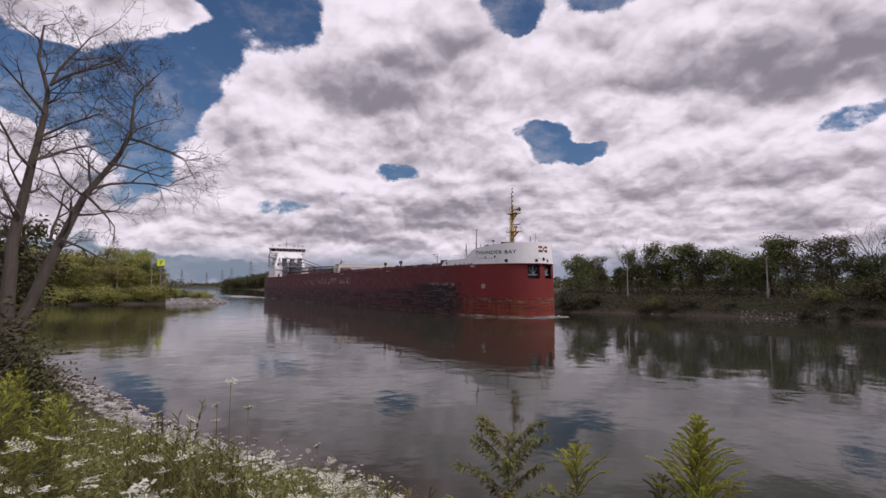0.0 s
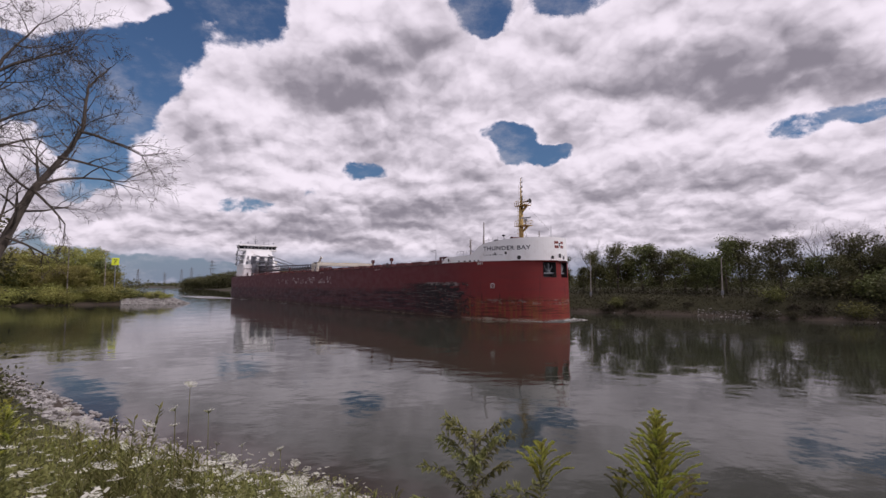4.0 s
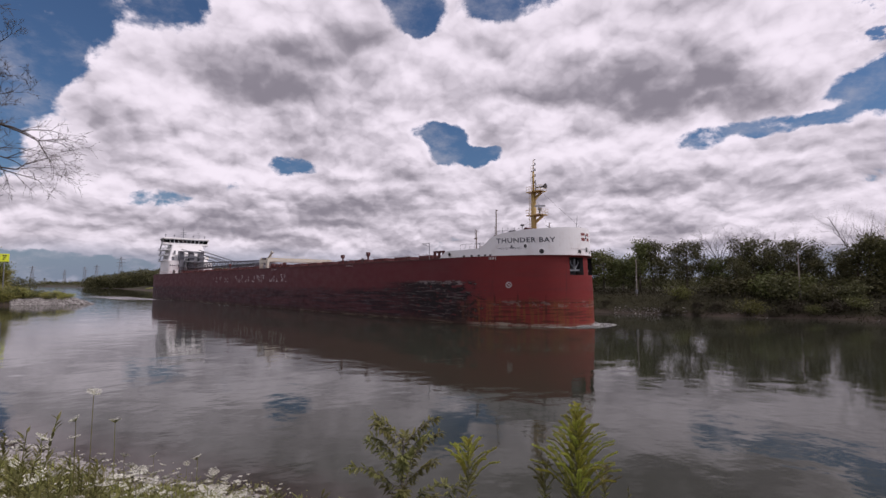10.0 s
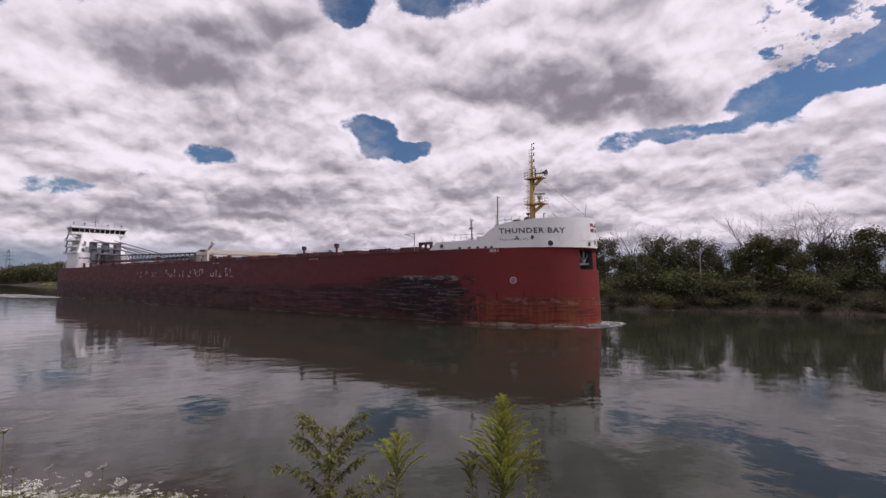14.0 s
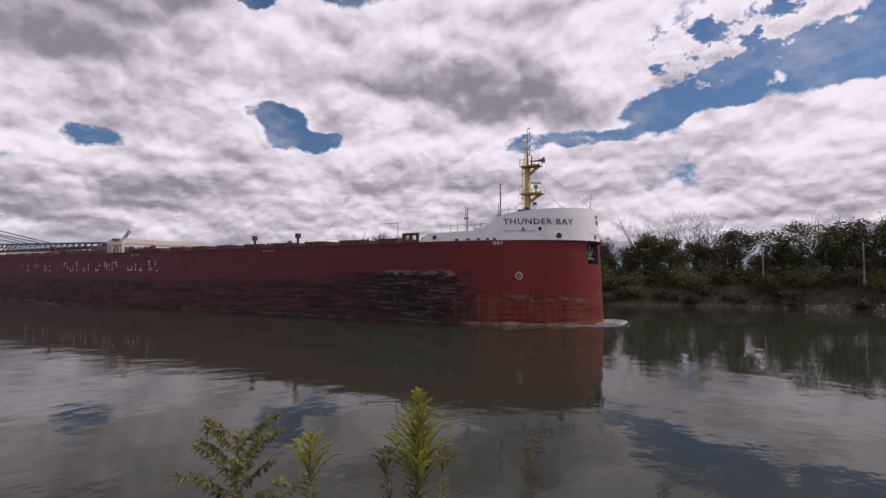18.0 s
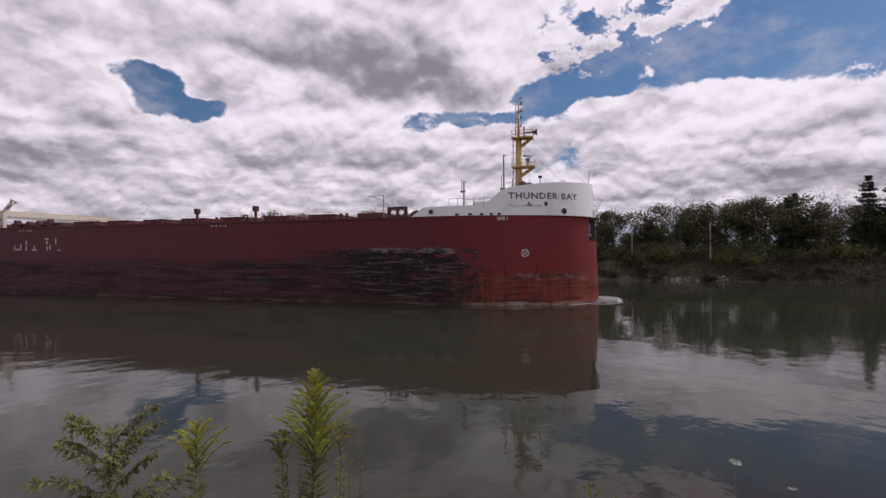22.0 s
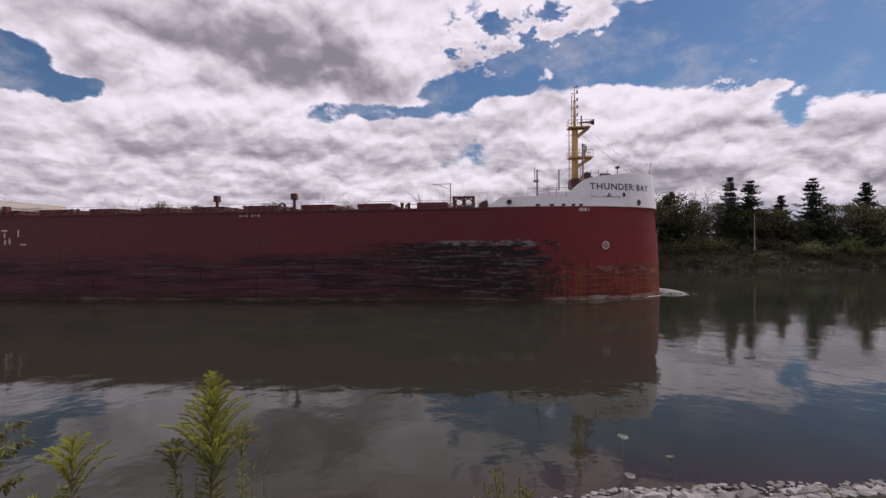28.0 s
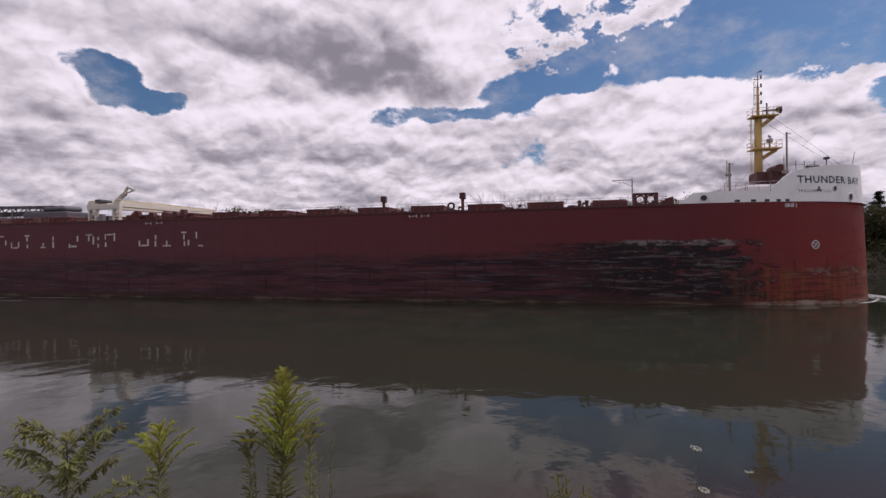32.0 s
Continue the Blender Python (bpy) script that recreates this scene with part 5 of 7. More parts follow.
def make_bare_tree(seed, height, name="bare_tree", label="leafless grey tree with fine upright twigs"):
    rng = np.random.default_rng(seed)
    tree = thing(name, label, "tree", "bare trees on the far bank")
    bm = bmesh.new()
    rod(bm, (0, 0, -0.3), (0.1, 0, height * 0.45), height * 0.014, height * 0.010, 7)
    part("trunk", bm, DEAD, tree)
    bm = bmesh.new()
    for k in range(9):
        f = 0.3 + 0.15 * k / 8
        w = rng.uniform(0, 6.28)
        branching(bm, rng, (0.1 * f, 0, height * f), (math.cos(w) * 0.5, math.sin(w) * 0.5, 1), height * rng.uniform(0.35, 0.55), height * 0.006, 2, 0.22, 0.2, None, 4, 3)
    part("branchwork", bm, DEAD, tree)["kind"] = "stuff"
    return tree


def place(proto, used, x, y, s=1.0, turn=0.0, dz=-0.1, squash=1.0, lean=0.0):
    """Puts the prototype down once, then copies of it."""
    z = float(ground_z(np.array([x]), np.array([y]))[0]) + dz
    m = pose(x, y, z, lean, 0, turn) @ Matrix.Diagonal((s, s, s * squash, 1))
    if proto in used:
        ob = copy_thing(proto, pose(0, 0, 0))
        ob.matrix_basis = m
    else:
        used.add(proto)
        proto.matrix_basis = m
        ob = proto
    return ob


USED = set()


def far_bank():
    rng = np.random.default_rng(11)
    dark = [make_tree(20 + k, 13.0, 3.7, LEAF_DARK, "dark green broadleaf tree on the far canal bank", 52, 0.15 + 0.12 * k, 0.23) for k in range(5)]
    green = [make_tree(40 + k, 12.0, 3.4, LEAF, "green broadleaf tree with an uneven crown on the canal bank", 40, 0.3) for k in range(4)]
    slim = [make_tree(50 + k, 14.0, 2.6, LEAF, "slender light green tree on the far canal bank", 32, 0.55) for k in range(2)]
    bushes = [make_bush(60 + k, SCRUB, "brownish green bush on the canal bank", 1.8, 2.0) for k in range(3)] + [make_bush(70 + k, LEAF, "green bush on the canal bank", 1.7, 1.9) for k in range(3)]
    bright = [make_bush(80, LEAF_OLIVE, "olive yellow-green bush on the canal bank", 1.9, 2.3)]
    az_, el_ = [10, 17, 18, 20, 22.8, 25, 29, 32, 35, 40, 46, 50, 55, 60, 65, 69, 73, 76, 80, 86, 92, 100, 120], [3.2, 3.4, 4.2, 3.0, 3.4, 4.4, 3.3, 4.6, 4.5, 4.3, 4.0, 3.8, 4.1, 4.5, 4.6, 4.8, 4.6, 5.0, 4.2, 3.5, 3.5, 3.5, 3.4]
    az = 15.0
    while az < 116:
        r = bank_range(az) + rng.uniform(15, 24)
        top = EYE_Z + r * math.tan(radians(float(np.interp(az, az_, el_)) * rng.choice([0.62, 0.78, 0.92, 1.0, 1.06])))
        pool = dark if az > 42 or rng.random() < 0.2 else green
        if 18.5 < az < 21.5:
            pool = slim
        proto = pool[rng.integers(len(pool))]
        base = 13.0 if proto in dark else (12.0 if proto in green else 14.0)
        x, y = polar(az, r)
        place(proto, USED, x, y, max(0.45, (top - 4.7) / base), rng.uniform(0, 360), squash=1.0)
        az += 360 / (2 * math.pi * r) * (rng.uniform(3.2, 6.6) if az > 40 else rng.uniform(4.2, 8.0))
    for k, (a, e) in enumerate(((20.4, 4.0), (22.8, 4.7), (33.2, 5.0), (52.4, 4.6))):
        r = bank_range(a) + 17
        x, y = polar(a, r)
        place(slim[k % 2], USED, x, y, (EYE_Z + r * math.tan(radians(e)) - 4.7) / 14.0, k * 83)
    # a second, lower row that fills the gaps behind
    az = 15.5
    while az < 116:
        r = bank_range(az) + rng.uniform(26, 40)
        x, y = polar(az, r)
        place(dark[rng.integers(5)], USED, x, y, rng.uniform(0.6, 0.85), rng.uniform(0, 360))
        az += 360 / (2 * math.pi * r) * rng.uniform(4.5, 8.0)
    # scrub on the slope: bushes by the water, a tangle of low growth behind them
    az = 14.0
    while az < 112:
        r0 = bank_range(az)
        for off in (1.3, 3.6):
            if rng.random() < 0.5:
                x, y = polar(az + rng.uniform(-0.5, 0.5), r0 + off + rng.uniform(-0.8, 1.4))
                b = bushes[rng.integers(4)] if rng.random() < 0.95 else bright[0]
                s = rng.uniform(0.7, 1.35) if az < 76 else rng.uniform(0.5, 0.9)
                place(b, USED, x, y, s, rng.uniform(0, 360), -0.1, 0.9)
        az += 360 / (2 * math.pi * r0) * rng.uniform(2.6, 4.2)
    # big thicket bushes in front of the trunks
    thick = [make_bush(64 + k, LEAF_DARK, "dense dark green bush before the far bank trees", 2.0, 2.4, 60, 22, 0.2) for k in range(3)] + [make_bush(68, LEAF, "green bush before the far bank trees", 1.9, 2.3, 52, 20, 0.19)]
    az = 41.0
    while az < 98:
        r0 = bank_range(az)
        x, y = polar(az, r0 + rng.uniform(6.0, 16.0))
        place(thick[rng.integers(4)], USED, x, y, rng.uniform(0.9, 1.9) * (1.0 if az < 76 else 0.7), rng.uniform(0, 360), -0.2, rng.uniform(0.85, 1.2))
        az += 360 / (2 * math.pi * r0) * rng.uniform(2.2, 4.6)
    cs = []
    for az in np.arange(13, 112, 0.22):
        r0 = bank_range(az)
        for off in np.arange(1.0, 17.0, 1.5):
            x, y = polar(az + rng.uniform(-0.2, 0.2), r0 + off + rng.uniform(-0.8, 0.8))
            g = float(ground_z(np.array([x]), np.array([y]))[0])
            lift = 1.0 + 0.8 * ripple(x, y, 2.2)
            if az > 76:
                lift *= 0.5
            cs.append((x, y, g + max(0.15, lift * rng.uniform(0.2, 0.9))))
    # low grass over the open slope
    for az in np.arange(72, 112, 0.12):
        r0 = bank_range(az)
        for off in np.arange(0.5, 15.0, 1.1):
            x, y = polar(az + rng.uniform(-0.1, 0.1), r0 + off + rng.uniform(-0.5, 0.5))
            cs.append((x, y, ground_at(x, y) + rng.uniform(0.05, 0.3)))
    v, f = leaf_quads(rng, cs, 14, (0.55, 0.55, 0.30), 0.17)
    tall = []
    for az in np.arange(13, 114, 0.30):
        r0 = bank_range(az)
        for off in (15.0, 19.0, 23.0, 29.0):
            x, y = polar(az + rng.uniform(-0.25, 0.25), r0 + off + rng.uniform(-1.5, 1.5))
            top = 3.4 + 1.4 * ripple(x, y, 3.1)
            for _ in range(3):
                tall.append((x + rng.normal(0, 0.5), y + rng.normal(0, 0.5), 4.7 + top * rng.uniform(0.1, 1.0)))
    tv, tf = leaf_quads(rng, tall, 13, (0.6, 0.6, 0.5), 0.2)
    tagged(sheet("thicket", tv, tf, LEAF_DARK), "dark green thicket under the far bank trees", "thicket", kind="stuff")
    tagged(sheet("scrub", v, f, SCRUB), "brownish green tangled scrub on the far bank", "scrub", kind="stuff")
    for a, off, s in ((37.2, 7, 1.3), (66.5, 9, 1.5), (71.6, 8, 1.3), (81.0, 12, 1.6), (74.0, 8, 1.2)):
        x, y = polar(a, bank_range(a) + off)
        place(bright[0], USED, x, y, s, a * 7)
    # spruces
    for k, (a, e, w) in enumerate(((76.9, 5.0, 2.6), (82.8, 6.6, 3.0), (84.5, 6.2, 3.2), (87.0, 4.5, 2.4), (89.4, 6.1, 3.6), (93.2, 5.3, 3.4), (96.0, 5.0, 3.2), (98.5, 5.4, 3.2), (77.4, 5.4, 2.4))):
        r = bank_range(a) + 22
        x, y = polar(a, r)
        hgt = EYE_Z + r * math.tan(radians(e)) - 4.7
        place(make_spruce(100 + k, hgt, w * 1.5), USED, x, y, 1.0, k * 50)
    # bare trees
    bare = [make_bare_tree(130 + k, 14.0) for k in range(3)]
    for k, (a, e) in enumerate(((20.2, 4.6), (46.0, 4.6), (51.5, 6.1), (53.2, 5.3), (55.6, 5.6), (57.2, 6.3), (58.6, 5.2), (68.2, 5.0), (79.0, 5.2), (79.8, 4.7), (81.5, 5.0), (41.0, 5.2), (42.2, 5.0))):
        r = bank_range(a) + 20
        x, y = polar(a, r)
        place(bare[k % 3], USED, x, y, (EYE_Z + r * math.tan(radians(e)) - 4.7) / 14.0, k * 77)
    for k, proto in enumerate(dark + green + bushes):
        if proto not in USED:
            x, y = polar(40 + 3 * k, bank_range(40 + 3 * k) + 24)
            place(proto, USED, x, y, 0.7, k * 40)
    # the reach behind the stern, and the woods in the distance
    for k in range(46):
        f = k / 45
        x, y = -40 - 190 * f + rng.uniform(6, 24), 300 + 360 * f + rng.uniform(0, 12)
        x += 12
        place((dark + green)[rng.integers(9)], USED, x, y, rng.uniform(0.75, 1.2), rng.uniform(0, 360))
    return bushes, bright, green


def utility_pole(az, r, top, arms, label):
    x, y = polar(az, r)
    z = float(ground_z(np.array([x]), np.array([y]))[0])
    pole = thing("utility_pole", label, "pole", "poles along the canal", pose(x, y, z - 0.3, 0, 0, -az))
    bm = bmesh.new()
    rod(bm, (0, 0, 0), (0, 0, top - z), 0.17, 0.11, 8)
    part("shaft", bm, POLE_WOOD, pole)
    if arms:
        bm = bmesh.new()
        bar(bm, (-1.3, -0.15, top - z - 0.6), (1.3, -0.15, top - z - 0.6), 0.12, 0.14)
        part("crossarm", bm, POLE_WOOD, pole)
        for u in (-1.15, -0.6, 0.6, 1.15):
            bm = bmesh.new()
            rod(bm, (u, -0.15, top - z - 0.53), (u, -0.15, top - z - 0.3), 0.05, 0.04, 6)
            part("insulator", bm, STEEL, pole)
    else:
        bm = bmesh.new()
        box(bm, -0.3, 0.3, -0.35, -0.14, 0.9, 1.9, 0.04)
        part("meter_box", bm, STEEL, pole)
    return pole


def distant():
    for a, e, off in ((20.0, 3.05, 8), (32.8, 2.75, 9), (62.9, 3.45, 9), (84.83, 2.75, 12), (47.2, 3.0, 9), (70.4, 3.0, 10)):
        r = bank_range(a) + off
        utility_pole(a, r, EYE_Z + r * math.tan(radians(e)), a == 62.9, "grey wooden pole on the far canal bank")
    for a, e in ((-33.83, 3.75), (-30.98, 3.45)):
        r = bank_range(a, start=120.0) + 7
        utility_pole(a, r, EYE_Z + r * math.tan(radians(e)), True, "weathered utility pole with a crossarm among bushes")
    # warning sign on the point
    x, y = polar(-30.2, 226.0)
    z = float(ground_z(np.array([x]), np.array([y]))[0])
    sign = thing("warning_sign", "bright yellow warning sign on a grey post", "sign", at=pose(x, y, z - 0.2, 0, 0, 30.2))
    bm = bmesh.new()
    rod(bm, (0, 0, 0), (0, 0, 16.2 - z), 0.16, None, 8)
    part("post", bm, STEEL, sign)
    bm = bmesh.new()
    box(bm, -1.25, 1.25, -0.30, -0.18, 15.0 - z, 17.7 - z, 0.05)
    plate = part("panel", bm, SIGN_YELLOW, sign)
    bm = bmesh.new()
    for u, v in ((-0.3, 17.0), (0.3, 17.0), (0.0, 16.4), (-0.25, 15.8)):
        box(bm, u - 0.25, u + 0.25, -0.33, -0.305, v - z - 0.2, v - z + 0.2)
    part("symbol", bm, BLACK, plate)
    # lattice pylons far down the canal
    for k, (a, e, r) in enumerate(((-21.7, 2.6, 1500.0), (-23.6, 1.8, 2000.0), (-24.5, 1.6, 2200.0), (-26.0, 1.3, 2500.0), (-32.2, 2.6, 1500.0), (-28.3, 1.6, 2100.0))):
        x, y = polar(a, r)
        hgt = EYE_Z + r * math.tan(radians(e)) - 4
        py = thing("pylon", "distant grey lattice power pylon", "pylon", "pylons along the power line", pose(x, y, 4, 0, 0, 20))
        bm = bmesh.new()
        w = hgt * 0.09
        for sx, sy in ((-1, -1), (1, -1), (1, 1), (-1, 1)):
            bar(bm, (sx * w, sy * w, 0), (sx * w * 0.15, sy * w * 0.15, hgt), 0.8, 0.8)
        for j in range(7):
            f0, f1 = j / 7, (j + 1) / 7
            for sy in (-1, 1):
                bar(bm, (-w * (1 - 0.85 * f0), sy * w * (1 - 0.85 * f0), hgt * f0), (w * (1 - 0.85 * f1), sy * w * (1 - 0.85 * f1), hgt * f1), 0.5, 0.5)
        part("tower", bm, STEEL, py)
        for f in (0.68, 0.8, 0.92):
            bm = bmesh.new()
            bar(bm, (-hgt * 0.13, 0, hgt * f), (hgt * 0.13, 0, hgt * f), 0.7, 0.9)
            part("crossarm", bm, STEEL, py)
    # woods at the horizon
    rng = np.random.default_rng(4)
    cs = []
    for a in np.arange(-60, 125, 0.10):
        if -27.5 < a < -23:
            r = rng.uniform(2300, 2700)
            hgt = 14
        else:
            r = 900 if a < -23 else rng.uniform(420, 560)
            hgt = 16 if a < -23 else 13
        if -24.2 <= a < -12:
            r = 520 + (a + 12) * -42
            hgt = EYE_Z + r * math.tan(radians(float(np.interp(a, [-24.5, -22, -20, -16], [0.5, 0.95, 1.4, 1.7]))))
        x, y = polar(a, r + rng.uniform(0, 60))
        for j in range(4 if not -24.2 <= a < -12 else 40):
            cs.append((x + rng.normal(0, 5), y + rng.normal(0, 5), max(2.0, rng.uniform(2, hgt) * rng.uniform(0.75, 1.03))))
    cs = np.array(cs)
    near = np.hypot(cs[:, 0], cs[:, 1]) < 1200
    v, f = leaf_quads(rng, cs[near], 16, (2.2, 2.2, 1.8), 1.1)
    v, f = leaf_quads(rng, cs[~near], 14, (9.0, 9.0, 3.5), 3.5, verts=v, faces=f)
    # pale grass along the far shore behind the stern
    gs = []
    for u in np.arange(0, 1, 0.0022):
        for off in (1.0, 3.0, 5.0, 8.0):
            gs.append((-58 - 172 * u + off + rng.normal(0, 0.8), 312 + 338 * u + off * 0.5, 0.5 + 0.25 * off + rng.uniform(0, 0.8)))
    gv, gf = leaf_quads(rng, gs, 12, (0.9, 0.9, 0.45), 0.35)
    tagged(sheet("shore_grass", gv, gf, LEAF_YELLOW), "pale yellow-green grass along the far shore", "grass", kind="stuff")
    woods = sheet("far_woods", v, f, LEAF_DARK)
    tagged(woods, "dark line of distant woods beyond the canal", "woods", kind="stuff")


def peninsula(bushes, bright, green):
    rng = np.random.default_rng(21)
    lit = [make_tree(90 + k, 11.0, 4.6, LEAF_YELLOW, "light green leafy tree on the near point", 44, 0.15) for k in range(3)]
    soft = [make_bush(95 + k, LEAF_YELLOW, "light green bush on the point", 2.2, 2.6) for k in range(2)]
    for k in range(84):
        a = rng.uniform(-52, -30.6)
        r = bank_range(a, start=120.0) + rng.uniform(8, 46)
        x, y = polar(a, r)
        if shore_distance(np.array([x]), np.array([y]))[0] < 3:
            continue
        top = float(np.interp(a, [-52, -42, -36, -33, -31.6, -30.5], [3.6, 3.3, 3.2, 3.6, 3.0, 1.2])) * rng.choice([0.35, 0.5, 0.65, 0.8, 1.0])
        s = (EYE_Z + r * math.tan(radians(top)) - 2.6) / 11.0
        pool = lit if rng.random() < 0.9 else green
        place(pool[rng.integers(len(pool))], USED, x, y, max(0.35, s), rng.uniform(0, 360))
    for k in range(170):
        a = rng.uniform(-48, -24.2)
        r = bank_range(a, start=120.0) + rng.uniform(1.0, 22.0) * rng.random() ** 0.6
        x, y = polar(a, r)
        d = shore_distance(np.array([x]), np.array([y]))[0]
        if d < 0.8 or (a > -29.6 and d < 3.4):
            continue
        pool = soft + soft + bushes[3:5]
        s = rng.uniform(0.8, 1.5) * float(np.interp(a, [-40, -30, -27, -24.5], [1.5, 1.4, 0.9, 0.4]))
        place(pool[rng.integers(len(pool))], USED, x, y, s, rng.uniform(0, 360), -0.2, 0.9)
    # a dark tree on the shore behind the dead one
    a, r = -42.2, 58.0
    x, y = polar(a, r)
    shady = make_tree(97, 11.0, 3.4, LEAF_DARK, "dark green tree on the shore behind the dead tree", 60, 0.0, 0.2)
    g = float(ground_z(np.array([x]), np.array([y]))[0])
    place(shady, USED, x, y, (EYE_Z + r * math.tan(radians(5.4)) - g) / 11.0, 40)


def stone_mesh(seed):
    rng = np.random.default_rng(seed)
    bm = bmesh.new()
    bmesh.ops.create_icosphere(bm, subdivisions=1, radius=1.0)
    cut = [(Vector(rng.normal(0, 1, 3)).normalized(), rng.uniform(0.55, 0.85)) for _ in range(7)]
    for v in bm.verts:
        for nrm, d in cut:
            e = v.co.dot(nrm) - d
            if e > 0:
                v.co -= nrm * e
        v.co = Vector((v.co.x * 1.25, v.co.y * 0.9, v.co.z * 0.6)) * rng.uniform(0.92, 1.08)
    me = bpy.data.meshes.new("stone")
    bm.to_mesh(me)
    bm.free()
    me.materials.append(STONE)
    return me


def stones():
    rng = np.random.default_rng(31)
    meshes = [stone_mesh(k) for k in range(9)]
    heap = tagged(new("riprap"), "pale grey broken stones along the water's edge", "stones", kind="structure")
    made = 0
    tries = 0
    rest = []
    while made < 300 and tries < 40000:
        tries += 1
        right = rng.random() < 0.42
        a = rng.uniform(62, 100) if right else rng.uniform(-37.8, -4)
        r = rng.uniform(11, 24) if right else rng.uniform(12, 52)
        if not right and rng.random() > 10 / r:
            continue
        x, y = polar(a, r)
        d = float(shore_distance(np.array([x]), np.array([y]))[0])
        if right and rng.random() > (a - 62) / 16:
            continue
        if not (0.2 if right else -0.4) < d < (3.4 if right else 2.6):
            continue
        s = rng.choice([0.10, 0.14, 0.2, 0.32]) * rng.uniform(0.8, 1.2) if right else rng.uniform(0.14, 0.36)
        z = max(0.0, float(ground_z(np.array([x]), np.array([y]))[0])) + s * rng.uniform(0.05, 0.4)
        st = new("stone", meshes[rng.integers(9)])
        st.parent = heap
        st.matrix_basis = pose(x, y, z, rng.uniform(-25, 25), rng.uniform(-25, 25), rng.uniform(0, 360)) @ Matrix.Diagonal((s, s * rng.uniform(0.8, 1.2), s, 1))
        made += 1
    # smaller rubble between them, and the stony tip of the point
    v, f = [], []
    base = [[tuple(q.co) for q in me.vertices] for me in meshes[:4]]
    tri = [[tuple(p.vertices) for p in me.polygons] for me in meshes[:4]]

    def rubble(x, y, z, s):
        k = rng.integers(4)
        w = rng.uniform(0, 6.28)
        o = len(v)
        for px_, py_, pz_ in base[k]:
            v.append((x + s * (px_ * math.cos(w) - py_ * math.sin(w)), y + s * (px_ * math.sin(w) + py_ * math.cos(w)), z + s * pz_))
        f.extend([tuple(o + i for i in t) for t in tri[k]])

    def scatter(count, a0, a1, r0, r1, d0, d1, s0, s1):
        a = rng.uniform(a0, a1, count)
        r = rng.uniform(r0, r1, count)
        x, y = r * np.sin(np.radians(a)), r * np.cos(np.radians(a))
        d = shore_distance(x, y)
        z = ground_z(x, y)
        for i in np.nonzero((d > d0) & (d < d1))[0]:
            rubble(x[i], y[i], max(0.0, z[i]) + 0.02, rng.uniform(s0, s1))

    scatter(8000, -38.2, -4, 12, 55, -0.6, 3.2, 0.06, 0.2)
    scatter(6500, 56, 100, 11, 26, -0.6, 4.2, 0.04, 0.14)
    scatter(9000, -29.6, -23.4, 198, 236, -0.5, 4.0, 0.25, 0.7)
    scatter(2500, 15, 100, 105, 180, -0.3, 0.9, 0.10, 0.28)
    scatter(3000, 30.5, 37.5, 100, 150, 0.0, 3.0, 0.10, 0.3)
    scatter(3000, 64, 72, 100, 150, 0.0, 2.4, 0.12, 0.35)
    ob = sheet("rubble", v, f, STONE)
    tagged(ob, "small grey rubble between the bank stones", "rubble", kind="stuff")


BUSHES, BRIGHT, GREEN_TREES = far_bank()
peninsula(BUSHES, BRIGHT, GREEN_TREES)
distant()
stones()


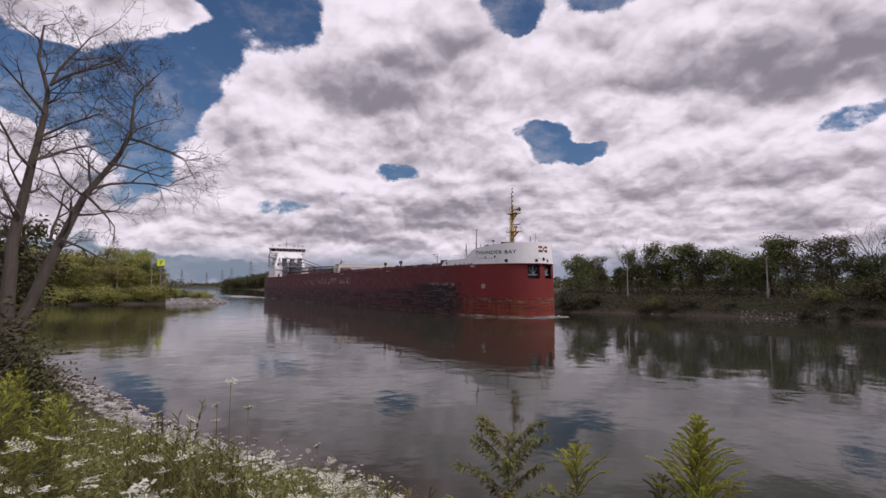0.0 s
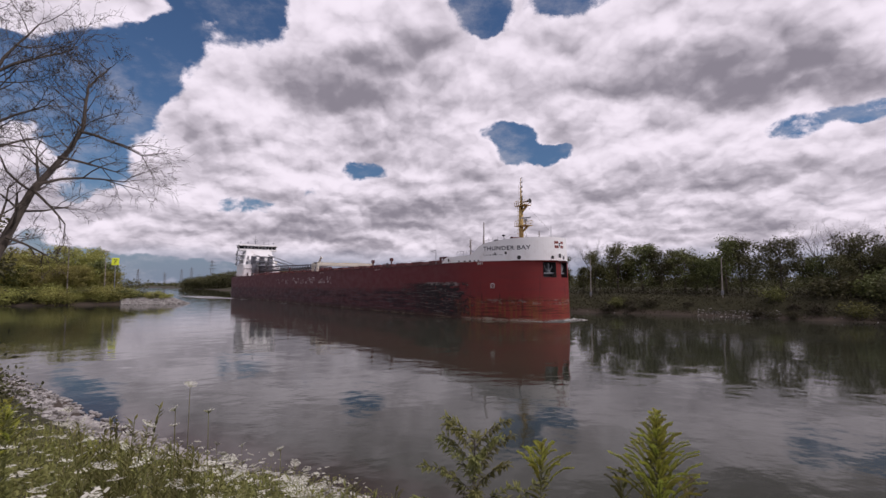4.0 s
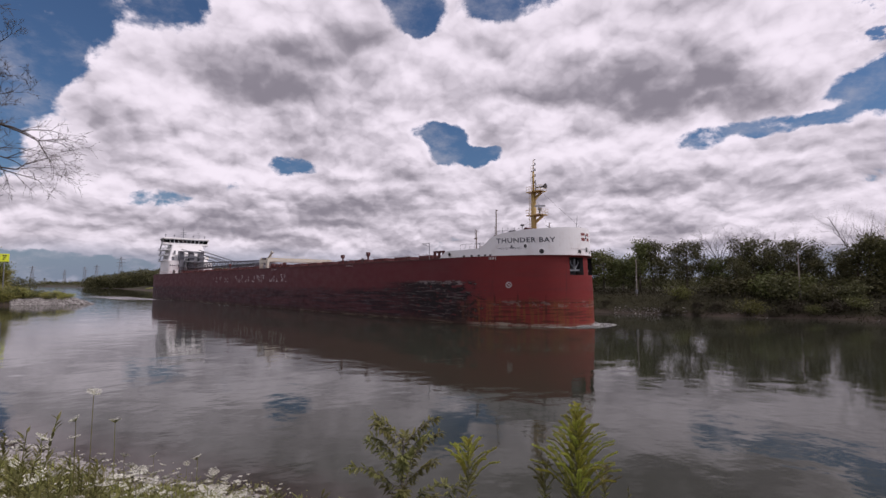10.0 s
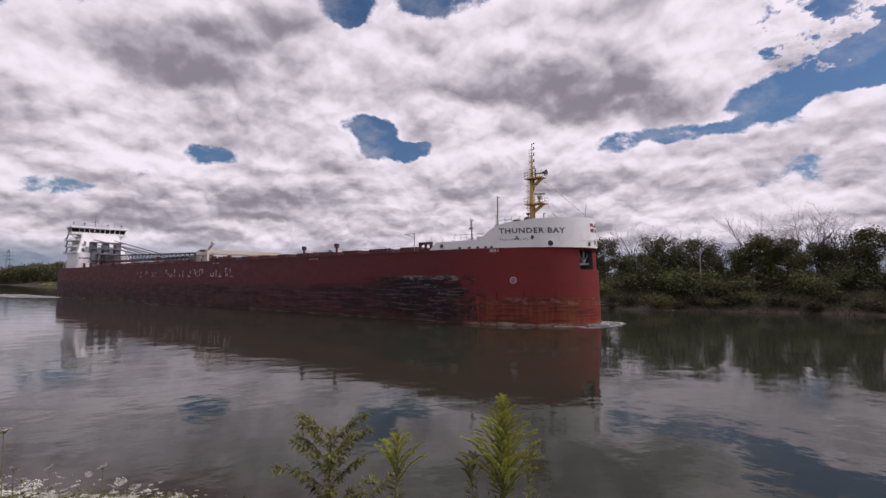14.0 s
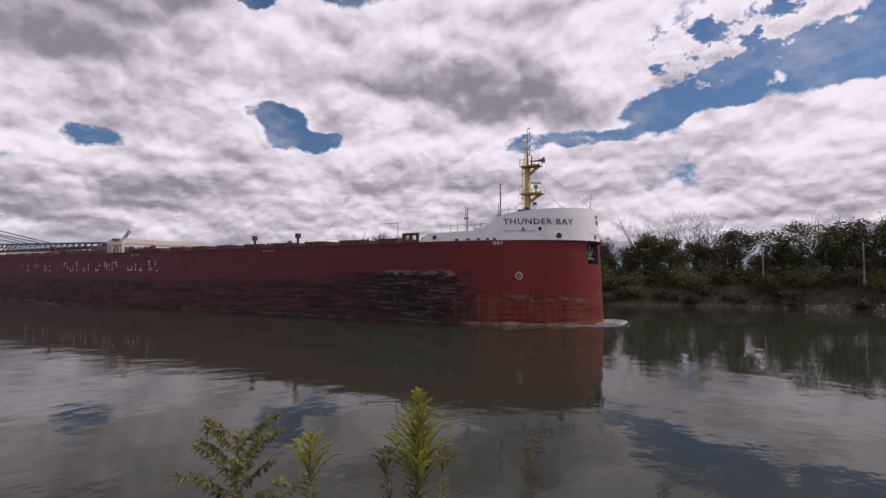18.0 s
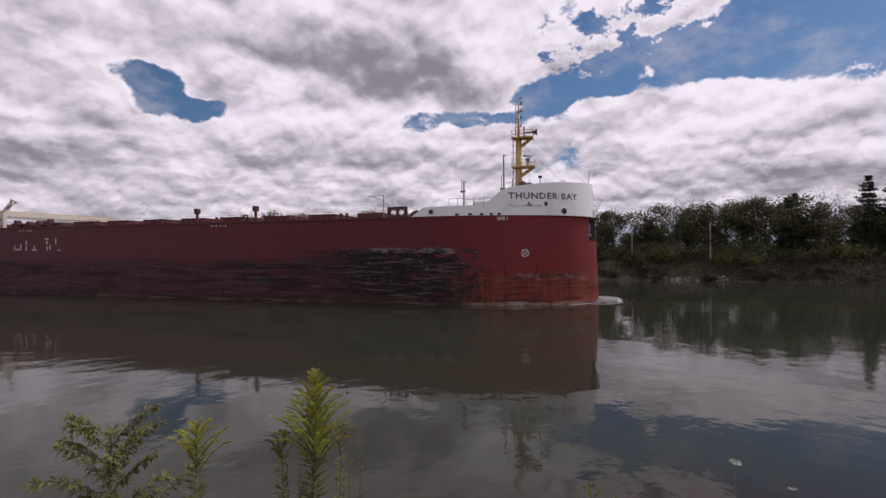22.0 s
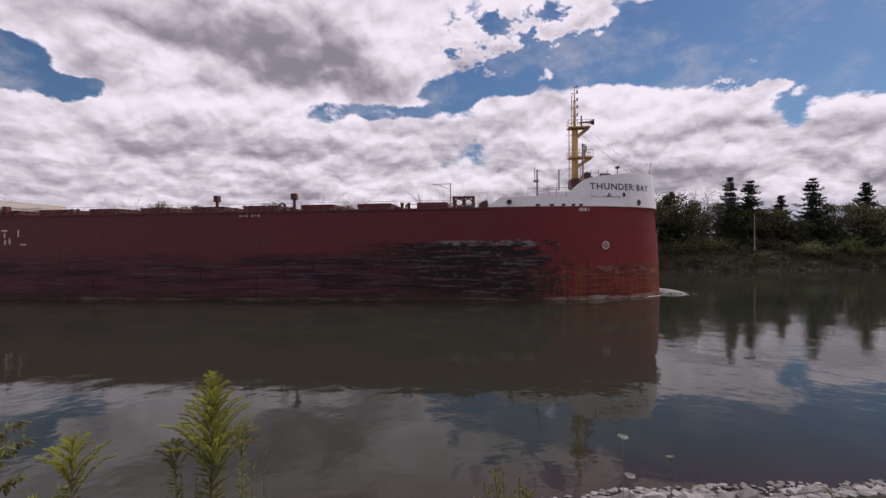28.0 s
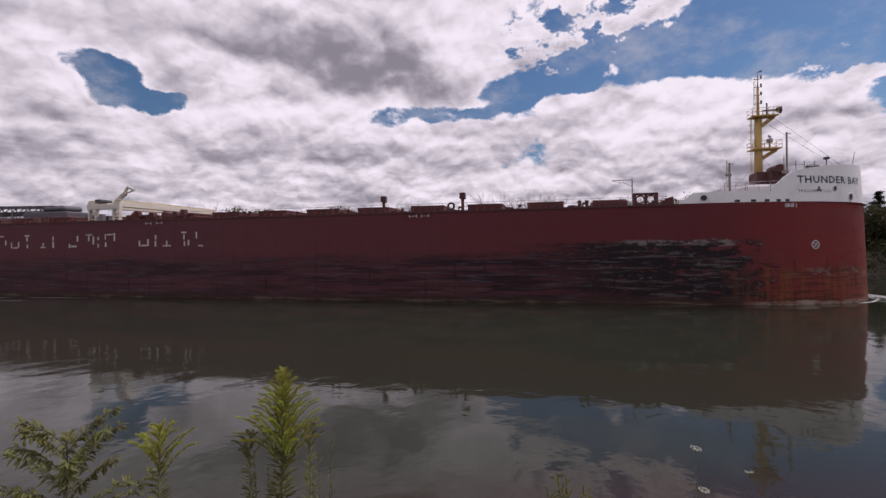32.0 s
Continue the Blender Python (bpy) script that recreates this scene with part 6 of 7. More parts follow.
# ---- the near bank ----
def make_dead_tree():
    """Two grey stems from one foot, bare to the twigs."""
    rng = np.random.default_rng(77)
    az = -41.6
    x, y = polar(az, 21.0)
    z = float(ground_z(np.array([x]), np.array([y]))[0])
    tree = thing("dead_tree", "dead leafless grey tree with two leaning stems on the bank", "tree", at=pose(x, y, z - 0.3, 0, 0, -az))
    g = z - 0.3

    def stem(name, u0, z0, r0, legs, w0, sides):
        bm, tw = bmesh.new(), bmesh.new()
        p = Vector((u0, w0, z0 - g))
        r = r0
        total = sum(l for _, l in legs)
        done = 0.0
        for lean, length in legs:
            a = radians(lean)
            way = Vector((math.sin(a), rng.normal(0, 0.05), math.cos(a)))
            cuts = max(2, int(length / 0.7))
            for _ in range(cuts):
                q = p + way * (length / cuts) + Vector(rng.normal(0, 0.025, 3))
                r1 = max(0.025, r0 * (1 - 0.9 * (done + length / cuts) / total))
                rod(bm, p, q, r, r1, 11)
                done += length / cuts
                if done / total > 0.30:
                    for _ in range(2 if done / total > 0.45 else 1):
                        w = rng.uniform(0, 6.28)
                        side = Vector((math.cos(w) * 1.1, math.sin(w) * 0.8, rng.uniform(0.1, 0.9)))
                        branching(tw, rng, q, side, rng.uniform(1.0, 2.0) * (1.15 - 0.45 * done / total), max(r1 * 0.38, 0.02), 3, 0.30, 0.28, None, 4, 3)
                p, r = q, r1
        for f, lean, length, rise in sides:
            a = radians(lean)
            st = Vector((f[0], w0, f[1] - g))
            branching(tw, rng, st, (math.sin(a), rng.normal(0, 0.15), math.cos(a)), length, 0.055, 3, 0.2, rise, None, 5, 3)
        part(name, bm, DEAD, tree)
        part("twigwork", tw, DEAD, tree)["kind"] = "stuff"

    low = 6.1 - z
    stem("stem", -0.12, z - 0.3, 0.27, [(1, low + 0.3), (3, 3.2), (6, 2.0), (10, 1.7), (2, 0.9), (-14, 1.2), (4, 1.2)], 0.0,
         [((0.70, 13.95), 46, 2.4, -0.25), ((0.70, 13.9), 14, 2.4, 0.1), ((0.33, 11.0), -49, 2.2, 0.1), ((0.15, 9.4), -43, 2.0, 0.0), ((0.51, 12.1), 46, 1.9, -0.1), ((0.40, 11.3), 48, 1.6, -0.25), ((0.6, 12.9), -40, 1.9, 0.2)])
    stem("leaning_stem", 0.0, z + 0.2, 0.23, [(6, 5.8 - z), (19, 2.3), (21, 2.25), (31, 1.95), (24, 0.9), (4, 1.0), (9, 0.5), (34, 1.1)], -0.15,
         [((2.99, 12.5), 72, 2.1, -0.35), ((1.95, 10.5), 58, 2.5, -0.5), ((2.39, 11.5), 96, 1.7, -0.2), ((0.92, 8.6), 10, 1.7, 0.0), ((1.21, 8.7), 100, 1.2, -0.1), ((1.8, 10.3), 125, 1.4, -0.3), ((1.95, 10.6), -5, 1.0, 0.1)])


def blade(v, f, rng, base, length, width, lean, bendy=0.3):
    """One tapered grass blade of two pieces."""
    w = rng.uniform(0, 6.28)
    side = np.array([math.cos(w), math.sin(w), 0]) * width
    out = np.array([-math.sin(w), math.cos(w), 0]) * lean
    a = np.array(base)
    m = a + out * length * 0.35 + np.array([0, 0, length * 0.6])
    t = a + out * length + np.array([0, 0, length * (1 - bendy * lean)])
    k = len(v)
    v += [tuple(a - side), tuple(a + side), tuple(m + side * 0.7), tuple(m - side * 0.7), tuple(t)]
    f += [(k, k + 1, k + 2, k + 3), (k + 3, k + 2, k + 4)]


def leaflet(v, f, base, way, up, length, width):
    """A pointed leaf of four corners, a little folded."""
    b, d = Vector(base), Vector(way).normalized()
    s = d.cross(Vector(up)).normalized()
    n_ = s.cross(d)
    k = len(v)
    m = b + d * length * 0.45
    v += [tuple(b), tuple(m + s * width / 2 + n_ * width * 0.12), tuple(b + d * length - n_ * length * 0.08), tuple(m - s * width / 2 + n_ * width * 0.12)]
    f += [(k, k + 1, k + 2, k + 3)]


def make_goldenrod(seed, height, plume, reach, boughs, bloom=GOLD, label="tall goldenrod with yellow-green plumes beside the water"):
    rng = np.random.default_rng(seed)
    plant = thing("goldenrod", label, "wildflower", "goldenrods on the near bank")
    bm = bmesh.new()
    tip = Vector((rng.normal(0, 0.02), rng.normal(0, 0.02), height))
    mid = Vector((rng.normal(0, 0.015), rng.normal(0, 0.015), height * 0.5))
    rod(bm, (0, 0, -0.1), mid, 0.007, 0.005, 6)
    rod(bm, mid, tip, 0.005, 0.0015, 6)
    part("stem", bm, STEMS, plant)
    v, f = [], []
    z = height * 0.12
    while z < height * 0.93:
        w = rng.uniform(0, 6.28)
        L = reach * 0.55 * (1.1 - 0.75 * z / height) + 0.03
        q = mid.lerp(tip, max(0, z / height * 2 - 1)) if z > height / 2 else mid * (z / height * 2)
        q = Vector((q.x, q.y, z))
        leaflet(v, f, q, (math.cos(w), math.sin(w), 0.55), (0, 0, 1), L, L * 0.24)
        z += 0.0065
    sheet("foliage", v, f, STEMS, plant)["kind"] = "stuff"
    for k in range(boughs):
        u = (k + 0.5) / boughs
        z = height - plume * (1 - u ** 1.0)
        L = reach * (1.02 - u) ** 0.95 * rng.uniform(0.8, 1.1) + 0.02
        w = k * 2.4 + rng.uniform(-0.3, 0.3)
        a = Vector((tip.x, tip.y, z))
        out = Vector((math.cos(w), math.sin(w), 0))
        bm = bmesh.new()
        pts = [a + out * L * s + Vector((0, 0, L * (1.75 * s - 0.85 * s * s))) for s in (0, 0.35, 0.7, 1.0)]
        for i in range(3):
            rod(bm, pts[i], pts[i + 1], 0.0025 - 0.0006 * i, 0.0019 - 0.0006 * i, 4)
        spray = part("plume", bm, STEMS, plant)
        v, f = [], []
        m = max(20, int(L * 640))
        for j in range(m):
            s = 0.18 + 0.82 * j / m
            i = 0 if s < 0.35 else (1 if s < 0.7 else 2)
            lo, hi = (0, 0.35, 0.7)[i], (0.35, 0.7, 1.0)[i]
            q = pts[i].lerp(pts[i + 1], (s - lo) / (hi - lo))
            side = Vector((-out.y, out.x, 0)) * rng.normal(0, 0.9)
            way = side + Vector((0, 0, rng.uniform(0.5, 1.2))) + out * rng.uniform(0.1, 0.9)
            leaflet(v, f, q, way, out, rng.uniform(0.014, 0.030) * (1.2 - 0.5 * s), 0.007)
        sheet("bloom", v, f, bloom, spray)["kind"] = "stuff"
    return plant


def make_sapling(seed, height):
    """A young ash: thin stem, spreading twigs with paired leaflets."""
    rng = np.random.default_rng(seed)
    plant = thing("sapling", "young leafy sapling with paired green leaflets by the water", "sapling")
    bm = bmesh.new()
    rod(bm, (0, 0, -0.1), (0.01, 0, height * 0.6), 0.009, 0.006, 6)
    rod(bm, (0.01, 0, height * 0.6), (0, 0.01, height), 0.006, 0.002, 6)
    part("stem", bm, BARK, plant)
    for k in range(40):
        fz = 0.30 + 0.68 * k / 39
        w = k * 2.4 + rng.uniform(-0.5, 0.5)
        L = 0.50 * (1.18 - 0.75 * (fz - 0.4) / 0.6) * rng.uniform(0.75, 1.1)
        a = Vector((0, 0, height * fz))
        out = Vector((math.cos(w), math.sin(w) * 0.8, 0))
        rng_up = rng.uniform(0.9, 1.7)
        pts = [a + out * L * s + Vector((0, 0, L * (rng_up * s - 0.6 * s * s))) for s in np.linspace(0, 1, 6)]
        bm = bmesh.new()
        for i in range(5):
            rod(bm, pts[i], pts[i + 1], 0.0032 - 0.0005 * i, 0.0027 - 0.0005 * i, 4)
        twig = part("twig", bm, BARK, plant)
        v, f = [], []
        for i in range(1, 6):
            side = Vector((-out.y, out.x, 0))
            for s in (-1, 1):
                for _ in range(8 if i > 1 else 3):
                    leaflet(v, f, pts[i - 1].lerp(pts[i], rng.random()), side * s * rng.uniform(0.3, 1.2) + out * rng.uniform(0.1, 0.9) + Vector((0, 0, rng.uniform(-0.8, 0.7))), Vector((0, 0, 1)), rng.uniform(0.04, 0.075), 0.018)
            leaflet(v, f, pts[i], out + Vector((0, 0, -0.2)), Vector((0, 0, 1)), 0.055, 0.02)
        sheet("leaf_spray", v, f, LEAF if k < 7 else STEMS, twig)["kind"] = "stuff"
    return plant


def make_carrot(seed, height, heads, broad=1.0):
    """Wild carrot: a thin stem under flat white lacy heads."""
    rng = np.random.default_rng(seed)
    plant = thing("wild_carrot", "wild carrot with flat white lacy flower heads on the bank", "wildflower", "wild carrots on the near bank")
    bm = bmesh.new()
    tops = []
    for k in range(heads):
        a = Vector((0, 0, -0.1 if k == 0 else height * rng.uniform(0.35, 0.6)))
        h = height * (1.0 if k == 0 else rng.uniform(0.72, 0.95))
        off = Vector((rng.normal(0, 0.03), rng.normal(0, 0.03), 0)) if k == 0 else Vector((rng.normal(0, 0.11), rng.normal(0, 0.11), 0))
        m = a.lerp(Vector((off.x, off.y, h)), 0.5) + off * 0.25
        rod(bm, a, m, 0.0024, 0.002, 5)
        rod(bm, m, (off.x, off.y, h), 0.002, 0.0014, 5)
        tops.append(Vector((off.x, off.y, h)))
    part("stem", bm, STEMS, plant)
    for k, t in enumerate(tops):
        R = rng.uniform(0.036, 0.072) * (1.0 if k == 0 else 0.8) * broad
        tilt = Euler((rng.normal(0, 0.25), rng.normal(0, 0.25), 0)).to_matrix()
        bm = bmesh.new()
        spots = []
        for j in range(54):
            rr = R * math.sqrt((j + 0.5) / 54)
            w = j * 2.4
            q = t + tilt @ Vector((rr * math.cos(w), rr * math.sin(w), 0.014 + 0.15 * rr * rr / R))
            spots.append(q)
            if j % 4 == 0:
                rod(bm, t, q, 0.001, None, 3)
        rays = part("flower_head", bm, STEMS, plant)
        bm = bmesh.new()
        for q in spots:
            nrm = tilt @ Vector((rng.normal(0, 0.3), rng.normal(0, 0.3), 1))
            disc(bm, q, nrm, R * rng.uniform(0.06, 0.12), 5)
            disc(bm, q + Vector(rng.normal(0, 0.004, 3)), nrm + Vector(rng.normal(0, 0.4, 3)), R * 0.06, 4)
        part("bloom", bm, PETAL, rays, "white lacy florets")["kind"] = "stuff"
    v, f = [], []
    for _ in range(26):
        z = height * rng.uniform(0.05, 0.6)
        w = rng.uniform(0, 6.28)
        leaflet(v, f, (0, 0, z), (math.cos(w), math.sin(w), rng.uniform(0.2, 0.9)), (0, 0, 1), rng.uniform(0.06, 0.16), 0.012)
    sheet("foliage", v, f, STEMS, plant)["kind"] = "stuff"
    return plant


def make_weed(seed, height, spread, label="feathery green weed growing on the bank"):
    rng = np.random.default_rng(seed)
    plant = thing("weed", label, "weed", "weeds on the near bank")
    v, f = [], []
    for k in range(9):
        bm = bmesh.new()
        w = rng.uniform(0, 6.28)
        h = height * rng.uniform(0.65, 1.0)
        t = Vector((math.cos(w) * spread * rng.random(), math.sin(w) * spread * rng.random(), h))
        a = Vector((t.x * 0.15, t.y * 0.15, -0.05))
        rod(bm, a, t, 0.004, 0.0015, 4)
        part("stalk", bm, STEMS, plant)
        for j in range(40):
            u = 0.25 + 0.75 * j / 40
            q = a.lerp(t, u)
            ww = rng.uniform(0, 6.28)
            leaflet(v, f, q, (math.cos(ww), math.sin(ww), 1.2), (0.1, 0, 1), rng.uniform(0.04, 0.08) * (1.2 - 0.5 * u), 0.011)
    sheet("foliage", v, f, STEMS, plant)["kind"] = "stuff"
    return plant


def crest(az):
    """How high the near growth reaches, in degrees of elevation."""
    return float(np.interp(az, [-70, -45, -40, -37, -31.4, -27.5, -22, -17, -12, -7, -4], [-5.5, -6.2, -7.2, -9.2, -11.2, -12.6, -14.4, -16.2, -18.2, -20.4, -22]))


def near_bank():
    rng = np.random.default_rng(55)
    make_dead_tree()

    def stand(maker, az, r, el, *args):
        x, y = polar(az, r)
        g = ground_at(x, y)
        ob = maker(*args[:1], EYE_Z + r * math.tan(radians(el)) - g, *args[1:])
        ob.matrix_basis = pose(x, y, g, 0, 0, rng.uniform(0, 360))
        return ob

    stand(make_goldenrod, 26.45, 3.5, -13.2, 301, 0.68, 0.31, 78)
    stand(make_goldenrod, 14.45, 3.4, -17.0, 302, 0.32, 0.22, 22)
    stand(make_goldenrod, 28.9, 3.5, -19.0, 303, 0.20, 0.12, 9, DRY)
    stand(make_goldenrod, 22.6, 3.45, -19.2, 304, 0.22, 0.16, 9, STEMS)
    stand(make_sapling, 6.9, 3.4, -16.8, 305)
    stand(make_weed, 29.8, 3.4, -20.5, 306, 0.16)
    stand(make_weed, 24.5, 3.45, -20.0, 307, 0.14)
    # shrubs by the dead tree
    dark = [make_bush(310 + k, LEAF_DARK, "dark leafy shrub at the foot of the dead tree", 0.75, 2.5, 46, 20, 0.075) for k in range(2)]
    for k, (a, r, s) in enumerate(((-39.2, 15.2, 0.75), (-40.3, 16.2, 0.9), (-41.6, 15.6, 0.9), (-45.5, 15, 1.1), (-48, 17, 1.2), (-38.2, 14.2, 0.5))):
        x, y = polar(a, r)
        place(dark[k % 2], USED, x, y, s, k * 61)
    rods = [make_goldenrod(320 + k, 1.25, 0.42, 0.17, 9, GOLD, "yellow goldenrod in the thicket on the bank") for k in range(3)]
    for k in range(60):
        a, r = rng.uniform(-52, -37.4), rng.uniform(5.0, 10.5)
        x, y = polar(a, r)
        top = math.degrees(math.atan((ground_at(x, y) + 1.3 - EYE_Z) / r))
        if (a > -39.3 and top > -9.0) or top > -4.3:
            continue
        place(rods[k % 3], USED, x, y, rng.uniform(0.8, 1.15), rng.uniform(0, 360), 0)
    for k in range(70):
        a, r = rng.uniform(-50, -37.6), rng.uniform(7.0, 14.0)
        x, y = polar(a, r)
        s = rng.uniform(0.7, 1.1)
        if float(shore_distance(np.array([x]), np.array([y]))[0]) < 1.0 or math.degrees(math.atan((ground_at(x, y) + 1.25 * s - EYE_Z) / r)) > crest(a) + 0.4:
            continue
        place(rods[k % 3], USED, x, y, s, rng.uniform(0, 360), 0)
    for k, (a, r) in enumerate(((-32.5, 7.5), (-31.0, 7.8), (-30.2, 7.2))):
        x, y = polar(a, r)
        place(rods[k % 3], USED, x, y, 0.75, k * 90, 0)
    weeds = [make_weed(330 + k, 0.75, 0.22) for k in range(3)]
    for k, (a, r, el) in enumerate(((-29.6, 5.2, -10.8), (-30.6, 5.4, -11.6), (-24.0, 4.6, -15.0), (-23.2, 4.5, -15.6), (-24.8, 4.7, -16.0), (-5.6, 3.6, -20.6), (-7.0, 3.7, -20.9), (-4.2, 3.7, -21.5), (59.2, 3.2, -25.0), (60.3, 3.2, -25.8), (96.0, 3.2, -19.0), (98.0, 3.3, -18.0), (-13.0, 4.6, -18.8), (-10.2, 4.4, -20.0))):
        x, y = polar(a, r)
        s = (EYE_Z + r * math.tan(radians(el)) - ground_at(x, y)) / 0.75
        place(weeds[k % 3], USED, x, y, max(0.3, s), k * 47, 0)
    # wild carrots
    protos = [make_carrot(340 + k, 0.95, 1 + k % 2) for k in range(6)]
    count = tries = 0
    while count < 285 and tries < 9000:
        tries += 1
        a = rng.uniform(-64, -6)
        r = math.exp(rng.uniform(math.log(2.1), math.log(14.0)))
        x, y = polar(a, r)
        if float(shore_distance(np.array([x]), np.array([y]))[0]) < (1.8 if a < -33 else 0.7):
            continue
        s = rng.uniform(0.55, 1.35)
        el = math.degrees(math.atan((ground_at(x, y) + 0.95 * s - EYE_Z) / r))
        if el > crest(a) or el < -30:
            continue
        place(protos[rng.integers(6)], USED, x, y, s, rng.uniform(0, 360), 0)
        count += 1
    for a, r, el in ((-24.2, 2.5, -10.2), (-23.9, 2.5, -12.4), (-20.7, 2.4, -12.9), (-26.5, 2.6, -13.6), (-14.8, 2.6, -17.2), (72.2, 2.4, -20.8), (77.0, 2.5, -22.4), (72.9, 2.4, -24.4)):
        x, y = polar(a, r * 1.15)
        tall = make_carrot(int(400 + a), EYE_Z + r * 1.15 * math.tan(radians(el)) - ground_at(x, y), 1, 0.58 if a < 0 else 0.4)
        tall.matrix_basis = pose(x, y, ground_at(x, y), 0, 0, a * 5)
    # the many small heads farther off, too many to count
    v, f = [], []
    a = rng.uniform(-64, -5, 1600)
    r = np.exp(rng.uniform(math.log(3.0), math.log(16.0), 1600))
    x, y = r * np.sin(np.radians(a)), r * np.cos(np.radians(a))
    d, g = shore_distance(x, y), ground_z(x, y)
    for i in np.nonzero((d > np.where(a < -33, 2.6, 0.9)) & (ripple(x, y, 0.9) > -0.25))[0]:
        h = rng.uniform(0.35, 0.95)
        if math.degrees(math.atan((g[i] + h - EYE_Z) / r[i])) > crest(a[i]) + 0.4:
            continue
        R = rng.choice([0.022, 0.035, 0.055, 0.075])
        for j in range(9):
            w, rr = j * 2.4, R * math.sqrt((j + 0.4) / 9)
            c = np.array((x[i] + rr * math.cos(w), y[i] + rr * math.sin(w), g[i] + h + rng.uniform(-0.006, 0.006)))
            s = R * 0.3
            t = rng.normal(0, 0.3, 2)
            k = len(v)
            v += [tuple(c + (-s, -s * 0.4, -s * t[0])), tuple(c + (s * 0.3, -s, s * t[1])), tuple(c + (s, s * 0.4, s * t[0])), tuple(c + (-s * 0.3, s, -s * t[1]))]
            f.append((k, k + 1, k + 2, k + 3))
    tagged(sheet("small_flowers", v, f, PETAL), "countless small white flower heads among the grass", "wildflowers", kind="stuff")
    cs = []
    a = rng.uniform(-70, -2, 5200)
    r = np.exp(rng.uniform(math.log(2.0), math.log(18.0), 5200))
    x, y = r * np.sin(np.radians(a)), r * np.cos(np.radians(a))
    d, g = shore_distance(x, y), ground_z(x, y)
    for i in np.nonzero((d > np.where(a < -33, 1.6, 0.7)) & (ripple(x, y, 0.6) > -0.5))[0]:
        h = rng.uniform(0.05, 0.6)
        if math.degrees(math.atan((g[i] + h + 0.1 - EYE_Z) / r[i])) < crest(a[i]):
            cs.append((x[i], y[i], g[i] + h))
    v, f = leaf_quads(rng, cs, 15, (0.09, 0.09, 0.09), 0.03)
    tagged(sheet("undergrowth", v, f, STEMS), "light green leafy undergrowth on the near bank", "undergrowth", kind="stuff")
    # grass and low growth
    for name, mat, n_, h0, h1 in (("grass", STEMS, 15000, 0.18, 0.66), ("dry_grass", DRY, 9000, 0.2, 0.75), ("low_leaves", LEAF_YELLOW, 13000, 0.1, 0.5)):
        v, f = [], []
        a = rng.uniform(-72, 4, n_)
        r = np.exp(rng.uniform(math.log(1.8), math.log(22.0), n_))
        x, y = r * np.sin(np.radians(a)), r * np.cos(np.radians(a))
        clump = ripple(x, y, 0.35) + ripple(x + 3, y, 1.1)
        d, g = shore_distance(x, y), ground_z(x, y)
        for i in np.nonzero((d > np.where(a < -33, 1.7, 0.6)) & (clump > np.where(d < 2.0, 0.0, -0.55)))[0]:
            h = rng.uniform(h0, h1)
            if math.degrees(math.atan((g[i] + h - EYE_Z) / r[i])) > crest(a[i]) - 0.3:
                continue
            blade(v, f, rng, (x[i], y[i], g[i] - 0.03), h, (0.0035 if name != "low_leaves" else 0.014) * (0.7 + 0.1 * r[i]), rng.uniform(0.05, 0.5))
        ob = sheet(name, v, f, mat)
        tagged(ob, {"grass": "rank green grass on the near bank", "dry_grass": "dry straw-coloured grass on the near bank", "low_leaves": "low bright green leaves among the grass"}[name], "grass", kind="stuff")


near_bank()


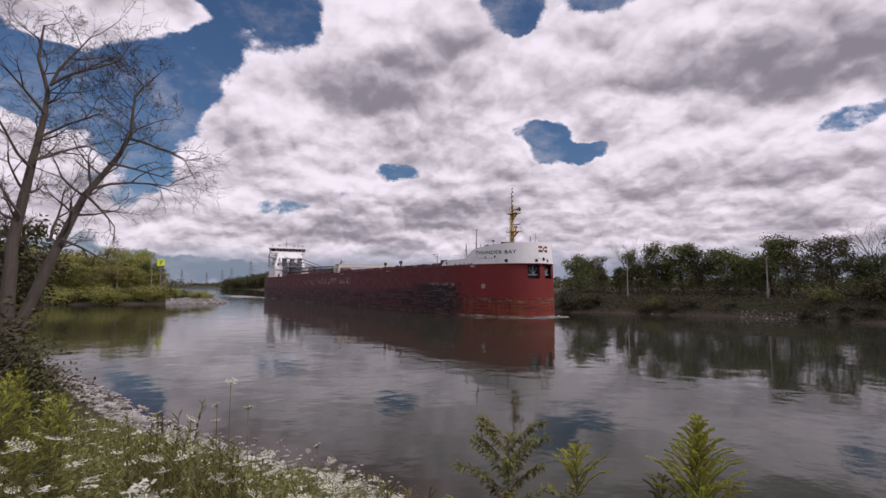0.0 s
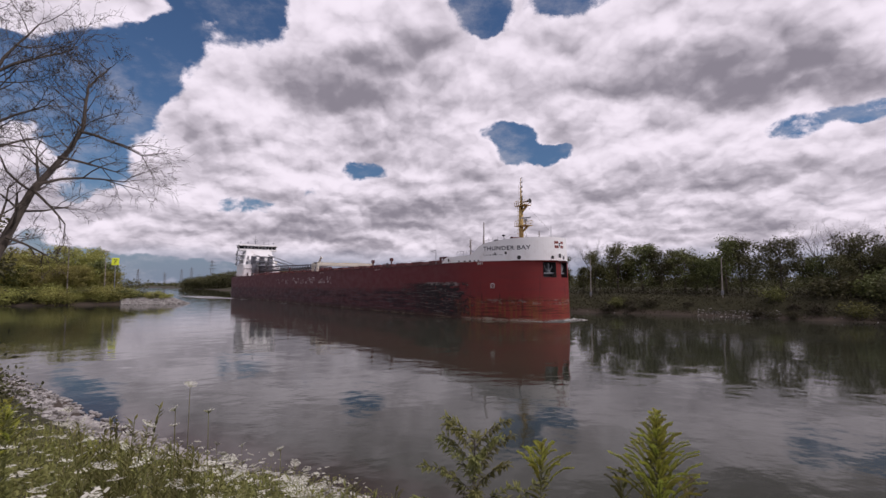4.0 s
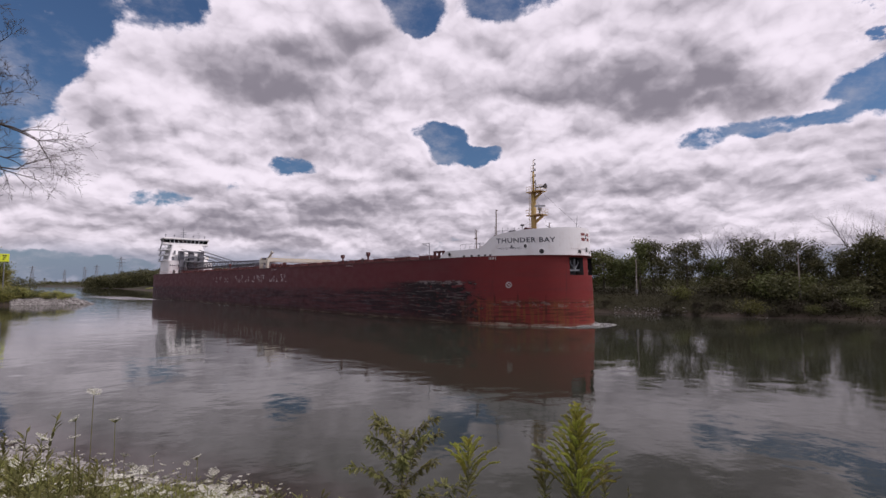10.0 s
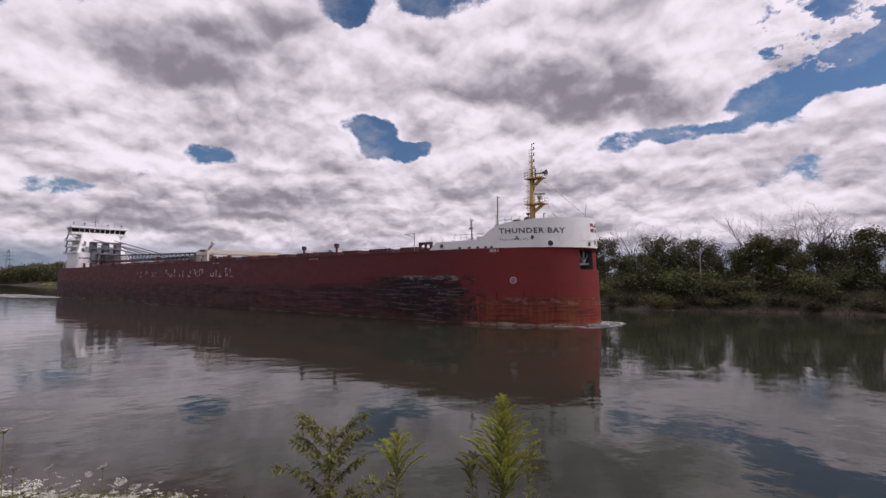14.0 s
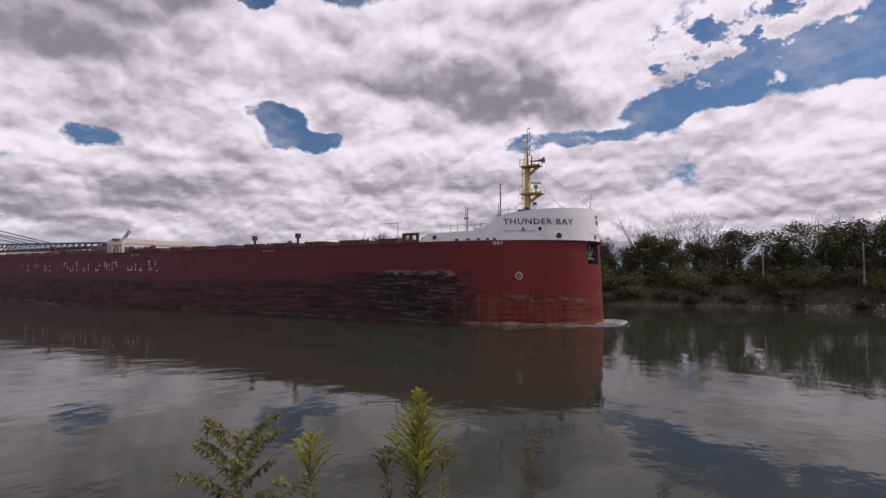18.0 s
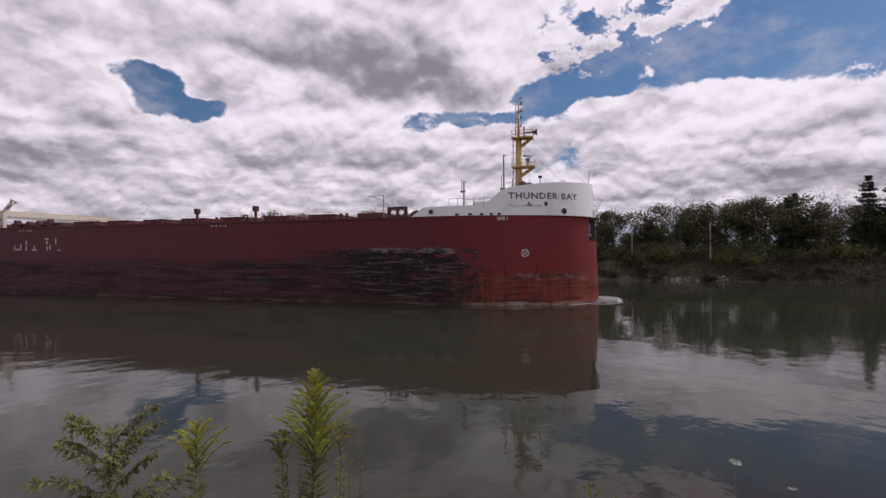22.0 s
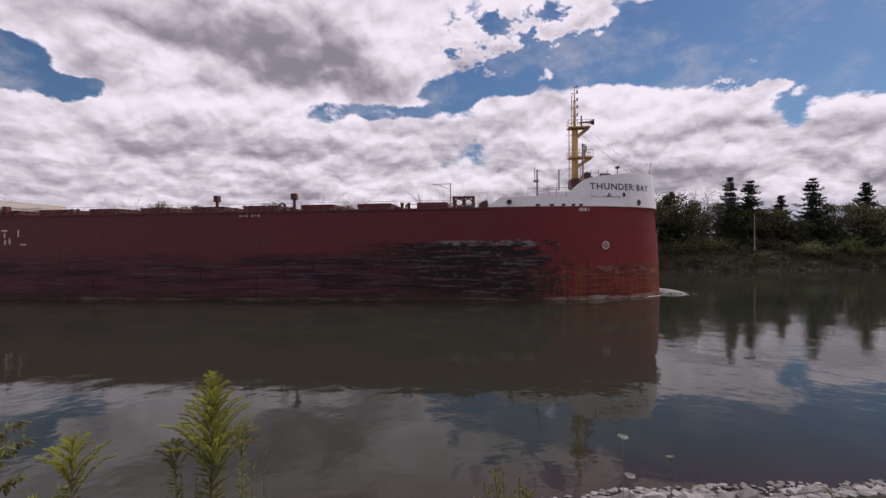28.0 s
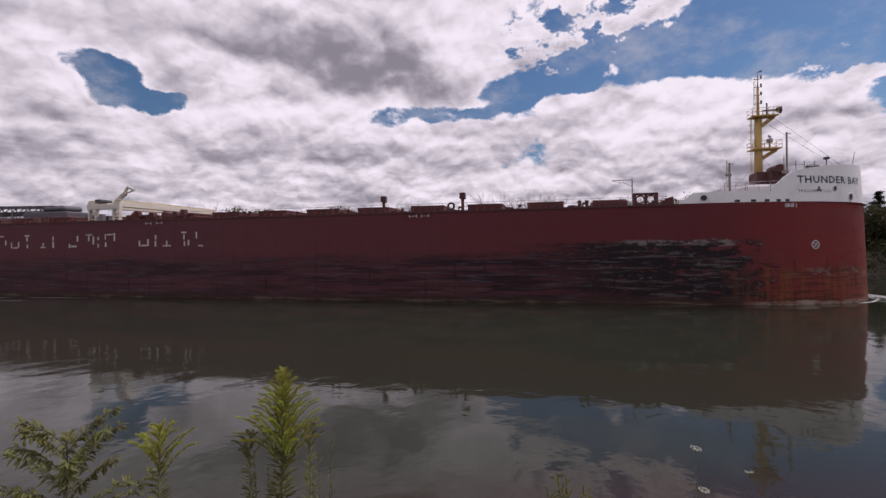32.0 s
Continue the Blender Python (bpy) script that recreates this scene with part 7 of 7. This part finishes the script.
def make_bow_wave():
    """White water curling from the stem, and thin streaks along the side."""
    rng = np.random.default_rng(8)
    wave = thing("bow_wave", "low white bow wave and foam streaks on the water", "wave")
    v, f = [], []

    def strip(points, width, z):
        k = len(v)
        for i, (x, y) in enumerate(points):
            w = width * (0.4 + rng.random()) * (1 - abs(2 * i / (len(points) - 1) - 1) ** 2 * 0.8)
            v.extend([(x, y - w / 2, z + 0.01 * rng.random()), (x, y + w / 2, z + 0.01 * rng.random())])
        for i in range(len(points) - 1):
            f.append((k + 2 * i, k + 2 * i + 1, k + 2 * i + 3, k + 2 * i + 2))

    for s in (-1, 1):
        for j in range(10):
            t0 = rng.uniform(2, 30)
            pts = []
            for t in np.linspace(t0, t0 + rng.uniform(6, 16), 9):
                q = hull_point(s * t, 0.0, 0.12 + 0.5 * rng.random() + 0.012 * t)
                pts.append((q.x + 0.25, q.y))
            strip(pts, 0.22, 0.03)
    sheet("hull_foam", v, f, FOAM, wave)
    # a low curl of broken water ahead of the stem, in small flecks
    v, f = [], []
    for _ in range(1500):
        a = radians(rng.uniform(-112, 112))
        rr = 0.5 + abs(rng.normal(0, 1.0)) * (1.0 + 0.5 * math.cos(a))
        if rng.random() < 0.45:
            rr = rng.normal(2.6, 0.16) + 0.9 * abs(math.sin(a))
        x, y = 0.1 + rr * math.cos(a), 1.7 * rr * math.sin(a)
        h = 0.03 + 0.22 * math.exp(-((rr - 1.3) / 0.7) ** 2) * rng.random()
        w, L = rng.uniform(0.03, 0.09), rng.uniform(0.08, 0.34)
        tx, ty = -math.sin(a), math.cos(a)
        k = len(v)
        v += [(x - tx * L, y - ty * L, h), (x + ty * w, y - tx * w, h + rng.uniform(0, 0.05)), (x + tx * L, y + ty * L, h), (x - ty * w, y + tx * w, h + rng.uniform(0, 0.03))]
        f.append((k, k + 1, k + 2, k + 3))
    sheet("curl", v, f, FOAM, wave)["kind"] = "stuff"
    v, f = [], []
    for y0, y1, x0, n_ in ((-13.2, -14.5, -95, 5), (-14.6, -19, -110, 14)):
        for j in range(n_):
            x = x0 - rng.uniform(0, 110)
            L = rng.uniform(4, 15)
            y = y0 + (y1 - y0) * rng.random() - 0.02 * (x0 - x)
            strip([(x - L * i / 6, y + rng.normal(0, 0.05)) for i in range(7)], 0.09, 0.02)
    sheet("wake_streaks", v, f, FOAM, wave)
    # low swells spreading from the after body
    for j in range(9):
        x0, y0 = -196.0 - 9.0 * j, -13.5 - 0.5 * j
        v, f = [], []
        m = 24
        for i in range(m):
            u = i / (m - 1)
            x, y = x0 - 34 * u, y0 - 17 * u + 0.5 * math.sin(4 * u + j)
            h = (0.10 + 0.02 * (j % 3)) * math.sin(math.pi * u) + 0.005
            wd = 0.75 + 0.35 * math.sin(math.pi * u)
            v += [(x + wd * 0.45, y + wd, -0.02), (x + wd * 0.2, y + wd * 0.45, h * 0.75), (x, y, h), (x - wd * 0.2, y - wd * 0.45, h * 0.75), (x - wd * 0.45, y - wd, -0.02)]
        for i in range(m - 1):
            f += [(5 * i + q, 5 * i + q + 1, 5 * i + q + 6, 5 * i + q + 5) for q in range(4)]
        sheet("wake_swell", v, f, WATER, wave, "", True)
    return wave


WAVE = make_bow_wave()


def motions():
    rows = []
    for t, s in RUN:
        q = BOW0 + FWD * s
        rows.append((t, pose(q.x, q.y, 0, 0, 0, HEADING)))
    walk(SHIP, rows)
    walk(WAVE, rows)


motions()
